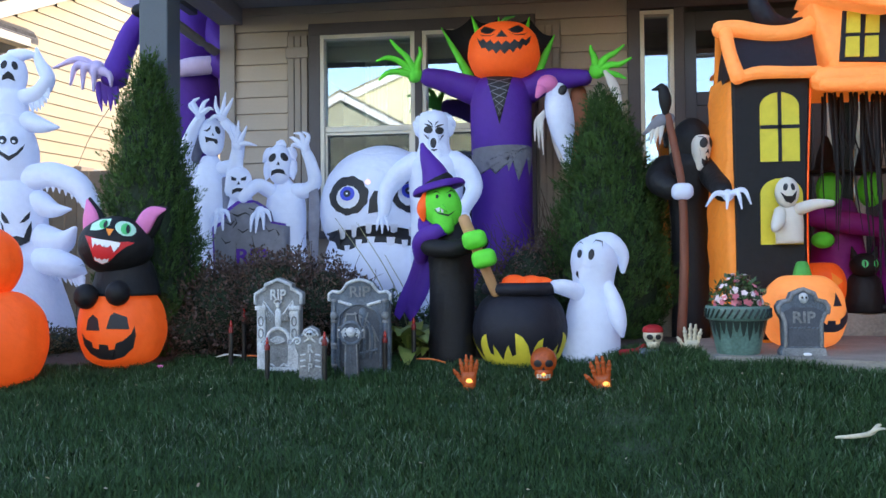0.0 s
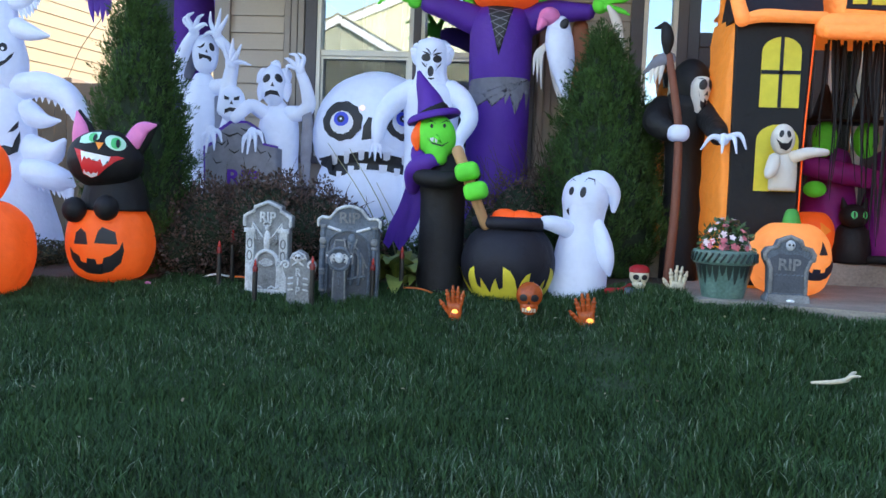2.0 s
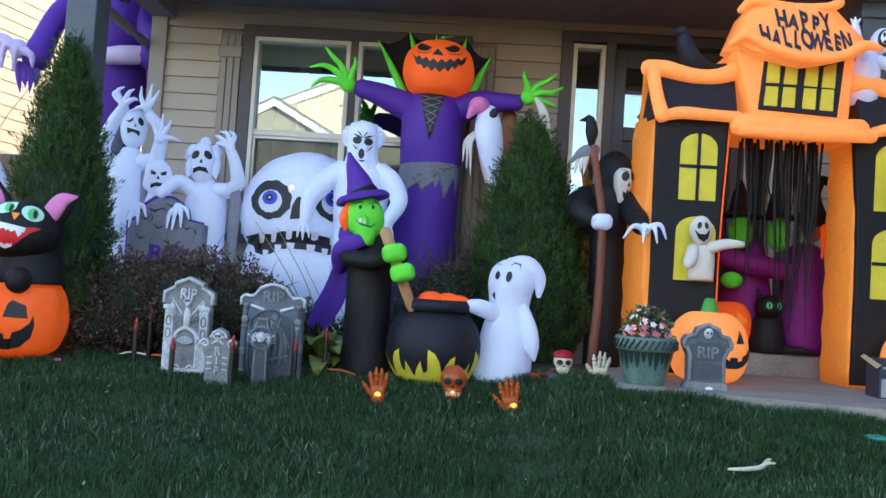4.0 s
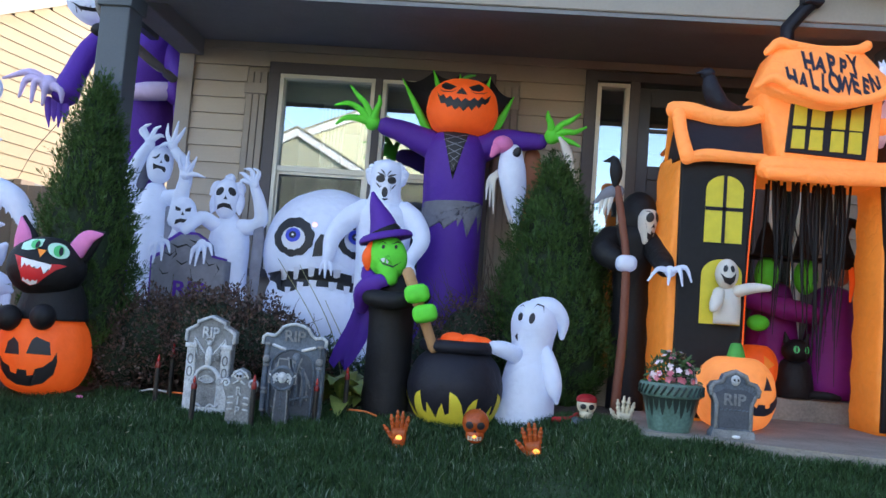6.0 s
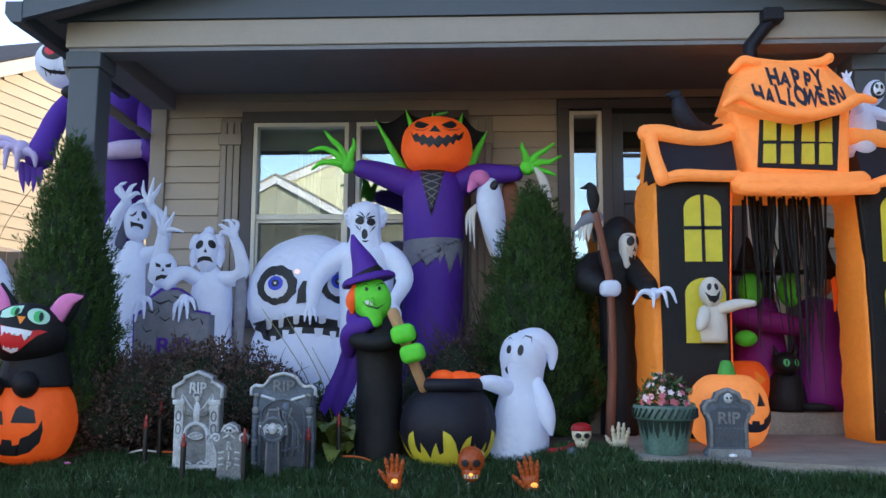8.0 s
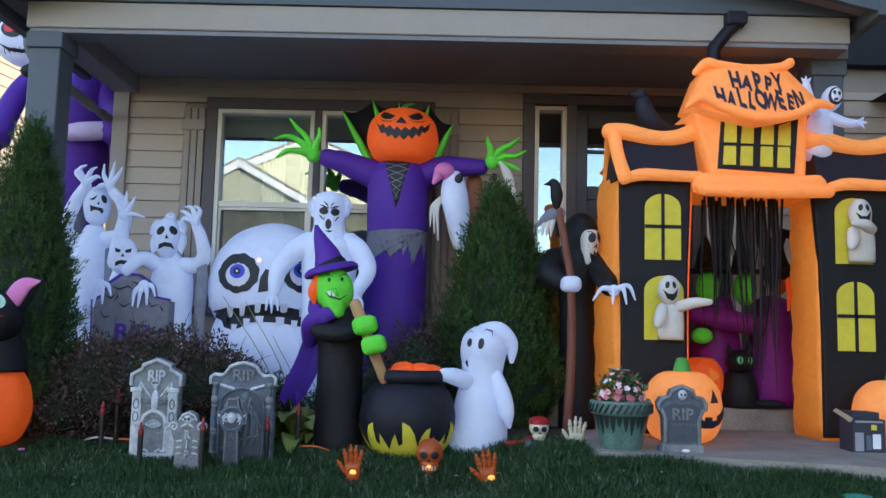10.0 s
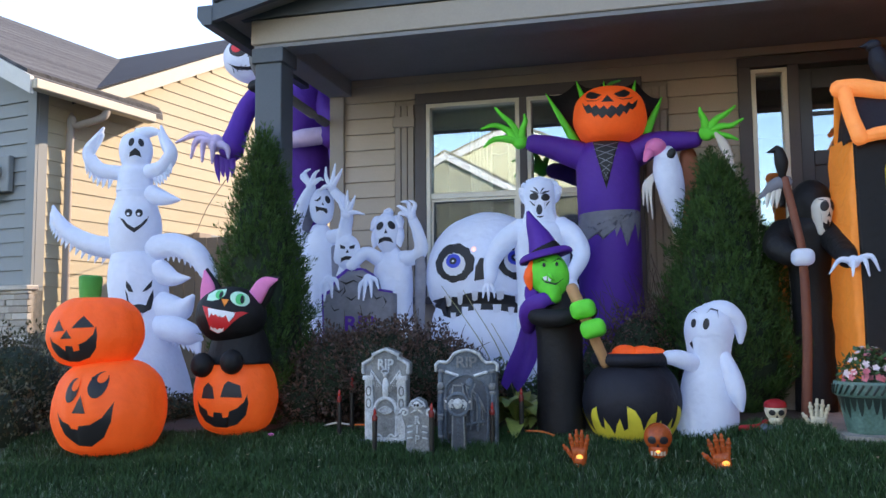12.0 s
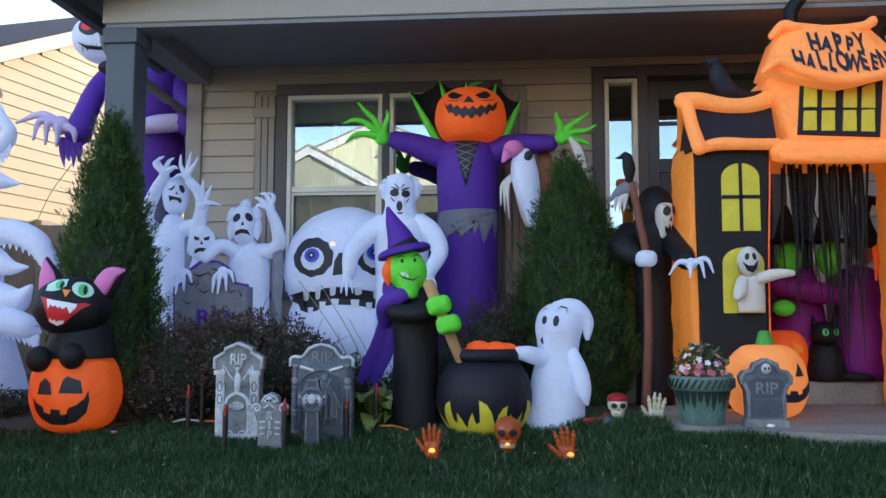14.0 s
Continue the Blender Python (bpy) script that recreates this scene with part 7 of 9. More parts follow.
part("hood", T([(-3.5, FY + 0.1, 3.3), (-3.55, FY + 0.1, 3.55), (-3.6, FY + 0.1, 3.85)], [0.12, 0.2, 0.1], 14, 5), M["purple"], tf)

part("tether", T([(-3.74, FY - 0.38, 2.02), (-4.7, 8.35, 1.97), (-5.58, 9.62, 1.86)], [0.0035] * 3, 6, 6), M["plastic"], tf, "thin dark guy line")
tf.location.x += 0.11

# ---- dark reaper by the door ----
rp = thing("reaper", (1.06, 6.3, 0.26), "inflatable black hooded reaper with a skull mask and a scythe", "inflatable")
RY = 6.3
part("robe", L(1.07, RY, [(0.13, 0.11), (0.125, 0.4), (0.125, 0.9), (0.16, 1.2), (0.175, 1.32), (0.10, 1.42), (0.02, 1.44)], 28, 5), M["black"], rp)
part("hood", S((1.09, RY - 0.02, 1.45), (0.14, 0.15, 0.19), 24, 16), M["black"], rp)
ms = L(1.125, RY - 0.145, [(0.012, 1.25), (0.036, 1.265), (0.05, 1.32), (0.066, 1.40), (0.068, 1.45), (0.045, 1.49), (0.01, 1.5)], 22, 4, lean=(0.012, -0.02))
tr = skin(ms)
mk = part("mask", ms, M["ivory"], rp, "white skull mask")
c = (1.13, RY, 1.395)
print_on("eye", oval(-0.025, 0.04, 0.027, 0.034, 16, tilt=-14), tr, c, M["ink"], mk, 8)
print_on("eye", oval(0.032, 0.044, 0.018, 0.034, 16, tilt=14), tr, c, M["ink"], mk, 8)
print_on("nose", [(-0.012, -0.03), (0.004, -0.024), (0.018, -0.032), (0.008, 0.004)], tr, c, M["ink"], mk, 8)
print_on("mouth", [(-0.034, -0.06), (-0.012, -0.072), (0.012, -0.072), (0.03, -0.056), (0.026, -0.1), (0.008, -0.128), (-0.014, -0.122), (-0.03, -0.095)], tr, c, M["ink"], mk, 8)
for pts in ([(-0.05, 0.0), (-0.042, -0.03), (-0.044, -0.055)], [(0.046, 0.0), (0.042, -0.03), (0.04, -0.05)], [(-0.055, 0.085), (-0.03, 0.082), (-0.004, 0.07)], [(0.05, 0.086), (0.03, 0.084), (0.012, 0.072)]):
    stroke("crease", pts, 0.004, tr, c, mk, 8)
part("sleeve", T([(0.92, RY, 1.3), (0.86, RY - 0.1, 1.2), (0.94, RY - 0.2, 1.12)], [0.10, 0.10, 0.075], 16, 5), M["black"], rp)
part("sleeve", T([(1.19, RY, 1.3), (1.21, RY - 0.25, 1.18), (1.20, RY - 0.52, 1.07)], [0.09, 0.085, 0.06], 16, 5), M["black"], rp)
part("glove", B(0.915, 1.055, RY - 0.34, RY - 0.2, 1.05, 1.16, bevel=0.045, seg=4), M["white"], rp, "white gripping glove")
glove(rp, (1.22, RY - 0.58, 1.05), [((1.14, RY - 0.6, 1.06), (1.08, RY - 0.6, 0.98)), ((1.21, RY - 0.62, 1.04), (1.20, RY - 0.64, 0.96)), ((1.27, RY - 0.62, 1.06), (1.29, RY - 0.64, 0.96)), ((1.31, RY - 0.6, 1.08), (1.35, RY - 0.62, 0.99))], 0.043, M["white"], "white clawed glove")
scy = part("scythe_pole", T([(0.90, RY - 0.25, 1.62), (0.95, RY - 0.26, 1.35), (0.985, RY - 0.27, 1.1), (0.99, RY - 0.27, 0.6), (0.965, RY - 0.27, 0.11)], [0.026, 0.026, 0.027, 0.03, 0.032], 12, 5), M["brown"], rp, "brown scythe pole")
part("scythe_blade", T([(0.92, RY - 0.25, 1.6), (0.84, RY - 0.25, 1.585), (0.74, RY - 0.25, 1.50)], [0.04, 0.04, 0.008], 12, 5, flat=0.4), M["greycloth"], scy, "grey scythe blade")
for k in range(3):
    part("rag", T([(0.80 + 0.03 * k, RY - 0.25, 1.55), (0.79 + 0.03 * k, RY - 0.25, 1.48), (0.785 + 0.03 * k, RY - 0.25, 1.43)], [0.022, 0.014, 0.003], 6, 3, flat=0.4), M["ivory"], scy)
cw = thing("crow", (0.84, 6.0, 1.7), "small black crow perched by the scythe", "figure")
cwb = bmesh.new()
CX, CYc, CZ = 0.885, RY - 0.25, 1.70
tube(cwb, [(CX, CYc, CZ - 0.07), (CX, CYc, CZ + 0.02), (CX - 0.01, CYc, CZ + 0.09), (CX - 0.02, CYc, CZ + 0.115)], [0.02, 0.042, 0.035, 0.03], 12, 4)
tube(cwb, [(CX - 0.02, CYc, CZ + 0.12), (CX - 0.06, CYc, CZ + 0.105), (CX - 0.09, CYc, CZ + 0.10)], [0.026, 0.014, 0.003], 10, 4)
cw.location = (CX, CYc, CZ - 0.1)
part("body", cwb, M["black"], cw)


# ---- haunted house archway ----
hh_ = thing("haunted_archway", (2.3, 6.1, 0.10), "orange and black inflatable haunted house archway with yellow windows", "inflatable")
HY = 5.85


def arch_window(x0, x1, z0, z1, y, parent, bars=True):
    r = (x1 - x0) / 2
    cx = (x0 + x1) / 2
    poly = [(x0, z0), (x1, z0)] + [(cx + r * math.cos(radians(a)), z1 - r * 0.8 + r * 0.8 * math.sin(radians(a))) for a in range(0, 181, 15)]
    w = part("window", P(poly, y - 0.008, y + 0.004), M["yellow"], parent, "yellow fabric window", smooth=False)
    if bars:
        part("bar", B(cx - 0.011, cx + 0.011, y - 0.013, y - 0.006, z0, z1), M["navy"], w, smooth=False)
        part("bar", B(x0, x1, y - 0.013, y - 0.006, (z0 + z1) / 2 - 0.012, (z0 + z1) / 2 + 0.012), M["navy"], w, smooth=False)
    return w


def leg(x0, x1, side):
    """One leg: black front, amber sides with quilted puckers."""
    bm = bmesh.new()
    bow = 0.02
    n_ = 14
    for k in range(n_ + 1):
        z = 0.10 + (1.88 - 0.10) * k / n_
        puff = 0.012 * (1 if k % 2 else 0)
        sh = 0.03 * math.sin(math.pi * (k / n_)) * (1 if side < 0 else -1)
        for px, py in ((x0 - puff - sh * (side < 0), HY + 0.02), (x0 - (0.07 if side < 0 else 0.025) - puff - sh * (side < 0), 6.27), (x1 + puff + 0.0, 6.27), (x1 + puff, HY + 0.02)):
            bm.verts.new((px, py, z))
    bm.verts.ensure_lookup_table()
    for k in range(n_):
        for i in range(4):
            a, b = k * 4 + i, k * 4 + (i + 1) % 4
            bm.faces.new((bm.verts[a], bm.verts[b], bm.verts[b + 4], bm.verts[a + 4]))
    bm.faces.new([bm.verts[i] for i in range(3, -1, -1)])
    bm.faces.new([bm.verts[n_ * 4 + i] for i in range(4)])
    bmesh.ops.recalc_face_normals(bm, faces=bm.faces)
    es = [e for e in bm.edges if abs(e.verts[0].co.z - e.verts[1].co.z) > 0.05]
    bmesh.ops.bevel(bm, geom=es, offset=0.03, segments=3, profile=0.5, affect="EDGES")
    lg = part("leg", bm, M["amber"], hh_, "amber fabric leg")
    front = P([(x0 + 0.012, 0.12), (x1 - 0.012, 0.12), (x1 - 0.0, 0.8), (x1 + 0.012, 1.3), (x1 + 0.04 * (side < 0), 1.86), (x0 - 0.04 * (side > 0), 1.86), (x0 + 0.005, 1.3), (x0 + 0.014, 0.8)], HY - 0.012, HY + 0.04, 0.012)
    part("front_panel", front, M["black"], lg, "black front panel", smooth=False)
    return lg


l1 = leg(1.33, 1.78, -1)
l2 = leg(2.68, 3.17, 1)
arch_window(1.50, 1.745, 1.29, 1.745, HY - 0.012, l1)
d1 = arch_window(1.495, 1.76, 0.745, 1.18, HY - 0.012, l1, bars=False)
arch_window(2.79, 3.04, 0.70, 1.17, HY - 0.012, l2)
d2 = arch_window(2.79, 3.04, 1.29, 1.745, HY - 0.012, l2, bars=False)
part("cord", T([(1.79, HY - 0.01, 0.3), (1.79, HY - 0.012, 1.0), (1.82, HY - 0.012, 1.76)], [0.006] * 3, 6, 4), M["orange"], l1)


def bust(x, z, point, parent):
    """A small ghost leaning out of an arch window with one arm stretched."""
    y = HY - 0.05
    g = part("ghost", L(x, y, [(0.085, z), (0.088, z + 0.12), (0.08, z + 0.2), (0.05, z + 0.26)], 20, 4, flat=0.7), M["ivory"], parent, "ivory ghost leaning from the window")
    h = S((x - 0.02, y - 0.03, z + 0.33), (0.075, 0.07, 0.1), 20, 14)
    tr = skin(h)
    hd = part("head", h, M["ivory"], g)
    c = (x - 0.015, y, z + 0.33)
    print_on("eye", oval(-0.02, 0.03, 0.014, 0.024, 12, tilt=-12), tr, c, M["ink"], hd, -6)
    print_on("eye", oval(0.024, 0.03, 0.013, 0.024, 12, tilt=12), tr, c, M["ink"], hd, -6)
    print_on("mouth", [(-0.05, 0.0), (-0.015, -0.028), (0.02, -0.028), (0.05, 0.01), (0.04, -0.05), (0.015, -0.075), (-0.02, -0.06)], tr, c, M["ink"], hd, -6)
    part("arm", T([(x + 0.05, y - 0.03, z + 0.22), (x + 0.05 + point * 0.45, y - 0.1, z + 0.245), (x + 0.05 + point, y - 0.12, z + 0.25)], [0.04, 0.036, 0.02], 12, 4), M["ivory"], g)
    part("arm", T([(x - 0.06, y - 0.02, z + 0.21), (x - 0.09, y - 0.07, z + 0.13), (x - 0.115, y - 0.1, z + 0.09)], [0.04, 0.042, 0.025], 12, 4), M["ivory"], g)


bust(1.665, 0.75, 0.18, d1)
bust(2.95, 1.3, -0.16, d2)
# low roofs over the legs
for s, x0, x1 in ((-1, 1.28, 1.86), (1, 2.66, 3.27)):
    bm = bmesh.new()
    vs = [bm.verts.new(p) for p in [(x0 + 0.02, HY - 0.05, 1.87), (x1, HY - 0.05, 1.89), (x1, HY + 0.08, 2.2), (x0 + 0.02, HY + 0.08, 2.2), (x0 + 0.02, 6.45, 1.87), (x1, 6.45, 1.87)]]
    for f in ((0, 1, 2, 3), (3, 2, 5, 4), (0, 3, 4), (1, 5, 2), (0, 4, 5, 1)):
        bm.faces.new([vs[i] for i in f])
    bmesh.ops.recalc_face_normals(bm, faces=bm.faces)
    rf = part("low_roof", bm, M["navy"], hh_, "navy fabric roof", smooth=False)
    part("ridge_tube", T([(x0 - 0.02, HY + 0.06, 2.225), (x0 + 0.1, HY + 0.06, 2.225), (x0 + 0.3, HY + 0.06, 2.185), (x0 + 0.45, HY + 0.06, 2.19), (x1, HY + 0.06, 2.235)], [0.058, 0.06, 0.055, 0.055, 0.06], 16, 6), M["orange2"], rf)
    part("eave_tube", T([(x0 + 0.08, HY - 0.07, 1.87), (x0 + 0.2, HY - 0.08, 1.895), (x0 + 0.4, HY - 0.08, 1.89), (x1, HY - 0.06, 1.89)], [0.035, 0.042, 0.038, 0.04], 14, 6), M["orange2"], rf)
    rf.location.z = -0.065 if s > 0 else -0.03
    ex = x0 if s < 0 else x1
    part("rake_tube", T([(ex - 0.02 * s, HY + 0.03, 2.2), (ex + 0.03, HY - 0.03, 2.05), (ex + 0.075, HY - 0.08, 1.86)], [0.045, 0.045, 0.05], 14, 5), M["orange2"], rf)
    part("back_rake", T([(ex - 0.01 * s, HY + 0.1, 2.2), (ex - 0.03 * s, HY + 0.25, 2.08), (ex - 0.04 * s, HY + 0.36, 1.93)], [0.045, 0.04, 0.04], 12, 5), M["amber"], rf)
# cross beam, tower, sign
bmx = T([(1.82, HY - 0.06, 1.83), (1.93, HY - 0.09, 1.83), (2.3, HY - 0.1, 1.825), (2.62, HY - 0.09, 1.83), (2.73, HY - 0.06, 1.84)], [0.072, 0.075, 0.07, 0.075, 0.072], 18, 8)
beam = part("cross_beam", bmx, M["orange2"], hh_, "orange tube beam")
part("beam_roll", T([(1.84, HY - 0.12, 1.79), (2.3, HY - 0.15, 1.78), (2.79, HY - 0.12, 1.79)], [0.045, 0.05, 0.045], 14, 8), M["orange2"], beam)
part("beam_back", B(1.8, 2.83, HY, 6.4, 1.78, 1.92, bevel=0.05, seg=3), M["amber"], beam)
bm = bmesh.new()
vs = [bm.verts.new(p) for p in [(1.95, HY - 0.05, 1.89), (2.66, HY - 0.05, 1.89), (2.69, HY - 0.05, 2.40), (1.80, HY - 0.05, 2.38), (1.90, 6.4, 1.89), (2.7, 6.4, 1.89), (2.72, 6.4, 2.40), (1.78, 6.4, 2.38)]]
for f in ((0, 1, 2, 3), (5, 4, 7, 6), (4, 0, 3, 7), (1, 5, 6, 2), (3, 2, 6, 7), (4, 5, 1, 0)):
    bm.faces.new([vs[i] for i in f])
bmesh.ops.recalc_face_normals(bm, faces=bm.faces)
bmesh.ops.bevel(bm, geom=bm.edges[:], offset=0.04, segments=3, profile=0.5, affect="EDGES")
tow = part("tower", bm, M["orange2"], hh_, "orange tower")
bm = P([(1.985, 1.945), (2.56, 1.92), (2.60, 2.33), (2.45, 2.27), (2.3, 2.255), (2.15, 2.275), (2.02, 2.345)], HY - 0.068, HY - 0.04, 0.005)
wp = part("tower_window", bm, M["navy"], tow, "navy window panel", smooth=False)
for row, (za, zb) in enumerate(((1.97, 2.10), (2.125, 2.25))):
    for k in range(4):
        xa = 2.02 + k * 0.128 + (0.022 if k > 1 else 0)
        part("pane", P([(xa + 0.008 * row, za - 0.004 * k), (xa + 0.095 + 0.008 * row, za - 0.005 * k), (xa + 0.098 + 0.01 * row, zb + (0.03 if row and k in (0, 3) else 0)), (xa + 0.01 + 0.01 * row, zb + (0.045 if row and k in (0,) else 0))], HY - 0.078, HY - 0.067), M["yellow"], wp, smooth=False)
# leaning sign roof
bm = bmesh.new()
n_ = 8
for k in range(n_ + 1):
    u = k / n_
    zc = 2.30 + 0.38 * u
    yc = HY - 0.16 + 0.20 * u
    bm.verts.new((1.72 + 0.17 * u, yc, zc + 0.07 * (1 - u)))
    for j in range(1, 8):
        w = j / 8
        x = (1.72 + 0.17 * u) * (1 - w) + (2.74 - 0.18 * u) * w
        bm.verts.new((x, yc - 0.06 * math.sin(math.pi * w), zc - 0.07 * math.sin(math.pi * w) * (1 - u) + 0.05 * (1 - u) * abs(w - 0.5) * 2))
    bm.verts.new((2.74 - 0.18 * u, yc, zc + 0.07 * (1 - u)))
bm.verts.ensure_lookup_table()
for k in range(n_):
    for j in range(8):
        a = k * 9 + j
        bm.faces.new((bm.verts[a], bm.verts[a + 1], bm.verts[a + 10], bm.verts[a + 9]))
r = bmesh.ops.extrude_face_region(bm, geom=bm.faces[:])
bmesh.ops.translate(bm, verts=[g for g in r["geom"] if isinstance(g, bmesh.types.BMVert)], vec=(0, 0.35, 0))
bmesh.ops.recalc_face_normals(bm, faces=bm.faces)
tr = skin(bm)
sign = part("sign_roof", bm, M["orange2"], hh_, "orange sign roof")
part("sign_edge", T([(1.68, HY - 0.18, 2.34), (1.80, HY - 0.2, 2.40), (1.95, HY - 0.22, 2.33), (2.23, HY - 0.25, 2.255), (2.5, HY - 0.22, 2.29), (2.66, HY - 0.2, 2.37), (2.80, HY - 0.18, 2.36)], [0.02, 0.035, 0.035, 0.035, 0.035, 0.035, 0.02], 12, 5), M["orange2"], sign)
part("sign_ridge", T([(1.81, HY + 0.02, 2.64), (1.90, HY + 0.02, 2.71), (2.0, HY + 0.02, 2.70), (2.23, HY + 0.02, 2.675), (2.48, HY + 0.02, 2.69), (2.58, HY + 0.02, 2.73)], [0.025, 0.04, 0.035, 0.035, 0.035, 0.035], 12, 5), M["orange2"], sign)


def sign_words(text, size, cx, cz, squeeze, rot):
    cu = bpy.data.curves.new("lettering", "FONT")
    cu.body, cu.size, cu.align_x, cu.align_y, cu.offset = text, size, "CENTER", "CENTER", size * 0.05
    tmp = bpy.data.objects.new("lettering", cu)
    scene.collection.objects.link(tmp)
    me = bpy.data.meshes.new_from_object(tmp.evaluated_get(bpy.context.evaluated_depsgraph_get()))
    bpy.data.objects.remove(tmp)
    b = bmesh.new()
    b.from_mesh(me)
    bpy.data.meshes.remove(me)
    bmesh.ops.triangulate(b, faces=b.faces)
    for v in b.verts:
        x, z = v.co.x * squeeze, v.co.y
        x, z = x * math.cos(radians(rot)) - z * math.sin(radians(rot)), x * math.sin(radians(rot)) + z * math.cos(radians(rot))
        z += 0.012 * math.sin(x * 60 + cz * 9)
        hit, nor, _, _ = tr.ray_cast(Vector((cx + x, 4.0, cz + z)), Vector((0, 1, 0)))
        v.co = (hit if hit else Vector((cx + x, HY - 0.1, cz + z))) + Vector((0, -0.008, 0))
    part("lettering", b, M["inkblue"], sign, "navy lettering", smooth=False)


for text, size, cz, step, squeeze, sag in (("HAPPY", 0.18, 2.55, 0.084, 0.60, 0.0), ("HALLOWEEN", 0.19, 2.395, 0.076, 0.52, 0.012)):
    for i, ch in enumerate(text):
        k = i - (len(text) - 1) / 2
        sign_words(ch, size * (1.0 + 0.06 * (-1) ** i), 2.265 + k * step, cz - 0.002 * k + 0.008 * (-1) ** i + sag * (abs(k) / 4) ** 2, squeeze, -2 + 5 * (-1) ** i)
for ob, k, dx in ((beam, 0.89, -0.02), (tow, 0.9, -0.03), (sign, 0.87, -0.015)):
    ob.scale, ob.location = (k, 1, 1), (dx, 0, -0.022)
part("chimney", T([(2.03, HY + 0.14, 2.62), (2.03, HY + 0.14, 2.84), (2.13, HY + 0.12, 2.97), (2.19, HY + 0.12, 3.03)], [0.05, 0.05, 0.045, 0.045], 4, 1), M["navy"], hh_, "crooked navy chimney")
part("chimney_cap", B(2.11, 2.25, HY + 0.06, HY + 0.18, 3.0, 3.10, bevel=0.012), M["navy"], hh_, smooth=False)
# ghost climbing out beside the tower
g = part("ghost", T([(2.74, HY + 0.12, 2.08), (2.745, HY + 0.1, 2.25), (2.76, HY + 0.07, 2.38)], [0.10, 0.095, 0.06], 18, 6), M["white"], hh_, "white ghost on the roof")
h = S((2.81, HY + 0.03, 2.455), (0.068, 0.065, 0.095), 20, 14, Matrix.Rotation(radians(18), 4, "Y"))
tr2 = skin(h)
hd = part("head", h, M["white"], g)
gc2 = (2.815, HY, 2.455)
print_on("mask", oval(0.008, 0.008, 0.05, 0.066, 18, tilt=-15), tr2, gc2, M["ink"], hd, -14)
print_on("face", oval(0.012, 0.012, 0.037, 0.05, 18, tilt=-15), tr2, gc2, M["inkwhite"], hd, -14, lift=0.008)
print_on("eye", oval(-0.004, 0.026, 0.010, 0.017, 12), tr2, gc2, M["ink"], hd, -14, lift=0.012)
print_on("eye", oval(0.028, 0.022, 0.010, 0.017, 12), tr2, gc2, M["ink"], hd, -14, lift=0.012)
print_on("mouth", oval(0.004, -0.022, 0.016, 0.009, 12, tilt=20), tr2, gc2, M["ink"], hd, -14, lift=0.012)
part("arm", T([(2.71, HY + 0.05, 2.34), (2.645, HY - 0.02, 2.40), (2.60, HY - 0.05, 2.53)], [0.042, 0.036, 0.026], 12, 4), M["white"], g)
part("arm", T([(2.80, HY + 0.05, 2.33), (2.88, HY, 2.28), (2.955, HY - 0.03, 2.265)], [0.042, 0.036, 0.026], 12, 4), M["white"], g)
for hx, hz, d in ((2.60, 2.53, ((-0.035, 0.04), (-0.005, 0.055), (0.03, 0.045))), (2.955, 2.265, ((0.03, 0.04), (0.05, 0.0), (0.03, -0.04)))):
    glove(g, (hx, HY - 0.05, hz), [[(hx + u * 0.6, HY - 0.06, hz + v * 0.6), (hx + u, HY - 0.065, hz + v)] for u, v in d], 0.028, M["white"], "white glove")
# crow on the low roof
cr = thing("crow", (1.56, 5.95, 2.2), "inflatable black crow perched on the archway roof", "figure")
bm = T([(1.72, 5.98, 2.26), (1.58, 5.96, 2.29), (1.50, 5.95, 2.40), (1.475, 5.95, 2.50)], [0.03, 0.075, 0.075, 0.05], 16, 6)
ball(bm, (1.46, 5.95, 2.535), (0.06, 0.05, 0.048), 16, 10)
tube(bm, [(1.42, 5.94, 2.54), (1.36, 5.93, 2.53)], [0.024, 0.004], 10, 3)
tube(bm, [(1.66, 5.98, 2.27), (1.76, 5.99, 2.27), (1.84, 6.0, 2.30)], [0.03, 0.03, 0.01], 10, 4, flat=0.5)
part("body", bm, M["navy"], cr)
# black streamers in the archway
stt = thing("streamers", (2.2, 5.95, 1.8), "ragged black streamers hanging in the archway", "streamers")
rg = random.Random(4)
for k in range(54):
    x = 1.93 + k * 0.0101 + rg.uniform(-0.01, 0.01)
    y = 5.98 + rg.uniform(-0.03, 0.16)
    ln = rg.uniform(0.6, 1.5) if 27 < k < 47 else rg.uniform(0.4, 1.15)
    pts = [(x, y, 1.80), (x + rg.uniform(-0.02, 0.02), y, 1.8 - ln * 0.5), (x + rg.uniform(-0.05, 0.06), y + 0.01, 1.8 - ln)]
    part("streamer", T(pts, [0.010, rg.uniform(0.003, 0.015), 0.002], 6, 5, flat=0.18), M["black"], stt)

# ---- figures on the porch behind the archway ----
w2 = thing("witch", (2.3, 6.75, 0.27), "inflatable pair of green faced witches in plum robes on the porch", "inflatable")
part("robe", L(2.62, 6.72, [(0.2, 0.27), (0.24, 0.36), (0.21, 0.6), (0.16, 0.85), (0.12, 1.05), (0.03, 1.1)], 26, 5), M["plum"], w2)
part("robe", L(2.2, 6.75, [(0.2, 0.27), (0.24, 0.36), (0.2, 0.6), (0.16, 0.85), (0.12, 1.05), (0.03, 1.1)], 26, 5), M["plum"], w2)
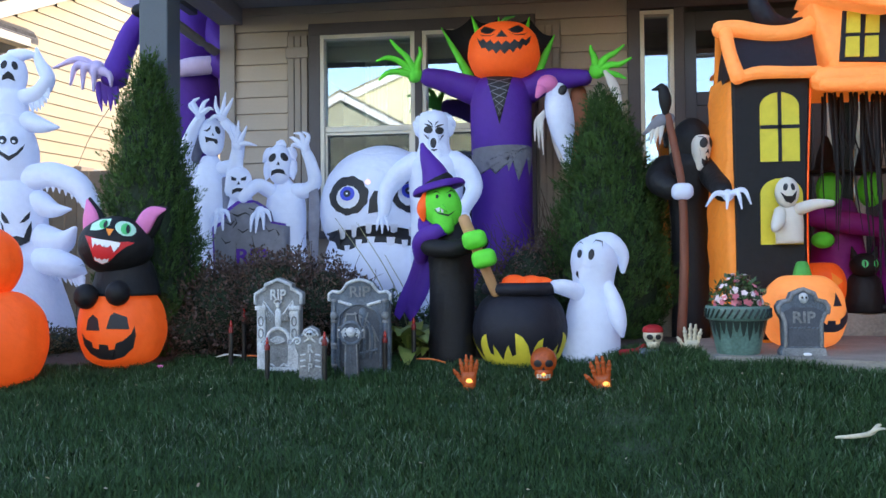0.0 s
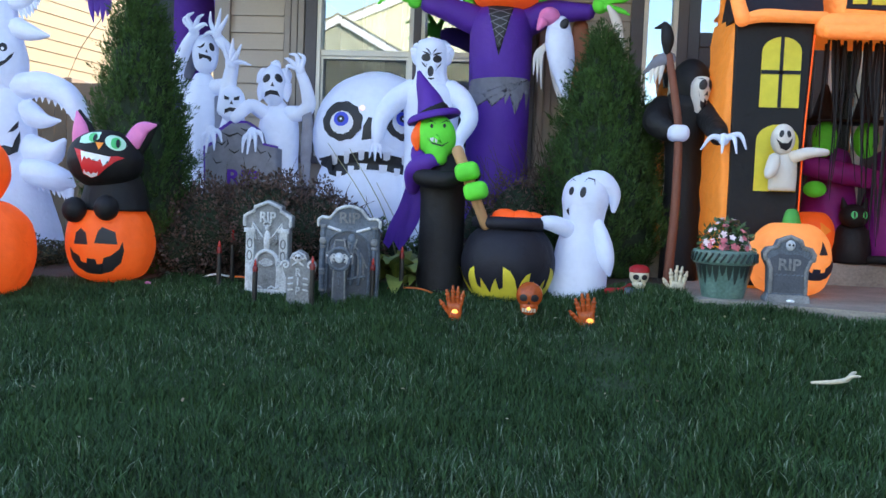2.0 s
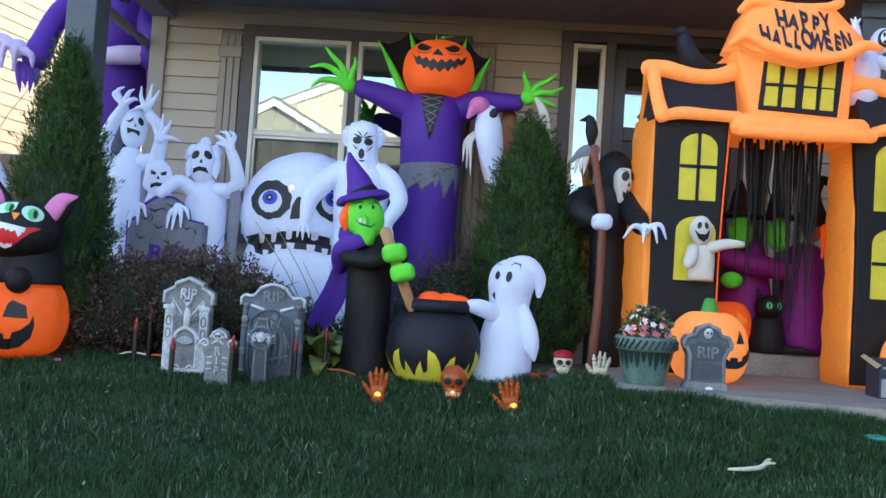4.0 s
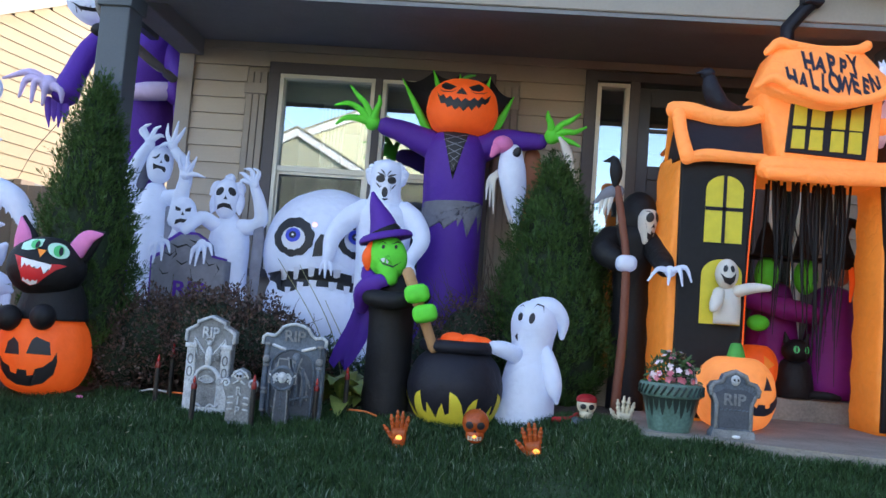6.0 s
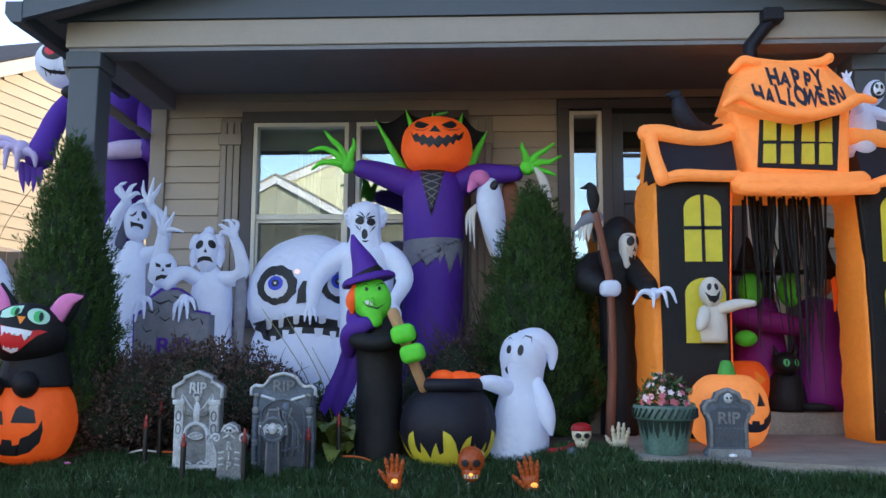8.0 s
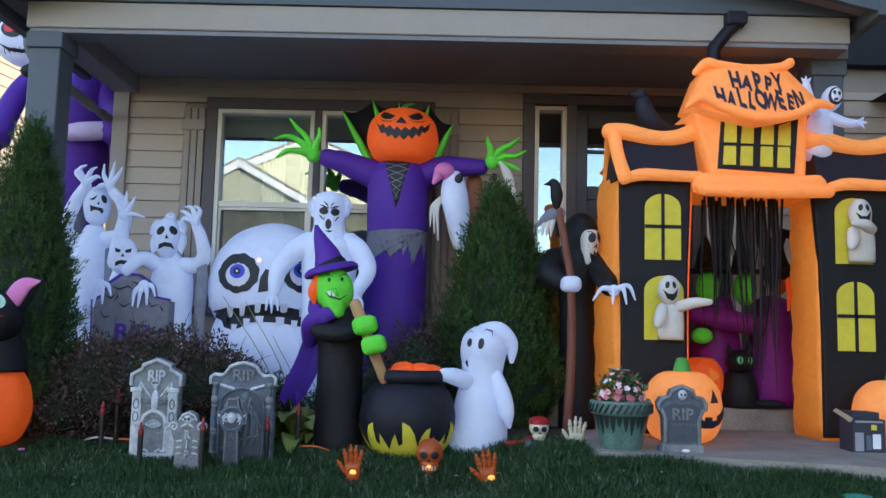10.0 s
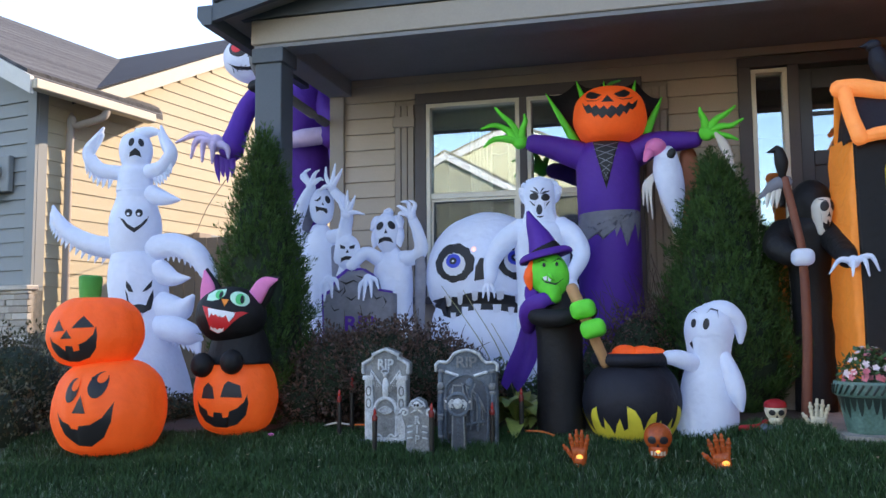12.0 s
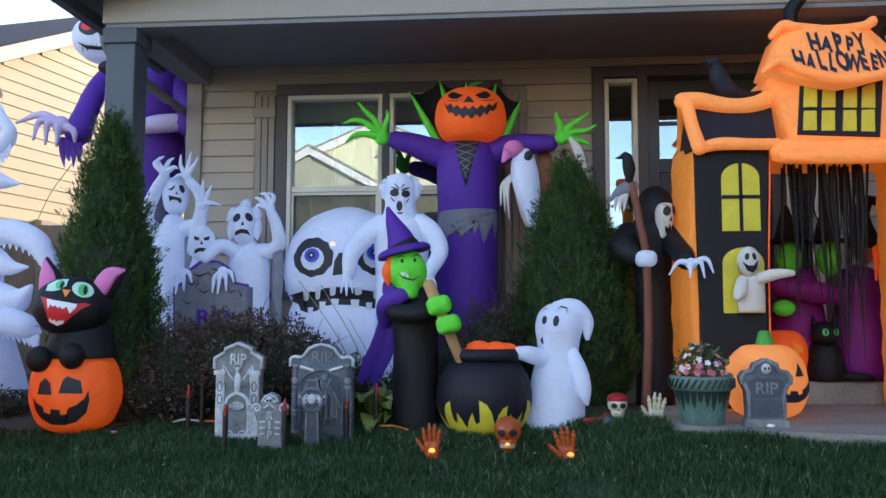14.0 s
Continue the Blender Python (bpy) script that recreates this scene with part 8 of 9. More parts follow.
for hx in (2.08, 2.36):
    part("face", S((hx, 6.55, 1.14), (0.085, 0.085, 0.13), 18, 12), M["green"], w2, "lime green face")
    part("hat", L(hx, 6.6, [(0.18, 1.26), (0.17, 1.275), (0.09, 1.29), (0.06, 1.4), (0.02, 1.52), (0.003, 1.53)], 22, 4), M["black"], w2)
part("glove", S((2.02, 6.5, 0.78), (0.08, 0.06, 0.06), 14, 10), M["green"], w2)
part("glove", S((2.14, 6.5, 0.92), (0.06, 0.05, 0.05), 14, 10), M["green"], w2)
part("sash", T([(1.98, 6.58, 0.95), (2.2, 6.5, 0.9), (2.45, 6.55, 0.86)], [0.07, 0.08, 0.07], 14, 5), M["plum"], w2)
part("hair", T([(2.62, 6.5, 1.35), (2.66, 6.48, 1.15), (2.66, 6.5, 0.98)], [0.018, 0.022, 0.008], 10, 4), M["orange"], w2)
part("hat", T([(2.60, 6.56, 1.28), (2.60, 6.56, 1.33), (2.59, 6.56, 1.46), (2.66, 6.55, 1.56), (2.76, 6.54, 1.50)], [0.14, 0.09, 0.065, 0.04, 0.012], 16, 4), M["black"], w2)
part("face", S((2.60, 6.54, 1.19), (0.07, 0.07, 0.10), 16, 12), M["rust"], w2)
pk2 = thing("pumpkin", (2.03, 6.6, 0.265), "orange pumpkin with a carved yellow eye on the porch", "inflatable")
b_ = pumpkin_body(2.05, 6.62, 0.265, 0.17, 0.36, 10, 0.03)
tr = skin(b_)
q = part("body", b_, M["orange"], pk2)
print_on("eye", sc(TRI, 0.1, 0.11, 0.03, 0.05, 30), tr, (2.03, 6.6, 0.45), M["amber"], q, 10)
bc = thing("black_cat", (2.3, 6.58, 0.265), "black inflatable cat with green eyes on the porch", "inflatable")
cb2 = L(2.30, 6.55, [(0.13, 0.265), (0.14, 0.35), (0.11, 0.5), (0.06, 0.55)], 20, 4)
ball(cb2, (2.29, 6.48, 0.60), (0.10, 0.09, 0.085), 18, 12)
tr = skin(cb2)
q = part("body", cb2, M["black"], bc)
for ex in (-0.035, 0.04):
    print_on("eye", oval(ex, 0.0, 0.02, 0.026, 12), tr, (2.29, 6.5, 0.61), M["inkgreen"], q, 5)
    print_on("pupil", oval(ex, 0.0, 0.006, 0.022, 10), tr, (2.29, 6.5, 0.61), M["ink"], q, 5, lift=0.007)
for ex in (-0.06, 0.07):
    part("ear", T([(2.29 + ex, 6.5, 0.66), (2.29 + ex * 1.3, 6.5, 0.73)], [0.03, 0.005], 8, 3), M["black"], bc)
part("tail", T([(2.4, 6.45, 0.3), (2.5, 6.4, 0.3), (2.58, 6.42, 0.29)], [0.03, 0.03, 0.02], 10, 4), M["black"], bc)
ls = thing("string_lights", (2.75, 6.7, 0.5), "string of tiny red lights beside the door", "lights")
cord = [(2.82 + 0.05 * math.sin(k), 6.7, 0.5 + 0.09 * k) for k in range(9)]
part("cord", T(cord, [0.004] * 9, 6, 3), M["plastic"], ls)
for k, p in enumerate(cord):
    part("bulb", S((p[0], p[1] - 0.01, p[2]), (0.008, 0.008, 0.012), 8, 6), M["redbulb"], ls)


# ---- gravestones ----
def gravestone(name, origin, poly, th, stonem, label):
    g = thing(name, origin, label, "gravestone", "foam gravestones")
    ox, oy, oz = origin
    part("slab", P([(ox + x, oz + z) for x, z in poly], oy - th / 2, oy + th / 2, 0.008), stonem, g, smooth=False)
    return g


def raised(g, poly, origin, y, th, material, name="relief"):
    ox, oy, oz = origin
    part(name, P([(ox + x, oz + z) for x, z in poly], y - th, y, 0.004), material, g, smooth=False)


def lines(g, curves, origin, y, r, material, name="moulding"):
    ox, oy, oz = origin
    for c in curves:
        part(name, T([(ox + x, y, oz + z) for x, z in c], [r] * len(c), 8, 1 if name == "moulding" else 3), material, g)


# tall pale stone with a pointed top
O = (-1.475, 5.02, 0.0)
poly = [(-0.13, 0.0), (-0.13, 0.40), (-0.145, 0.41), (-0.145, 0.475), (-0.085, 0.51), (-0.085, 0.53), (0.0, 0.565), (0.085, 0.53), (0.085, 0.51), (0.145, 0.475), (0.145, 0.41), (0.13, 0.40), (0.13, 0.0)]
g = gravestone("gravestone", O, poly, 0.06, M["foam_mid"], "pale grey foam gravestone with a pointed top and columns")
lines(g, [[(-0.138, 0.415), (-0.138, 0.468), (-0.078, 0.502), (-0.078, 0.522), (0, 0.553), (0.078, 0.522), (0.078, 0.502), (0.138, 0.468), (0.138, 0.415)]], O, 4.985, 0.011, M["foam_light"])
for s in (-1, 1):
    raised(g, [(s * 0.125, 0.03), (s * 0.075, 0.03), (s * 0.075, 0.38), (s * 0.125, 0.38)], O, 4.99, 0.018, M["foam_light"], "column")
    raised(g, [(s * 0.135, 0.375), (s * 0.068, 0.375), (s * 0.068, 0.40), (s * 0.135, 0.40)], O, 4.99, 0.026, M["foam_light"], "capital")
for s in (-1, 1):
    for k in range(6):
        lines(g, [[(s * 0.018, 0.335 - 0.006 * k), (s * (0.05 + 0.004 * k), 0.365 - 0.008 * k), (s * (0.085 - 0.008 * k), 0.42 - 0.022 * k)]], O, 4.979, 0.003, M["foam_mid"], "feather")
    for k in range(2):
        lines(g, [[(s * 0.1 + 0.014 * math.cos(q * 0.785), 0.31 - 0.07 * k + 0.026 * math.sin(q * 0.785)) for q in range(9)]], O, 4.971, 0.004, M["foam_mid"], "carving")
    raised(g, [(s * u_, v_) for u_, v_ in ((0.012, 0.31), (0.03, 0.36), (0.088, 0.435), (0.096, 0.405), (0.09, 0.37), (0.066, 0.33), (0.035, 0.305))], O, 4.99, 0.010, M["foam_light"], "wing")
    sp = [(s * (0.078 + (0.022 - 0.0018 * q) * math.cos(q * 0.8)), 0.19 + (0.022 - 0.0018 * q) * math.sin(q * 0.8)) for q in range(11)]
    lines(g, [sp], O, 4.972, 0.006, M["foam_light"], "scroll")
    lines(g, [[(s * 0.02, 0.05), (s * 0.04, 0.062), (s * 0.06, 0.05), (s * 0.08, 0.06)]], O, 4.97, 0.007, M["foam_light"], "scroll")
lines(g, [[(0.022 * math.cos(q * 0.524), 0.425 + 0.012 * math.sin(q * 0.524)) for q in range(13)]], O, 4.975, 0.0035, M["foam_light"], "halo")
lines(g, [[(-0.042, 0.2), (0.0, 0.222), (0.042, 0.2), (0.0, 0.18), (-0.042, 0.2)]], O, 4.974, 0.005, M["foam_light"], "eyelid")
part("angel", S((O[0], 4.985, 0.325), (0.022, 0.015, 0.065), 12, 8), M["foam_light"], g)
part("angel_head", S((O[0], 4.98, 0.405), (0.014, 0.012, 0.017), 10, 8), M["foam_light"], g)
lines(g, [[(-0.066, 0.03), (-0.07, 0.16), (-0.055, 0.24), (0.0, 0.27), (0.055, 0.24), (0.07, 0.16), (0.066, 0.03)]], O, 4.985, 0.012, M["foam_light"], "arch")
part("eye_relief", S((O[0], 4.985, 0.20), (0.032, 0.01, 0.018), 14, 8), M["foam_light"], g)
raised(g, [(-0.10, 0.0), (0.12, 0.0), (0.11, 0.045), (-0.09, 0.045)], O, 4.99, 0.02, M["foam_light"], "plinth")
raised(g, [(-0.20, -0.02), (0.14, -0.02), (0.13, 0.03), (-0.16, 0.03)], O, 4.995, 0.01, M["foam"], "base")
words("lettering", "RIP", 0.085, Matrix.Translation((O[0], 4.985, 0.462)) @ pose(0, 0, 0, 90, 0, 0), M["foam_light"], g, 0.006, squeeze=0.85)

# small stone with scrolls
O = (-1.21, 4.76, -0.01)
poly = [(-0.075, 0.0), (-0.065, 0.05), (-0.07, 0.15), (-0.085, 0.19), (-0.095, 0.23), (-0.075, 0.255), (-0.05, 0.25), (-0.04, 0.29), (0.0, 0.31), (0.04, 0.29), (0.05, 0.25), (0.075, 0.255), (0.095, 0.23), (0.085, 0.19), (0.07, 0.15), (0.065, 0.05), (0.085, 0.0)]
g = gravestone("gravestone", O, poly, 0.05, M["foam_mid"], "small grey foam gravestone with scrolls and crossbones")
for s in (-1, 1):
    sp = [(s * (0.072 + (0.026 - 0.0022 * k) * math.cos(k * 0.8)), 0.225 + (0.026 - 0.0022 * k) * math.sin(k * 0.8)) for k in range(11)]
    lines(g, [sp], O, 4.732, 0.006, M["foam_light"], "scroll")
    lines(g, [[(s * 0.03, 0.225), (-s * 0.03, 0.265)]], O, 4.73, 0.006, M["foam_light"], "bone")
lines(g, [[(-0.045, 0.26), (-0.03, 0.285), (0, 0.298), (0.03, 0.285), (0.045, 0.26)]], O, 4.735, 0.006, M["foam_light"])
sk_ = S((O[0], 4.728, 0.255), (0.022, 0.014, 0.024), 14, 10)
tr = skin(sk_)
q = part("skull_relief", sk_, M["foam_light"], g)
for s in (-1, 1):
    print_on("socket", oval(s * 0.008, 0.003, 0.006, 0.007, 10), tr, (O[0], 4.72, 0.255), M["ink"], q, 0, lift=0.002)
for k, ch in enumerate("RIP"):
    words("lettering", ch, 0.062, Matrix.Translation((O[0], 4.73, 0.175 - 0.052 * k)) @ pose(0, 0, 0, 90, 0, 0), M["foam_light"], g, 0.005, squeeze=0.8)
for s in (-1, 1):
    for k in range(3):
        lines(g, [[(s * 0.03, 0.155 - 0.032 * k), (s * 0.055, 0.15 - 0.032 * k)]], O, 4.735, 0.005, M["foam_light"], "worn_mark")

# large stone with a carved scene
O = (-0.985, 5.0, 0.0)
poly = [(-0.17, 0.0), (-0.175, 0.2), (-0.17, 0.43), (-0.185, 0.44), (-0.185, 0.475), (-0.165, 0.49), (-0.12, 0.485), (-0.10, 0.50), (-0.075, 0.535), (-0.04, 0.55), (0.0, 0.557), (0.04, 0.55), (0.075, 0.535), (0.10, 0.50), (0.12, 0.485), (0.165, 0.49), (0.185, 0.475), (0.185, 0.44), (0.17, 0.43), (0.175, 0.2), (0.17, 0.0)]
g = gravestone("gravestone", O, poly, 0.06, M["foam"], "large blue grey foam gravestone with a carved scene")
lines(g, [[(x * 0.97, z - 0.008) for x, z in poly[3:18]]], O, 4.968, 0.010, M["foam_light"])
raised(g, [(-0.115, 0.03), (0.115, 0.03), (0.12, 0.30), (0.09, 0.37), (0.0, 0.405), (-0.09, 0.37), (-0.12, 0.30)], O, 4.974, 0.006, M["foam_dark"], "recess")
lines(g, [[(-0.12, 0.03), (-0.122, 0.30), (-0.09, 0.375), (0.0, 0.41), (0.09, 0.375), (0.122, 0.30), (0.12, 0.03)]], O, 4.965, 0.007, M["foam"], "arch")
lines(g, [[(-0.12, 0.425), (-0.05, 0.405)], [(0.12, 0.425), (0.05, 0.405)]], O, 4.963, 0.009, M["foam_light"], "bone")
for s in (-1, 1):
    lines(g, [[(s * 0.15, 0.04), (s * 0.15, 0.16)], [(s * 0.15, 0.18), (s * 0.15, 0.31)], [(s * 0.135, 0.34), (s * 0.165, 0.34)], [(s * 0.15, 0.37), (s * 0.15, 0.43)]], O, 4.965, 0.012, M["foam"], "bone")
lines(g, [[(0.02, 0.10), (0.03, 0.2), (0.02, 0.30), (0.035, 0.36)], [(0.06, 0.10), (0.075, 0.2), (0.06, 0.3)], [(-0.02, 0.12), (0.1, 0.15)], [(-0.1, 0.08), (-0.06, 0.09)]], O, 4.966, 0.010, M["foam"], "carved_figure")
for s in (-1, 1):
    for z_ in (0.06, 0.16, 0.18, 0.31, 0.43):
        part("bone_end", S((O[0] + s * 0.15, 4.962, z_), (0.019, 0.012, 0.012), 10, 7), M["foam_mid"], g)
    part("skull_relief", S((O[0] + s * 0.15, 4.96, 0.345), (0.021, 0.013, 0.024), 12, 8), M["foam_mid"], g)
for k in range(4):
    lines(g, [[(0.0 + 0.02 * k, 0.335 - 0.02 * k), (0.01 + 0.025 * k, 0.25), (-0.01 + 0.034 * k, 0.13)]], O, 4.966, 0.0055, M["foam_mid"], "robe_fold")
lines(g, [[(-0.03, 0.36), (0.06, 0.30), (0.11, 0.20)], [(0.05, 0.36), (0.0, 0.2), (-0.03, 0.08)]], O, 4.964, 0.005, M["foam_mid"], "scythe")
part("carved_hood", S((O[0] + 0.02, 4.964, 0.365), (0.024, 0.014, 0.026), 12, 8), M["foam"], g)
part("carved_mound", S((O[0] - 0.06, 4.966, 0.31), (0.04, 0.014, 0.03), 12, 8), M["foam"], g)
raised(g, [(-0.18, -0.02), (0.19, -0.02), (0.18, 0.035), (-0.17, 0.035)], O, 4.97, 0.015, M["foam"], "base")
words("lettering", "RIP", 0.085, Matrix.Translation((O[0], 4.966, 0.478)) @ pose(0, 0, 0, 90, 0, 0), M["foam_mid"], g, 0.005, squeeze=1.05)

# celtic cross in front of it
O = (-1.0, 4.84, -0.01)
poly = [(-0.042, 0.0), (-0.036, 0.2), (-0.05, 0.2), (-0.05, 0.23), (-0.085, 0.235), (-0.085, 0.295), (-0.05, 0.3), (-0.035, 0.335), (-0.03, 0.37), (0.03, 0.37), (0.035, 0.335), (0.05, 0.3), (0.085, 0.295), (0.085, 0.235), (0.05, 0.23), (0.05, 0.2), (0.036, 0.2), (0.042, 0.0)]
g = gravestone("gravestone", O, poly, 0.045, M["foam_dark"], "small dark foam celtic cross with a skull")
lines(g, [[(0.06 * math.cos(radians(a)), 0.265 + 0.06 * math.sin(radians(a))) for a in range(0, 361, 30)]], O, 4.818, 0.010, M["foam"], "ring")
for s in (-1, 1):
    for k in range(3):
        lines(g, [[(s * 0.016, 0.275), (s * (0.03 + 0.008 * k), 0.292 - 0.014 * k), (s * (0.05 - 0.004 * k), 0.275 - 0.018 * k)]], O, 4.812, 0.004, M["foam_light"], "bat_wing")
lines(g, [[(x * 0.88, 0.015 + z * 0.96) for x, z in poly]], O, 4.818, 0.005, M["foam_mid"])
part("skull_relief", S((O[0], 4.812, O[2] + 0.27), (0.026, 0.016, 0.03), 14, 10), M["foam_light"], g)
lines(g, [[(-0.07, 0.285), (-0.03, 0.25)], [(0.07, 0.285), (0.03, 0.25)]], O, 4.815, 0.006, M["foam_light"], "bat_wing")
for k, ch in enumerate("RIP"):
    words("lettering", ch, 0.042, Matrix.Translation((O[0], 4.815, 0.165 - 0.042 * k)) @ pose(0, 0, 0, 90, 0, 0), M["foam"], g, 0.004, squeeze=0.8)

# dark stone on the walkway
O = (1.485, 5.12, 0.10)
poly = [(-0.125, 0.0), (-0.125, 0.03), (-0.105, 0.06), (-0.11, 0.2), (-0.135, 0.25), (-0.14, 0.28), (-0.12, 0.31), (-0.075, 0.32), (-0.06, 0.355), (0.0, 0.38), (0.06, 0.355), (0.075, 0.32), (0.12, 0.31), (0.14, 0.28), (0.135, 0.25), (0.11, 0.2), (0.105, 0.06), (0.125, 0.03), (0.125, 0.0)]
g = gravestone("gravestone", O, poly, 0.07, M["foam"], "dark blue grey foam gravestone standing on the walkway")
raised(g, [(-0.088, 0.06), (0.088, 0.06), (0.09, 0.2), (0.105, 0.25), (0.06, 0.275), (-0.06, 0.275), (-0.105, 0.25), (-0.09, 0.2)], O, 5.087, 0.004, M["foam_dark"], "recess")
lines(g, [[(x * 0.95, z - 0.006) for x, z in poly[4:15]]], O, 5.083, 0.013, M["foam_mid"])
lines(g, [[(s * 0.115, 0.24), (s * 0.095, 0.19), (s * 0.095, 0.06)] for s in (-1, 1)], O, 5.083, 0.011, M["foam_mid"])
raised(g, [(-0.12, 0.0), (0.12, 0.0), (0.11, 0.05), (-0.11, 0.05)], O, 5.085, 0.02, M["foam_mid"], "plinth")
h = S((O[0], 5.078, O[2] + 0.325), (0.026, 0.016, 0.03), 14, 10)
tr = skin(h)
q = part("skull_relief", h, M["foam_light"], g)
for s in (-1, 1):
    print_on("socket", oval(s * 0.01, 0.003, 0.006, 0.007, 8), tr, (O[0], 5.07, O[2] + 0.325), M["ink"], q, 0, lift=0.002)
words("lettering", "RIP", 0.09, Matrix.Translation((O[0], 5.083, O[2] + 0.215)) @ pose(0, 0, 0, 90, 0, 0), M["foam_mid"], g, 0.005, squeeze=1.0)
for k in range(7):
    lines(g, [[(-0.075 + 0.024 * k, 0.158), (-0.062 + 0.024 * k, 0.164)]], O, 5.084, 0.005, M["foam"], "worn_mark")


# ---- bony forearm lights, skulls ----
def bony(name, O, s, material, joint, label, cat, lamp=None, lean=0, group=""):
    g = thing(name, O, label, cat, group)
    ox, oy, oz = O
    R = Matrix.Translation(O) @ Matrix.Rotation(radians(lean), 4, "Y")
    bm = B(-0.26 * s, 0.24 * s, -0.14 * s, 0.14 * s, 0.1 * s, 0.55 * s, bevel=0.10 * s, seg=3)
    tube(bm, [(0, 0, -0.1 * s), (0, 0, 0.2 * s)], [0.2 * s, 0.22 * s], 12, 3)
    for v in bm.verts:
        v.co = R @ v.co
    part("palm", bm, material, g)
    for fx, tx, tz in ((-0.2, -0.30, 0.98), (-0.07, -0.09, 1.12), (0.07, 0.09, 1.1), (0.19, 0.28, 0.95), (-0.24, -0.52, 0.62)):
        z0 = 0.5 if tz > 0.7 else 0.25
        a, e = Vector((fx * s, 0, z0 * s)), Vector((tx * s, -0.04 * s, tz * s))
        bm = bmesh.new()
        tube(bm, [R @ a, R @ a.lerp(e, 0.5), R @ e], [0.075 * s, 0.065 * s, 0.045 * s], 9, 3)
        for k in (0.05, 0.4, 0.7):
            ball(bm, R @ a.lerp(e, k), (0.09 * s, 0.085 * s, 0.07 * s), 9, 6)
        part("finger", bm, joint, g)
    if lamp:
        part("bulb", S(R @ Vector((lamp * s, -0.16 * s, 0.26 * s)), (0.11 * s, 0.06 * s, 0.085 * s), 12, 8), M["bulb"], g, "lit amber bulb")
    return g


bony("skeletal_palm_light", (-0.325, 4.65, -0.02), 0.155, M["amberglow"], M["amberglow"], "amber plastic skeletal palm with a lit bulb in the grass", "lawn light", 0.02, 0, "lawn lights")
bony("skeletal_palm_light", (0.375, 4.62, -0.03), 0.165, M["amberglow"], M["amberglow"], "amber plastic skeletal palm with a lit bulb in the grass", "lawn light", 0.08, -8, "lawn lights")
bony("skeletal_palm", (0.915, 5.3, 0.085), 0.165, M["bone"], M["bone"], "bone coloured plastic skeletal palm reaching from the grass", "figure", None, 4)


def skull(name, c, r, material, label, cat, lamp=False, hat=False):
    g = thing(name, (c[0], c[1], c[2] - r), label, cat)
    bm = bmesh.new()
    ball(bm, (c[0], c[1], c[2] + r * 0.25), (r * 0.8, r * 0.85, r * 0.8), 22, 14)
    ball(bm, (c[0], c[1] - r * 0.15, c[2] - r * 0.45), (r * 0.55, r * 0.6, r * 0.5), 18, 12)
    tr = skin(bm)
    q = part("cranium", bm, material, g)
    for s in (-1, 1):
        print_on("socket", oval(s * r * 0.33, r * 0.15, r * 0.24, r * 0.22, 14), tr, c, M["ink"], q, 0, lift=0.003, cell=0.015)
    print_on("nose", [(-r * 0.1, -r * 0.25), (r * 0.1, -r * 0.25), (0, -r * 0.02)], tr, c, M["ink"], q, 0, lift=0.003)
    for k in range(5):
        x = (k - 2) * r * 0.17
        print_on("tooth", [(x - r * 0.06, -r * 0.72), (x + r * 0.06, -r * 0.72), (x + r * 0.06, -r * 0.48), (x - r * 0.06, -r * 0.48)], tr, c, M["bone"], q, 0, lift=0.004)
    if lamp:
        part("bulb", S((c[0], c[1] - r * 0.72, c[2] - r * 0.5), (r * 0.13, r * 0.1, r * 0.1), 12, 8), M["bulb"], g, "lit amber bulb")
    if hat:
        part("hat", L(c[0], c[1], [(r * 0.83, c[2] + r * 0.5), (r * 0.84, c[2] + r * 0.6), (r * 0.78, c[2] + r * 0.85), (r * 0.6, c[2] + r * 1.0), (r * 0.3, c[2] + r * 1.12)], 20, 4, lambda a, h: 1 + 0.05 * math.sin(a * 7)), M["red"], g, "red cap")
        part("base", B(c[0] - r * 1.1, c[0] + r * 1.0, c[1] - r * 0.9, c[1] + r, c[2] - r * 1.5, c[2] - r * 0.85, bevel=r * 0.25, seg=3), M["foam"], g)
    return g


skull("skull_light", (0.065, 4.70, 0.10), 0.088, M["amberglow"], "amber plastic skull with a lit bulb in the grass", "lawn light", lamp=True)
skull("skull", (0.70, 5.32, 0.185), 0.072, M["bone"], "bone coloured skull in a red cap on a grey base", "figure", hat=True)
rcloth = thing("red_cloth", (0.60, 5.45, 0.06), "crumpled red cloth on the bed edge", "cloth")
part("fold", T([(0.52, 5.42, 0.09), (0.62, 5.4, 0.10), (0.66, 5.4, 0.13)], [0.018, 0.022, 0.02], 10, 4), M["red"], rcloth)


# ---- candles, cords, flower pot, box, litter ----
def candle(x, y, z, h):
    g = thing("candle_stake", (x, y, z), "black electric candle stake with a red flame bulb", "lawn light", "candle stakes")
    part("stem", L(x, y, [(0.0135, z - 0.03), (0.014, z + h * 0.4), (0.0145, z + h * 0.8), (0.011, z + h)], 12, 3), M["plastic"], g)
    part("drip", L(x, y, [(0.0155, z + h * 0.86), (0.0155, z + h * 0.95), (0.010, z + h * 1.01)], 12, 3), M["drip"], g, "red wax drips")
    part("flame", L(x, y, [(0.006, z + h), (0.009, z + h + 0.012), (0.006, z + h + 0.03), (0.001, z + h + 0.042)], 12, 4), M["redbulb"], g, "red flame bulb")


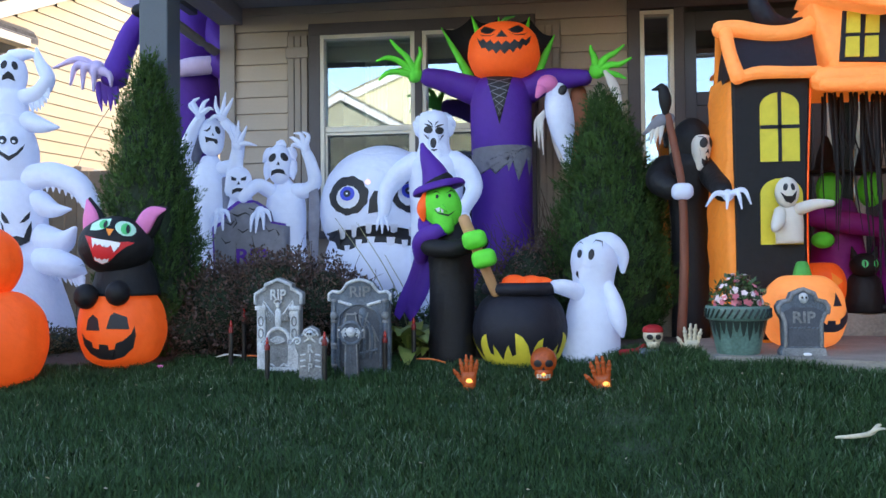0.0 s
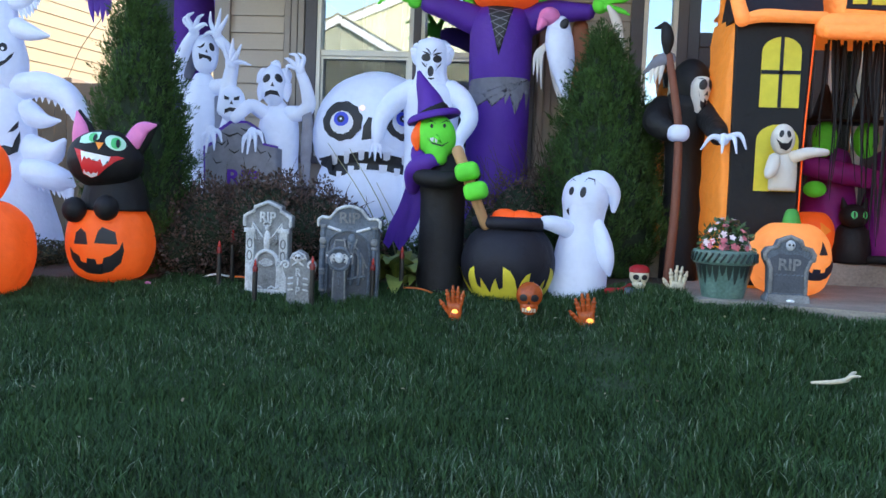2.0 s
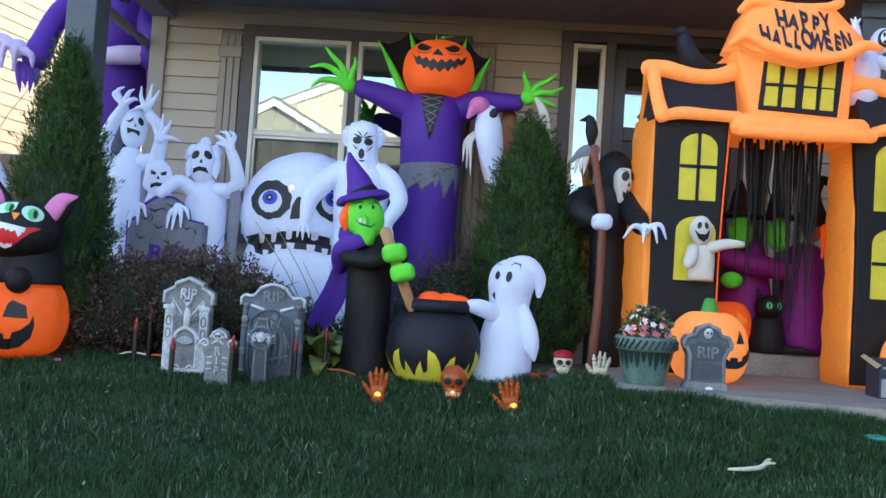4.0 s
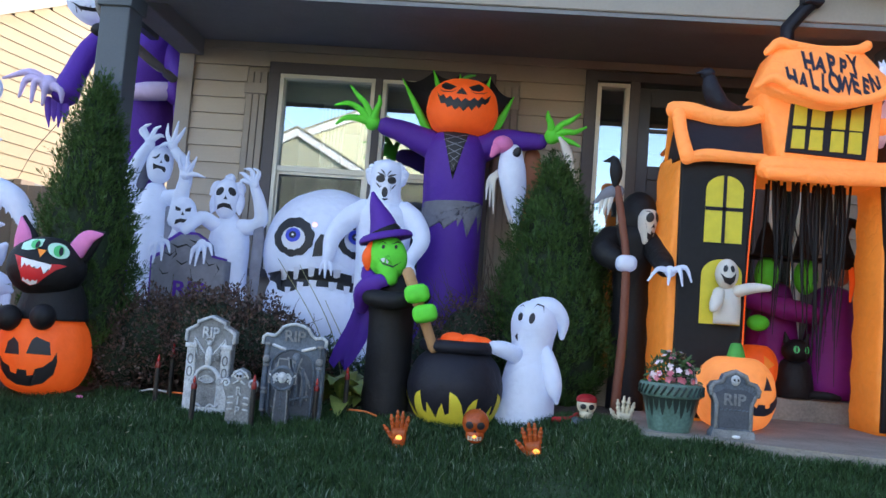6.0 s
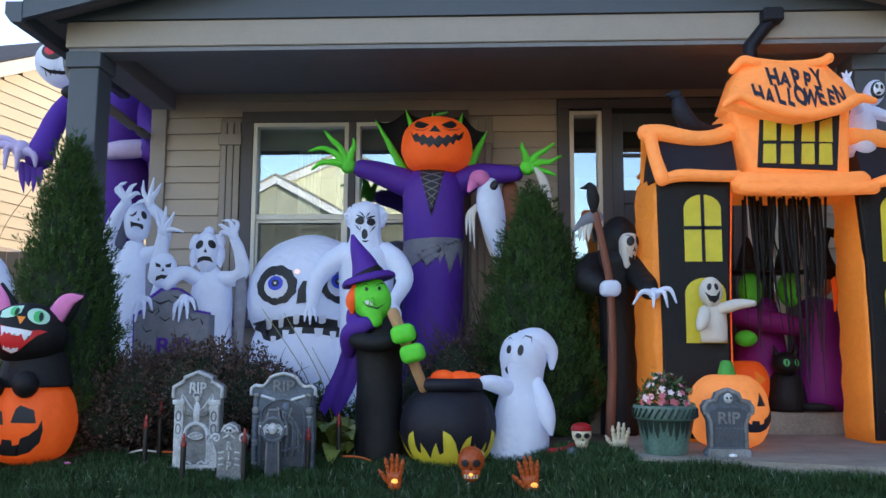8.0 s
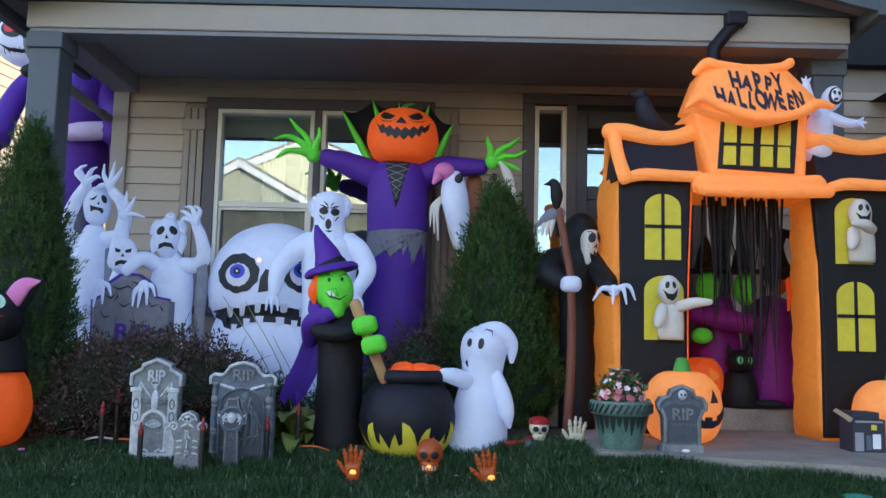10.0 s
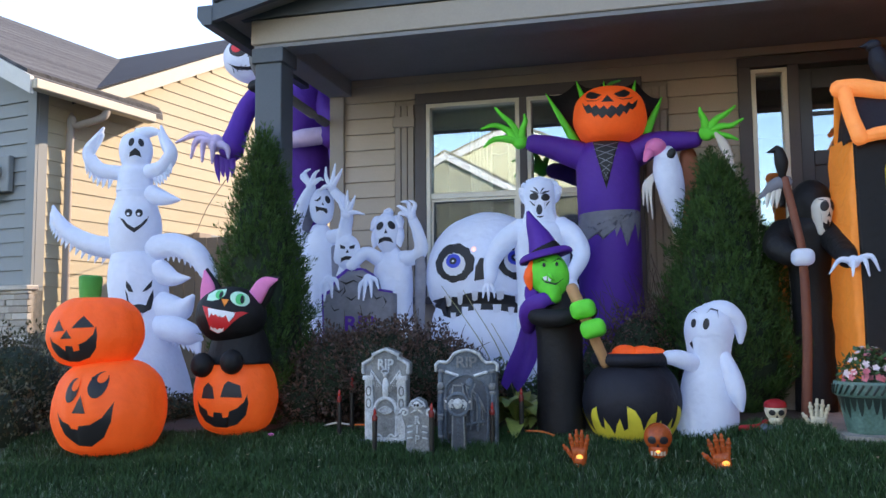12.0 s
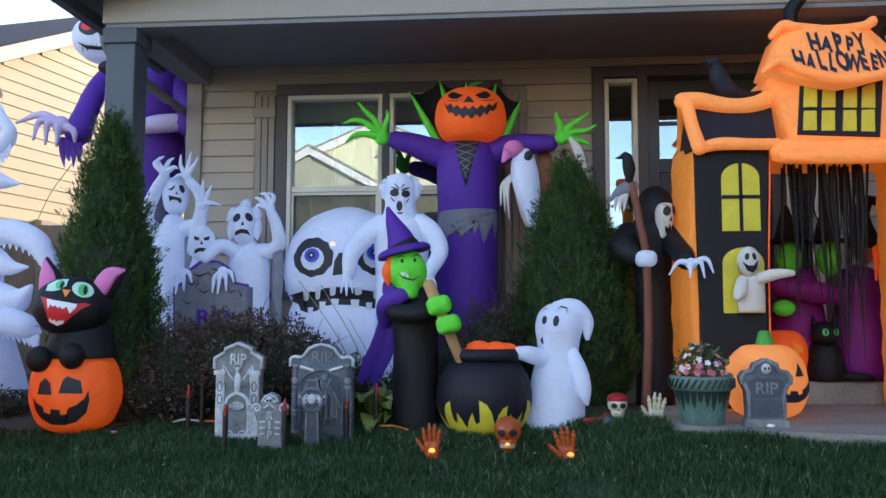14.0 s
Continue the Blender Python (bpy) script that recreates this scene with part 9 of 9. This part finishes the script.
for x, y, z, h in ((-1.80, 5.08, 0.01, 0.26), (-1.80, 5.3, 0.03, 0.30), (-1.45, 4.72, -0.02, 0.22), (-1.125, 4.72, -0.02, 0.25), (-0.835, 4.95, 0.0, 0.22), (-0.71, 5.2, 0.03, 0.25)):
    candle(x, y, z, h)
for nm, m_, pts, lab in (("cord", "orange_cord", [(-0.80, 5.25, 0.06), (-0.68, 5.22, 0.07), (-0.60, 5.24, 0.065), (-0.52, 5.2, 0.05)], "orange extension cord on the mulch"),
                         ("cord", "orange_cord", [(-1.85, 5.35, 0.06), (-1.76, 5.3, 0.075), (-1.68, 5.28, 0.07), (-1.6, 5.2, 0.05)], "orange extension cord on the mulch"),
                         ("cord", "white_cord", [(-2.0, 5.33, 0.06), (-1.9, 5.28, 0.085), (-1.82, 5.3, 0.075)], "white cord on the mulch"),
                         ("cord", "white_cord", [(0.48, 5.3, 0.06), (0.55, 5.27, 0.08), (0.6, 5.3, 0.06)], "white cord by the ghost")):
    g = thing(nm, pts[0], lab, "cord", "extension cords")
    part("cable", T(pts, [0.006] * len(pts), 8, 5), M[m_], g)
po = thing("flower_pot", (1.16, 5.2, 0.10), "green glazed pot of pink and white impatiens on the walkway", "flower pot")
part("pot", L(1.16, 5.2, [(0.105, 0.10), (0.115, 0.11), (0.125, 0.15), (0.145, 0.25), (0.155, 0.29), (0.158, 0.30), (0.172, 0.31), (0.175, 0.37), (0.168, 0.38), (0.15, 0.375), (0.14, 0.33), (0.01, 0.33)], 44, 3), M["pot"], po)
bm = bmesh.new()
for k in range(30):
    a = 2 * math.pi * k / 30
    tube(bm, [(1.16 + 0.178 * math.cos(a), 5.2 + 0.178 * math.sin(a), 0.318), (1.16 + 0.178 * math.cos(a + 0.16), 5.2 + 0.178 * math.sin(a + 0.16), 0.362)], [0.007, 0.007], 6, 2)
part("rim_rope", bm, M["potdark"], po)
tr = skin(L(1.16, 5.2, [(0.125, 0.15), (0.145, 0.25), (0.155, 0.30)], 44, 3))
for k in range(13):
    a = -84 + 168 * k / 12
    d = 0.06 + 0.06 * ((k * 7) % 5) / 5
    print_on("drip", [(-0.019, 0.0), (0.019, 0.0), (0.012, -d * 0.6), (0.003, -d), (-0.004, -d), (-0.014, -d * 0.5)], tr, (1.16, 5.2, 0.30), M["potdark"], po, a, lift=0.003, cell=0.02)
rs = np.random.RandomState(21)
k = 420
d = units(rs.normal(0, 1, (k, 3)) * np.array([1, 1, 0.8]) + np.array([0, 0, 0.5]))
pos = np.array([1.16, 5.2, 0.42]) + d * rs.uniform(0.5, 1, (k, 1)) * np.array([0.15, 0.14, 0.13]) - np.array(po.location)
al = units(d + rs.normal(0, 0.5, d.shape))
ob = new("foliage", leaf_mesh("foliage", pos, al, units(np.cross(al, rs.normal(0, 1, d.shape))), rs.uniform(0.025, 0.045, k), rs.uniform(0.012, 0.022, k), M["foliage"]))
ob.parent = po
r_ = random.Random(9)
for i in range(66):
    a, e = r_.uniform(0, 6.28), r_.uniform(-0.1, 1.4)
    c = Vector((1.16 + 0.135 * math.cos(a) * math.cos(e) * r_.uniform(0.8, 1.15), 5.2 + 0.13 * math.sin(a) * math.cos(e), 0.40 + 0.14 * math.sin(e) * r_.uniform(0.75, 1.15)))
    out = (c - Vector((1.16, 5.2, 0.38))).normalized()
    u = out.cross(Vector((0, 0, 1))).normalized()
    w = out.cross(u)
    bm = bmesh.new()
    ce = bm.verts.new(c)
    ring = [bm.verts.new(c + (u * math.cos(q * 1.2566 / 2) + w * math.sin(q * 1.2566 / 2)) * (0.022 if q % 2 else 0.015) + out * 0.006) for q in range(10)]
    for q in range(10):
        bm.faces.new((ce, ring[q], ring[(q + 1) % 10]))
    part("flower", bm, M["petal_white" if i % 2 else "petal"], po)
bx = thing("cardboard_box", (2.82, 5.35, 0.10), "open dark printed cardboard box on the walkway", "box")
part("carton", B(2.72, 2.97, 5.25, 5.48, 0.10, 0.36, bevel=0.004), M["card"], bx, smooth=False)
part("flap", P([(2.735, 0.362), (2.60, 0.44), (2.575, 0.42), (2.70, 0.335)], 5.255, 5.262), M["kraft"], bx, "open kraft flap", smooth=False)
part("lid", B(2.74, 2.95, 5.3, 5.5, 0.36, 0.41, bevel=0.004), M["card"], bx, smooth=False)
for a, b, c_, d, mm in ((2.735, 2.80, 0.12, 0.26, "inkgrey"), (2.82, 2.86, 0.13, 0.24, "foam"), (2.87, 2.93, 0.14, 0.25, "inkwhite"), (2.86, 2.90, 0.28, 0.32, "yellow"), (2.74, 2.95, 0.335, 0.35, "inkgrey")):
    part("print", B(a, b, 5.246, 5.25, c_, d), M[mm], bx, smooth=False)
tl = thing("teal_lid", (1.92, 3.95, 0.0), "flat teal plastic lid lying in the grass", "lid")
part("disc", L(1.92, 3.95, [(0.055, 0.065), (0.06, 0.073), (0.055, 0.081), (0.01, 0.083)], 26, 3), M["teal"], tl)
sk2 = thing("stick", (1.18, 3.3, -0.02), "pale broken forked twig lying on the lawn", "twig")
part("wood", T([(1.08, 3.27, 0.022), (1.14, 3.265, 0.028), (1.20, 3.29, 0.034), (1.235, 3.33, 0.05), (1.25, 3.34, 0.055)], [0.005, 0.008, 0.009, 0.008, 0.004], 8, 4), M["bone"], sk2)
part("fork", T([(1.19, 3.285, 0.034), (1.22, 3.28, 0.05), (1.245, 3.28, 0.052)], [0.007, 0.006, 0.003], 8, 4), M["bone"], sk2)
for (x, y, mm, lab) in ((-2.2, 4.98, "pink", "pale pink petal on the lawn"), (1.15, 4.85, "inkwhite", "small white petal on the lawn"), (1.38, 4.65, "inkwhite", "small white petal on the lawn")):
    z = ground_z(x, y) + 0.035
    g = thing("petal", (x, y, z - 0.03), lab, "petal", "fallen petals")
    part("blossom", S((x, y, z), (0.022, 0.016, 0.009), 10, 7), M[mm], g)


for ob in list(scene.objects):
    if ob.name == "cardboard_box":
        ob.location.x -= 0.21

# the walkway group stands a little forward of where it was drawn, on the raised slab
PIVOT = Vector((0.12, 0.22, 0.68))
for names, k in ((("streamers", "black_cat", "string_lights", "reaper", "flower_pot", "cardboard_box"), 0.915), (("red_cloth", "skeletal_palm", "skull"), 0.95), (("dropped_lid",), 0.925)):
    for ob in list(scene.objects):
        if ob.parent is None and ob.name.split(".")[0] in names:
            ob.location = PIVOT + (ob.location - PIVOT) * k
            ob.scale = (k, k, k)
for ob in list(scene.objects):
    if ob.parent is None and ((ob.name.split(".")[0] in ("crow", "pumpkin") and ob.location.x > 0.5) or (ob.name.startswith("witch") and ob.location.x > 1) or (ob.name.startswith("gravestone") and ob.location.x > 1)):
        ob.location = PIVOT + (ob.location - PIVOT) * 0.915
        ob.scale = (0.915, 0.915, 0.915)
hh_.location, hh_.scale = (2.055, 5.6, 0.157), (0.9, 0.9, 0.893)
stt.location.x -= 0.03
bx.scale = (0.7, 0.7, 0.7)
cr.location.x -= 0.03
cr.scale = (0.76, 0.76, 0.76)
cr.location.z -= 0.05


# ---- lawn: blades of grass ----
rs = np.random.RandomState(77)
N = 290000
u = rs.uniform(0, 1, N)
gy = 1.7 + (5.42 - 1.7) * u ** 0.85
gx_ = 0.05 + (rs.uniform(-1, 1, N)) * (0.75 + 0.66 * gy)
edge = np.array([bed_edge(float(x)) for x in np.linspace(-5, 5, 400)])
keep = gy < np.interp(gx_, np.linspace(-5, 5, 400), edge) + rs.normal(0, 0.02, N)
slab = np.interp(gx_, [0.91, 1.84, 2.94, 4.9], [4.61, 4.36, 4.06, 3.6])
keep &= ~((gx_ > 0.91) & (gy > slab - 0.005))
gx_, gy = gx_[keep], gy[keep]
n = len(gx_)
sm = np.clip((gx_ - 0.25) / 0.65, 0, 1)
gz = np.minimum(0.13, np.clip(0.11 * (gy - 4.9), -0.56, 0.10) + 0.16 * sm * sm * (3 - 2 * sm) * np.clip(gy / 2.5, 0, 1))
tuft = 0.8 + 0.35 * np.sin(gx_ * 7 + np.sin(gy * 5) * 2) * np.sin(gy * 8 + gx_ * 3)
a = rs.uniform(0, 2 * np.pi, n)
hgt = rs.uniform(0.028, 0.058, n) * tuft + 0.008
wid = rs.uniform(0.0014, 0.0031, n)
bend = rs.uniform(0.2, 1.1, n) * hgt
d = np.stack([np.cos(a), np.sin(a), np.zeros(n)], 1)
s = np.stack([-np.sin(a), np.cos(a), np.zeros(n)], 1) * wid[:, None]
base = np.stack([gx_, gy, gz - 0.004], 1)
up = np.array([0, 0, 1.0])
mid = base + d * (bend * 0.35)[:, None] + up * (hgt * 0.62)[:, None]
tip = base + d * bend[:, None] + up * hgt[:, None]
v = np.stack([base - s, base + s, mid + s * 0.8, mid - s * 0.8, tip], 1).reshape(-1, 3)
v = v.reshape(-1, 5, 3)
patch = 0.05 * (1 + np.sin(gx_ * 2.3 + 1.0) * np.sin(gy * 3.1 + gx_) + 0.6 * np.sin(gx_ * 5.1 - gy * 4.3))
pale = rs.uniform(0, 1, n) < np.clip(patch, 0.01, 0.12)


def blades(name, pts, material, label):
    """Five-cornered bent blades in one mesh."""
    n = len(pts)
    me = bpy.data.meshes.new(name)
    me.vertices.add(5 * n)
    me.vertices.foreach_set("co", pts.astype(np.float32).ravel())
    k = np.arange(n)[:, None] * 5
    idx = np.concatenate([k + 0, k + 1, k + 2, k + 3, k + 3, k + 2, k + 4], 1)
    me.loops.add(7 * n)
    me.loops.foreach_set("vertex_index", idx.astype(np.int32).ravel())
    me.polygons.add(2 * n)
    me.polygons.foreach_set("loop_start", np.stack([np.arange(n) * 7, np.arange(n) * 7 + 4], 1).astype(np.int32).ravel())
    me.update(calc_edges=True)
    me.materials.append(material)
    tagged(new(name, me), label, "grass", kind="stuff")


blades("grass", v[~pale], M["grass"], "dense dark green mown lawn grass in shade")
blades("pale_grass", v[pale] + np.array([0, 0, 0.004]), M["grass_pale"], "pale dry blades scattered through the lawn")

rl = random.Random(31)
bm = bmesh.new()
for i in range(46):
    x, y = rl.uniform(-2.6, 1.5), rl.uniform(2.6, 5.0)
    if x > 0.9 and y > 4.2:
        continue
    c, a, r_ = Vector((x, y, ground_z(x, y) + 0.05)), rl.uniform(0, 6.28), rl.uniform(0.006, 0.013)
    u_, w_ = Vector((math.cos(a), math.sin(a), rl.uniform(-0.4, 0.6))) * r_, Vector((-math.sin(a), math.cos(a), rl.uniform(-0.3, 0.5))) * r_ * 0.55
    q = [bm.verts.new(c + s_) for s_ in (-u_, w_ - u_ * 0.2 + Vector((0, 0, 0.003)), u_, -w_ + u_ * 0.1)]
    bm.faces.new(q)
bmesh.ops.solidify(bm, geom=bm.faces[:], thickness=0.001)
tagged(new("fallen_leaves", finish(bm, "fallen_leaves", M["dryleaf"], False)), "small dry pale leaves scattered on the lawn", "leaves", kind="stuff")

# ---- lap siding of the front wall, plank by plank ----
rows = int((2.80 - 0.95) / 0.137)
for i in range(rows + 1):
    z0 = 0.95 + i * 0.137
    z1 = min(z0 + 0.135, 2.80)
    if z1 - z0 < 0.03:
        continue
    spans = [(-2.50, -2.05), (0.20, 0.72), (2.58, 4.4)]
    if z0 > 2.53:
        spans = [(-2.50, -1.862), (0.002, 0.72), (2.58, 4.4)]
    if z0 > 2.60:
        spans = [(-2.50, 4.4)] if z0 > 2.71 else [(-2.50, 0.72), (2.58, 4.4)]
    spans = [(a, b, z0) for a, b in spans] + ([(-1.86, 0.0, 2.634)] if 2.53 < z0 < 2.6 else [])
    for a, b, zb in spans:
        bm = bmesh.new()
        box(bm, a, b, 6.984, 7.02, zb, z1)
        for v in bm.verts:
            if v.co.y < 7.0 and v.co.z > zb + 0.05:
                v.co.y = 7.004
        ob = new("plank", finish(bm, "plank", M["siding"], False))
        ob.parent = wall_n
# stone veneer under the siding
rg = random.Random(15)
z = 0.1
while z < 0.93:
    h = rg.uniform(0.05, 0.09)
    x = 0.02
    while x < 0.74:
        w = rg.uniform(0.1, 0.26)
        ob = new("stone", finish(box(bmesh.new(), x, min(x + w - 0.008, 0.735), 6.95 - rg.uniform(0, 0.025), 7.02, z, min(z + h - 0.008, 0.94), bevel=0.006), "stone", M["stone"], False))
        ob.parent = wall_n
        x += w
    z += h
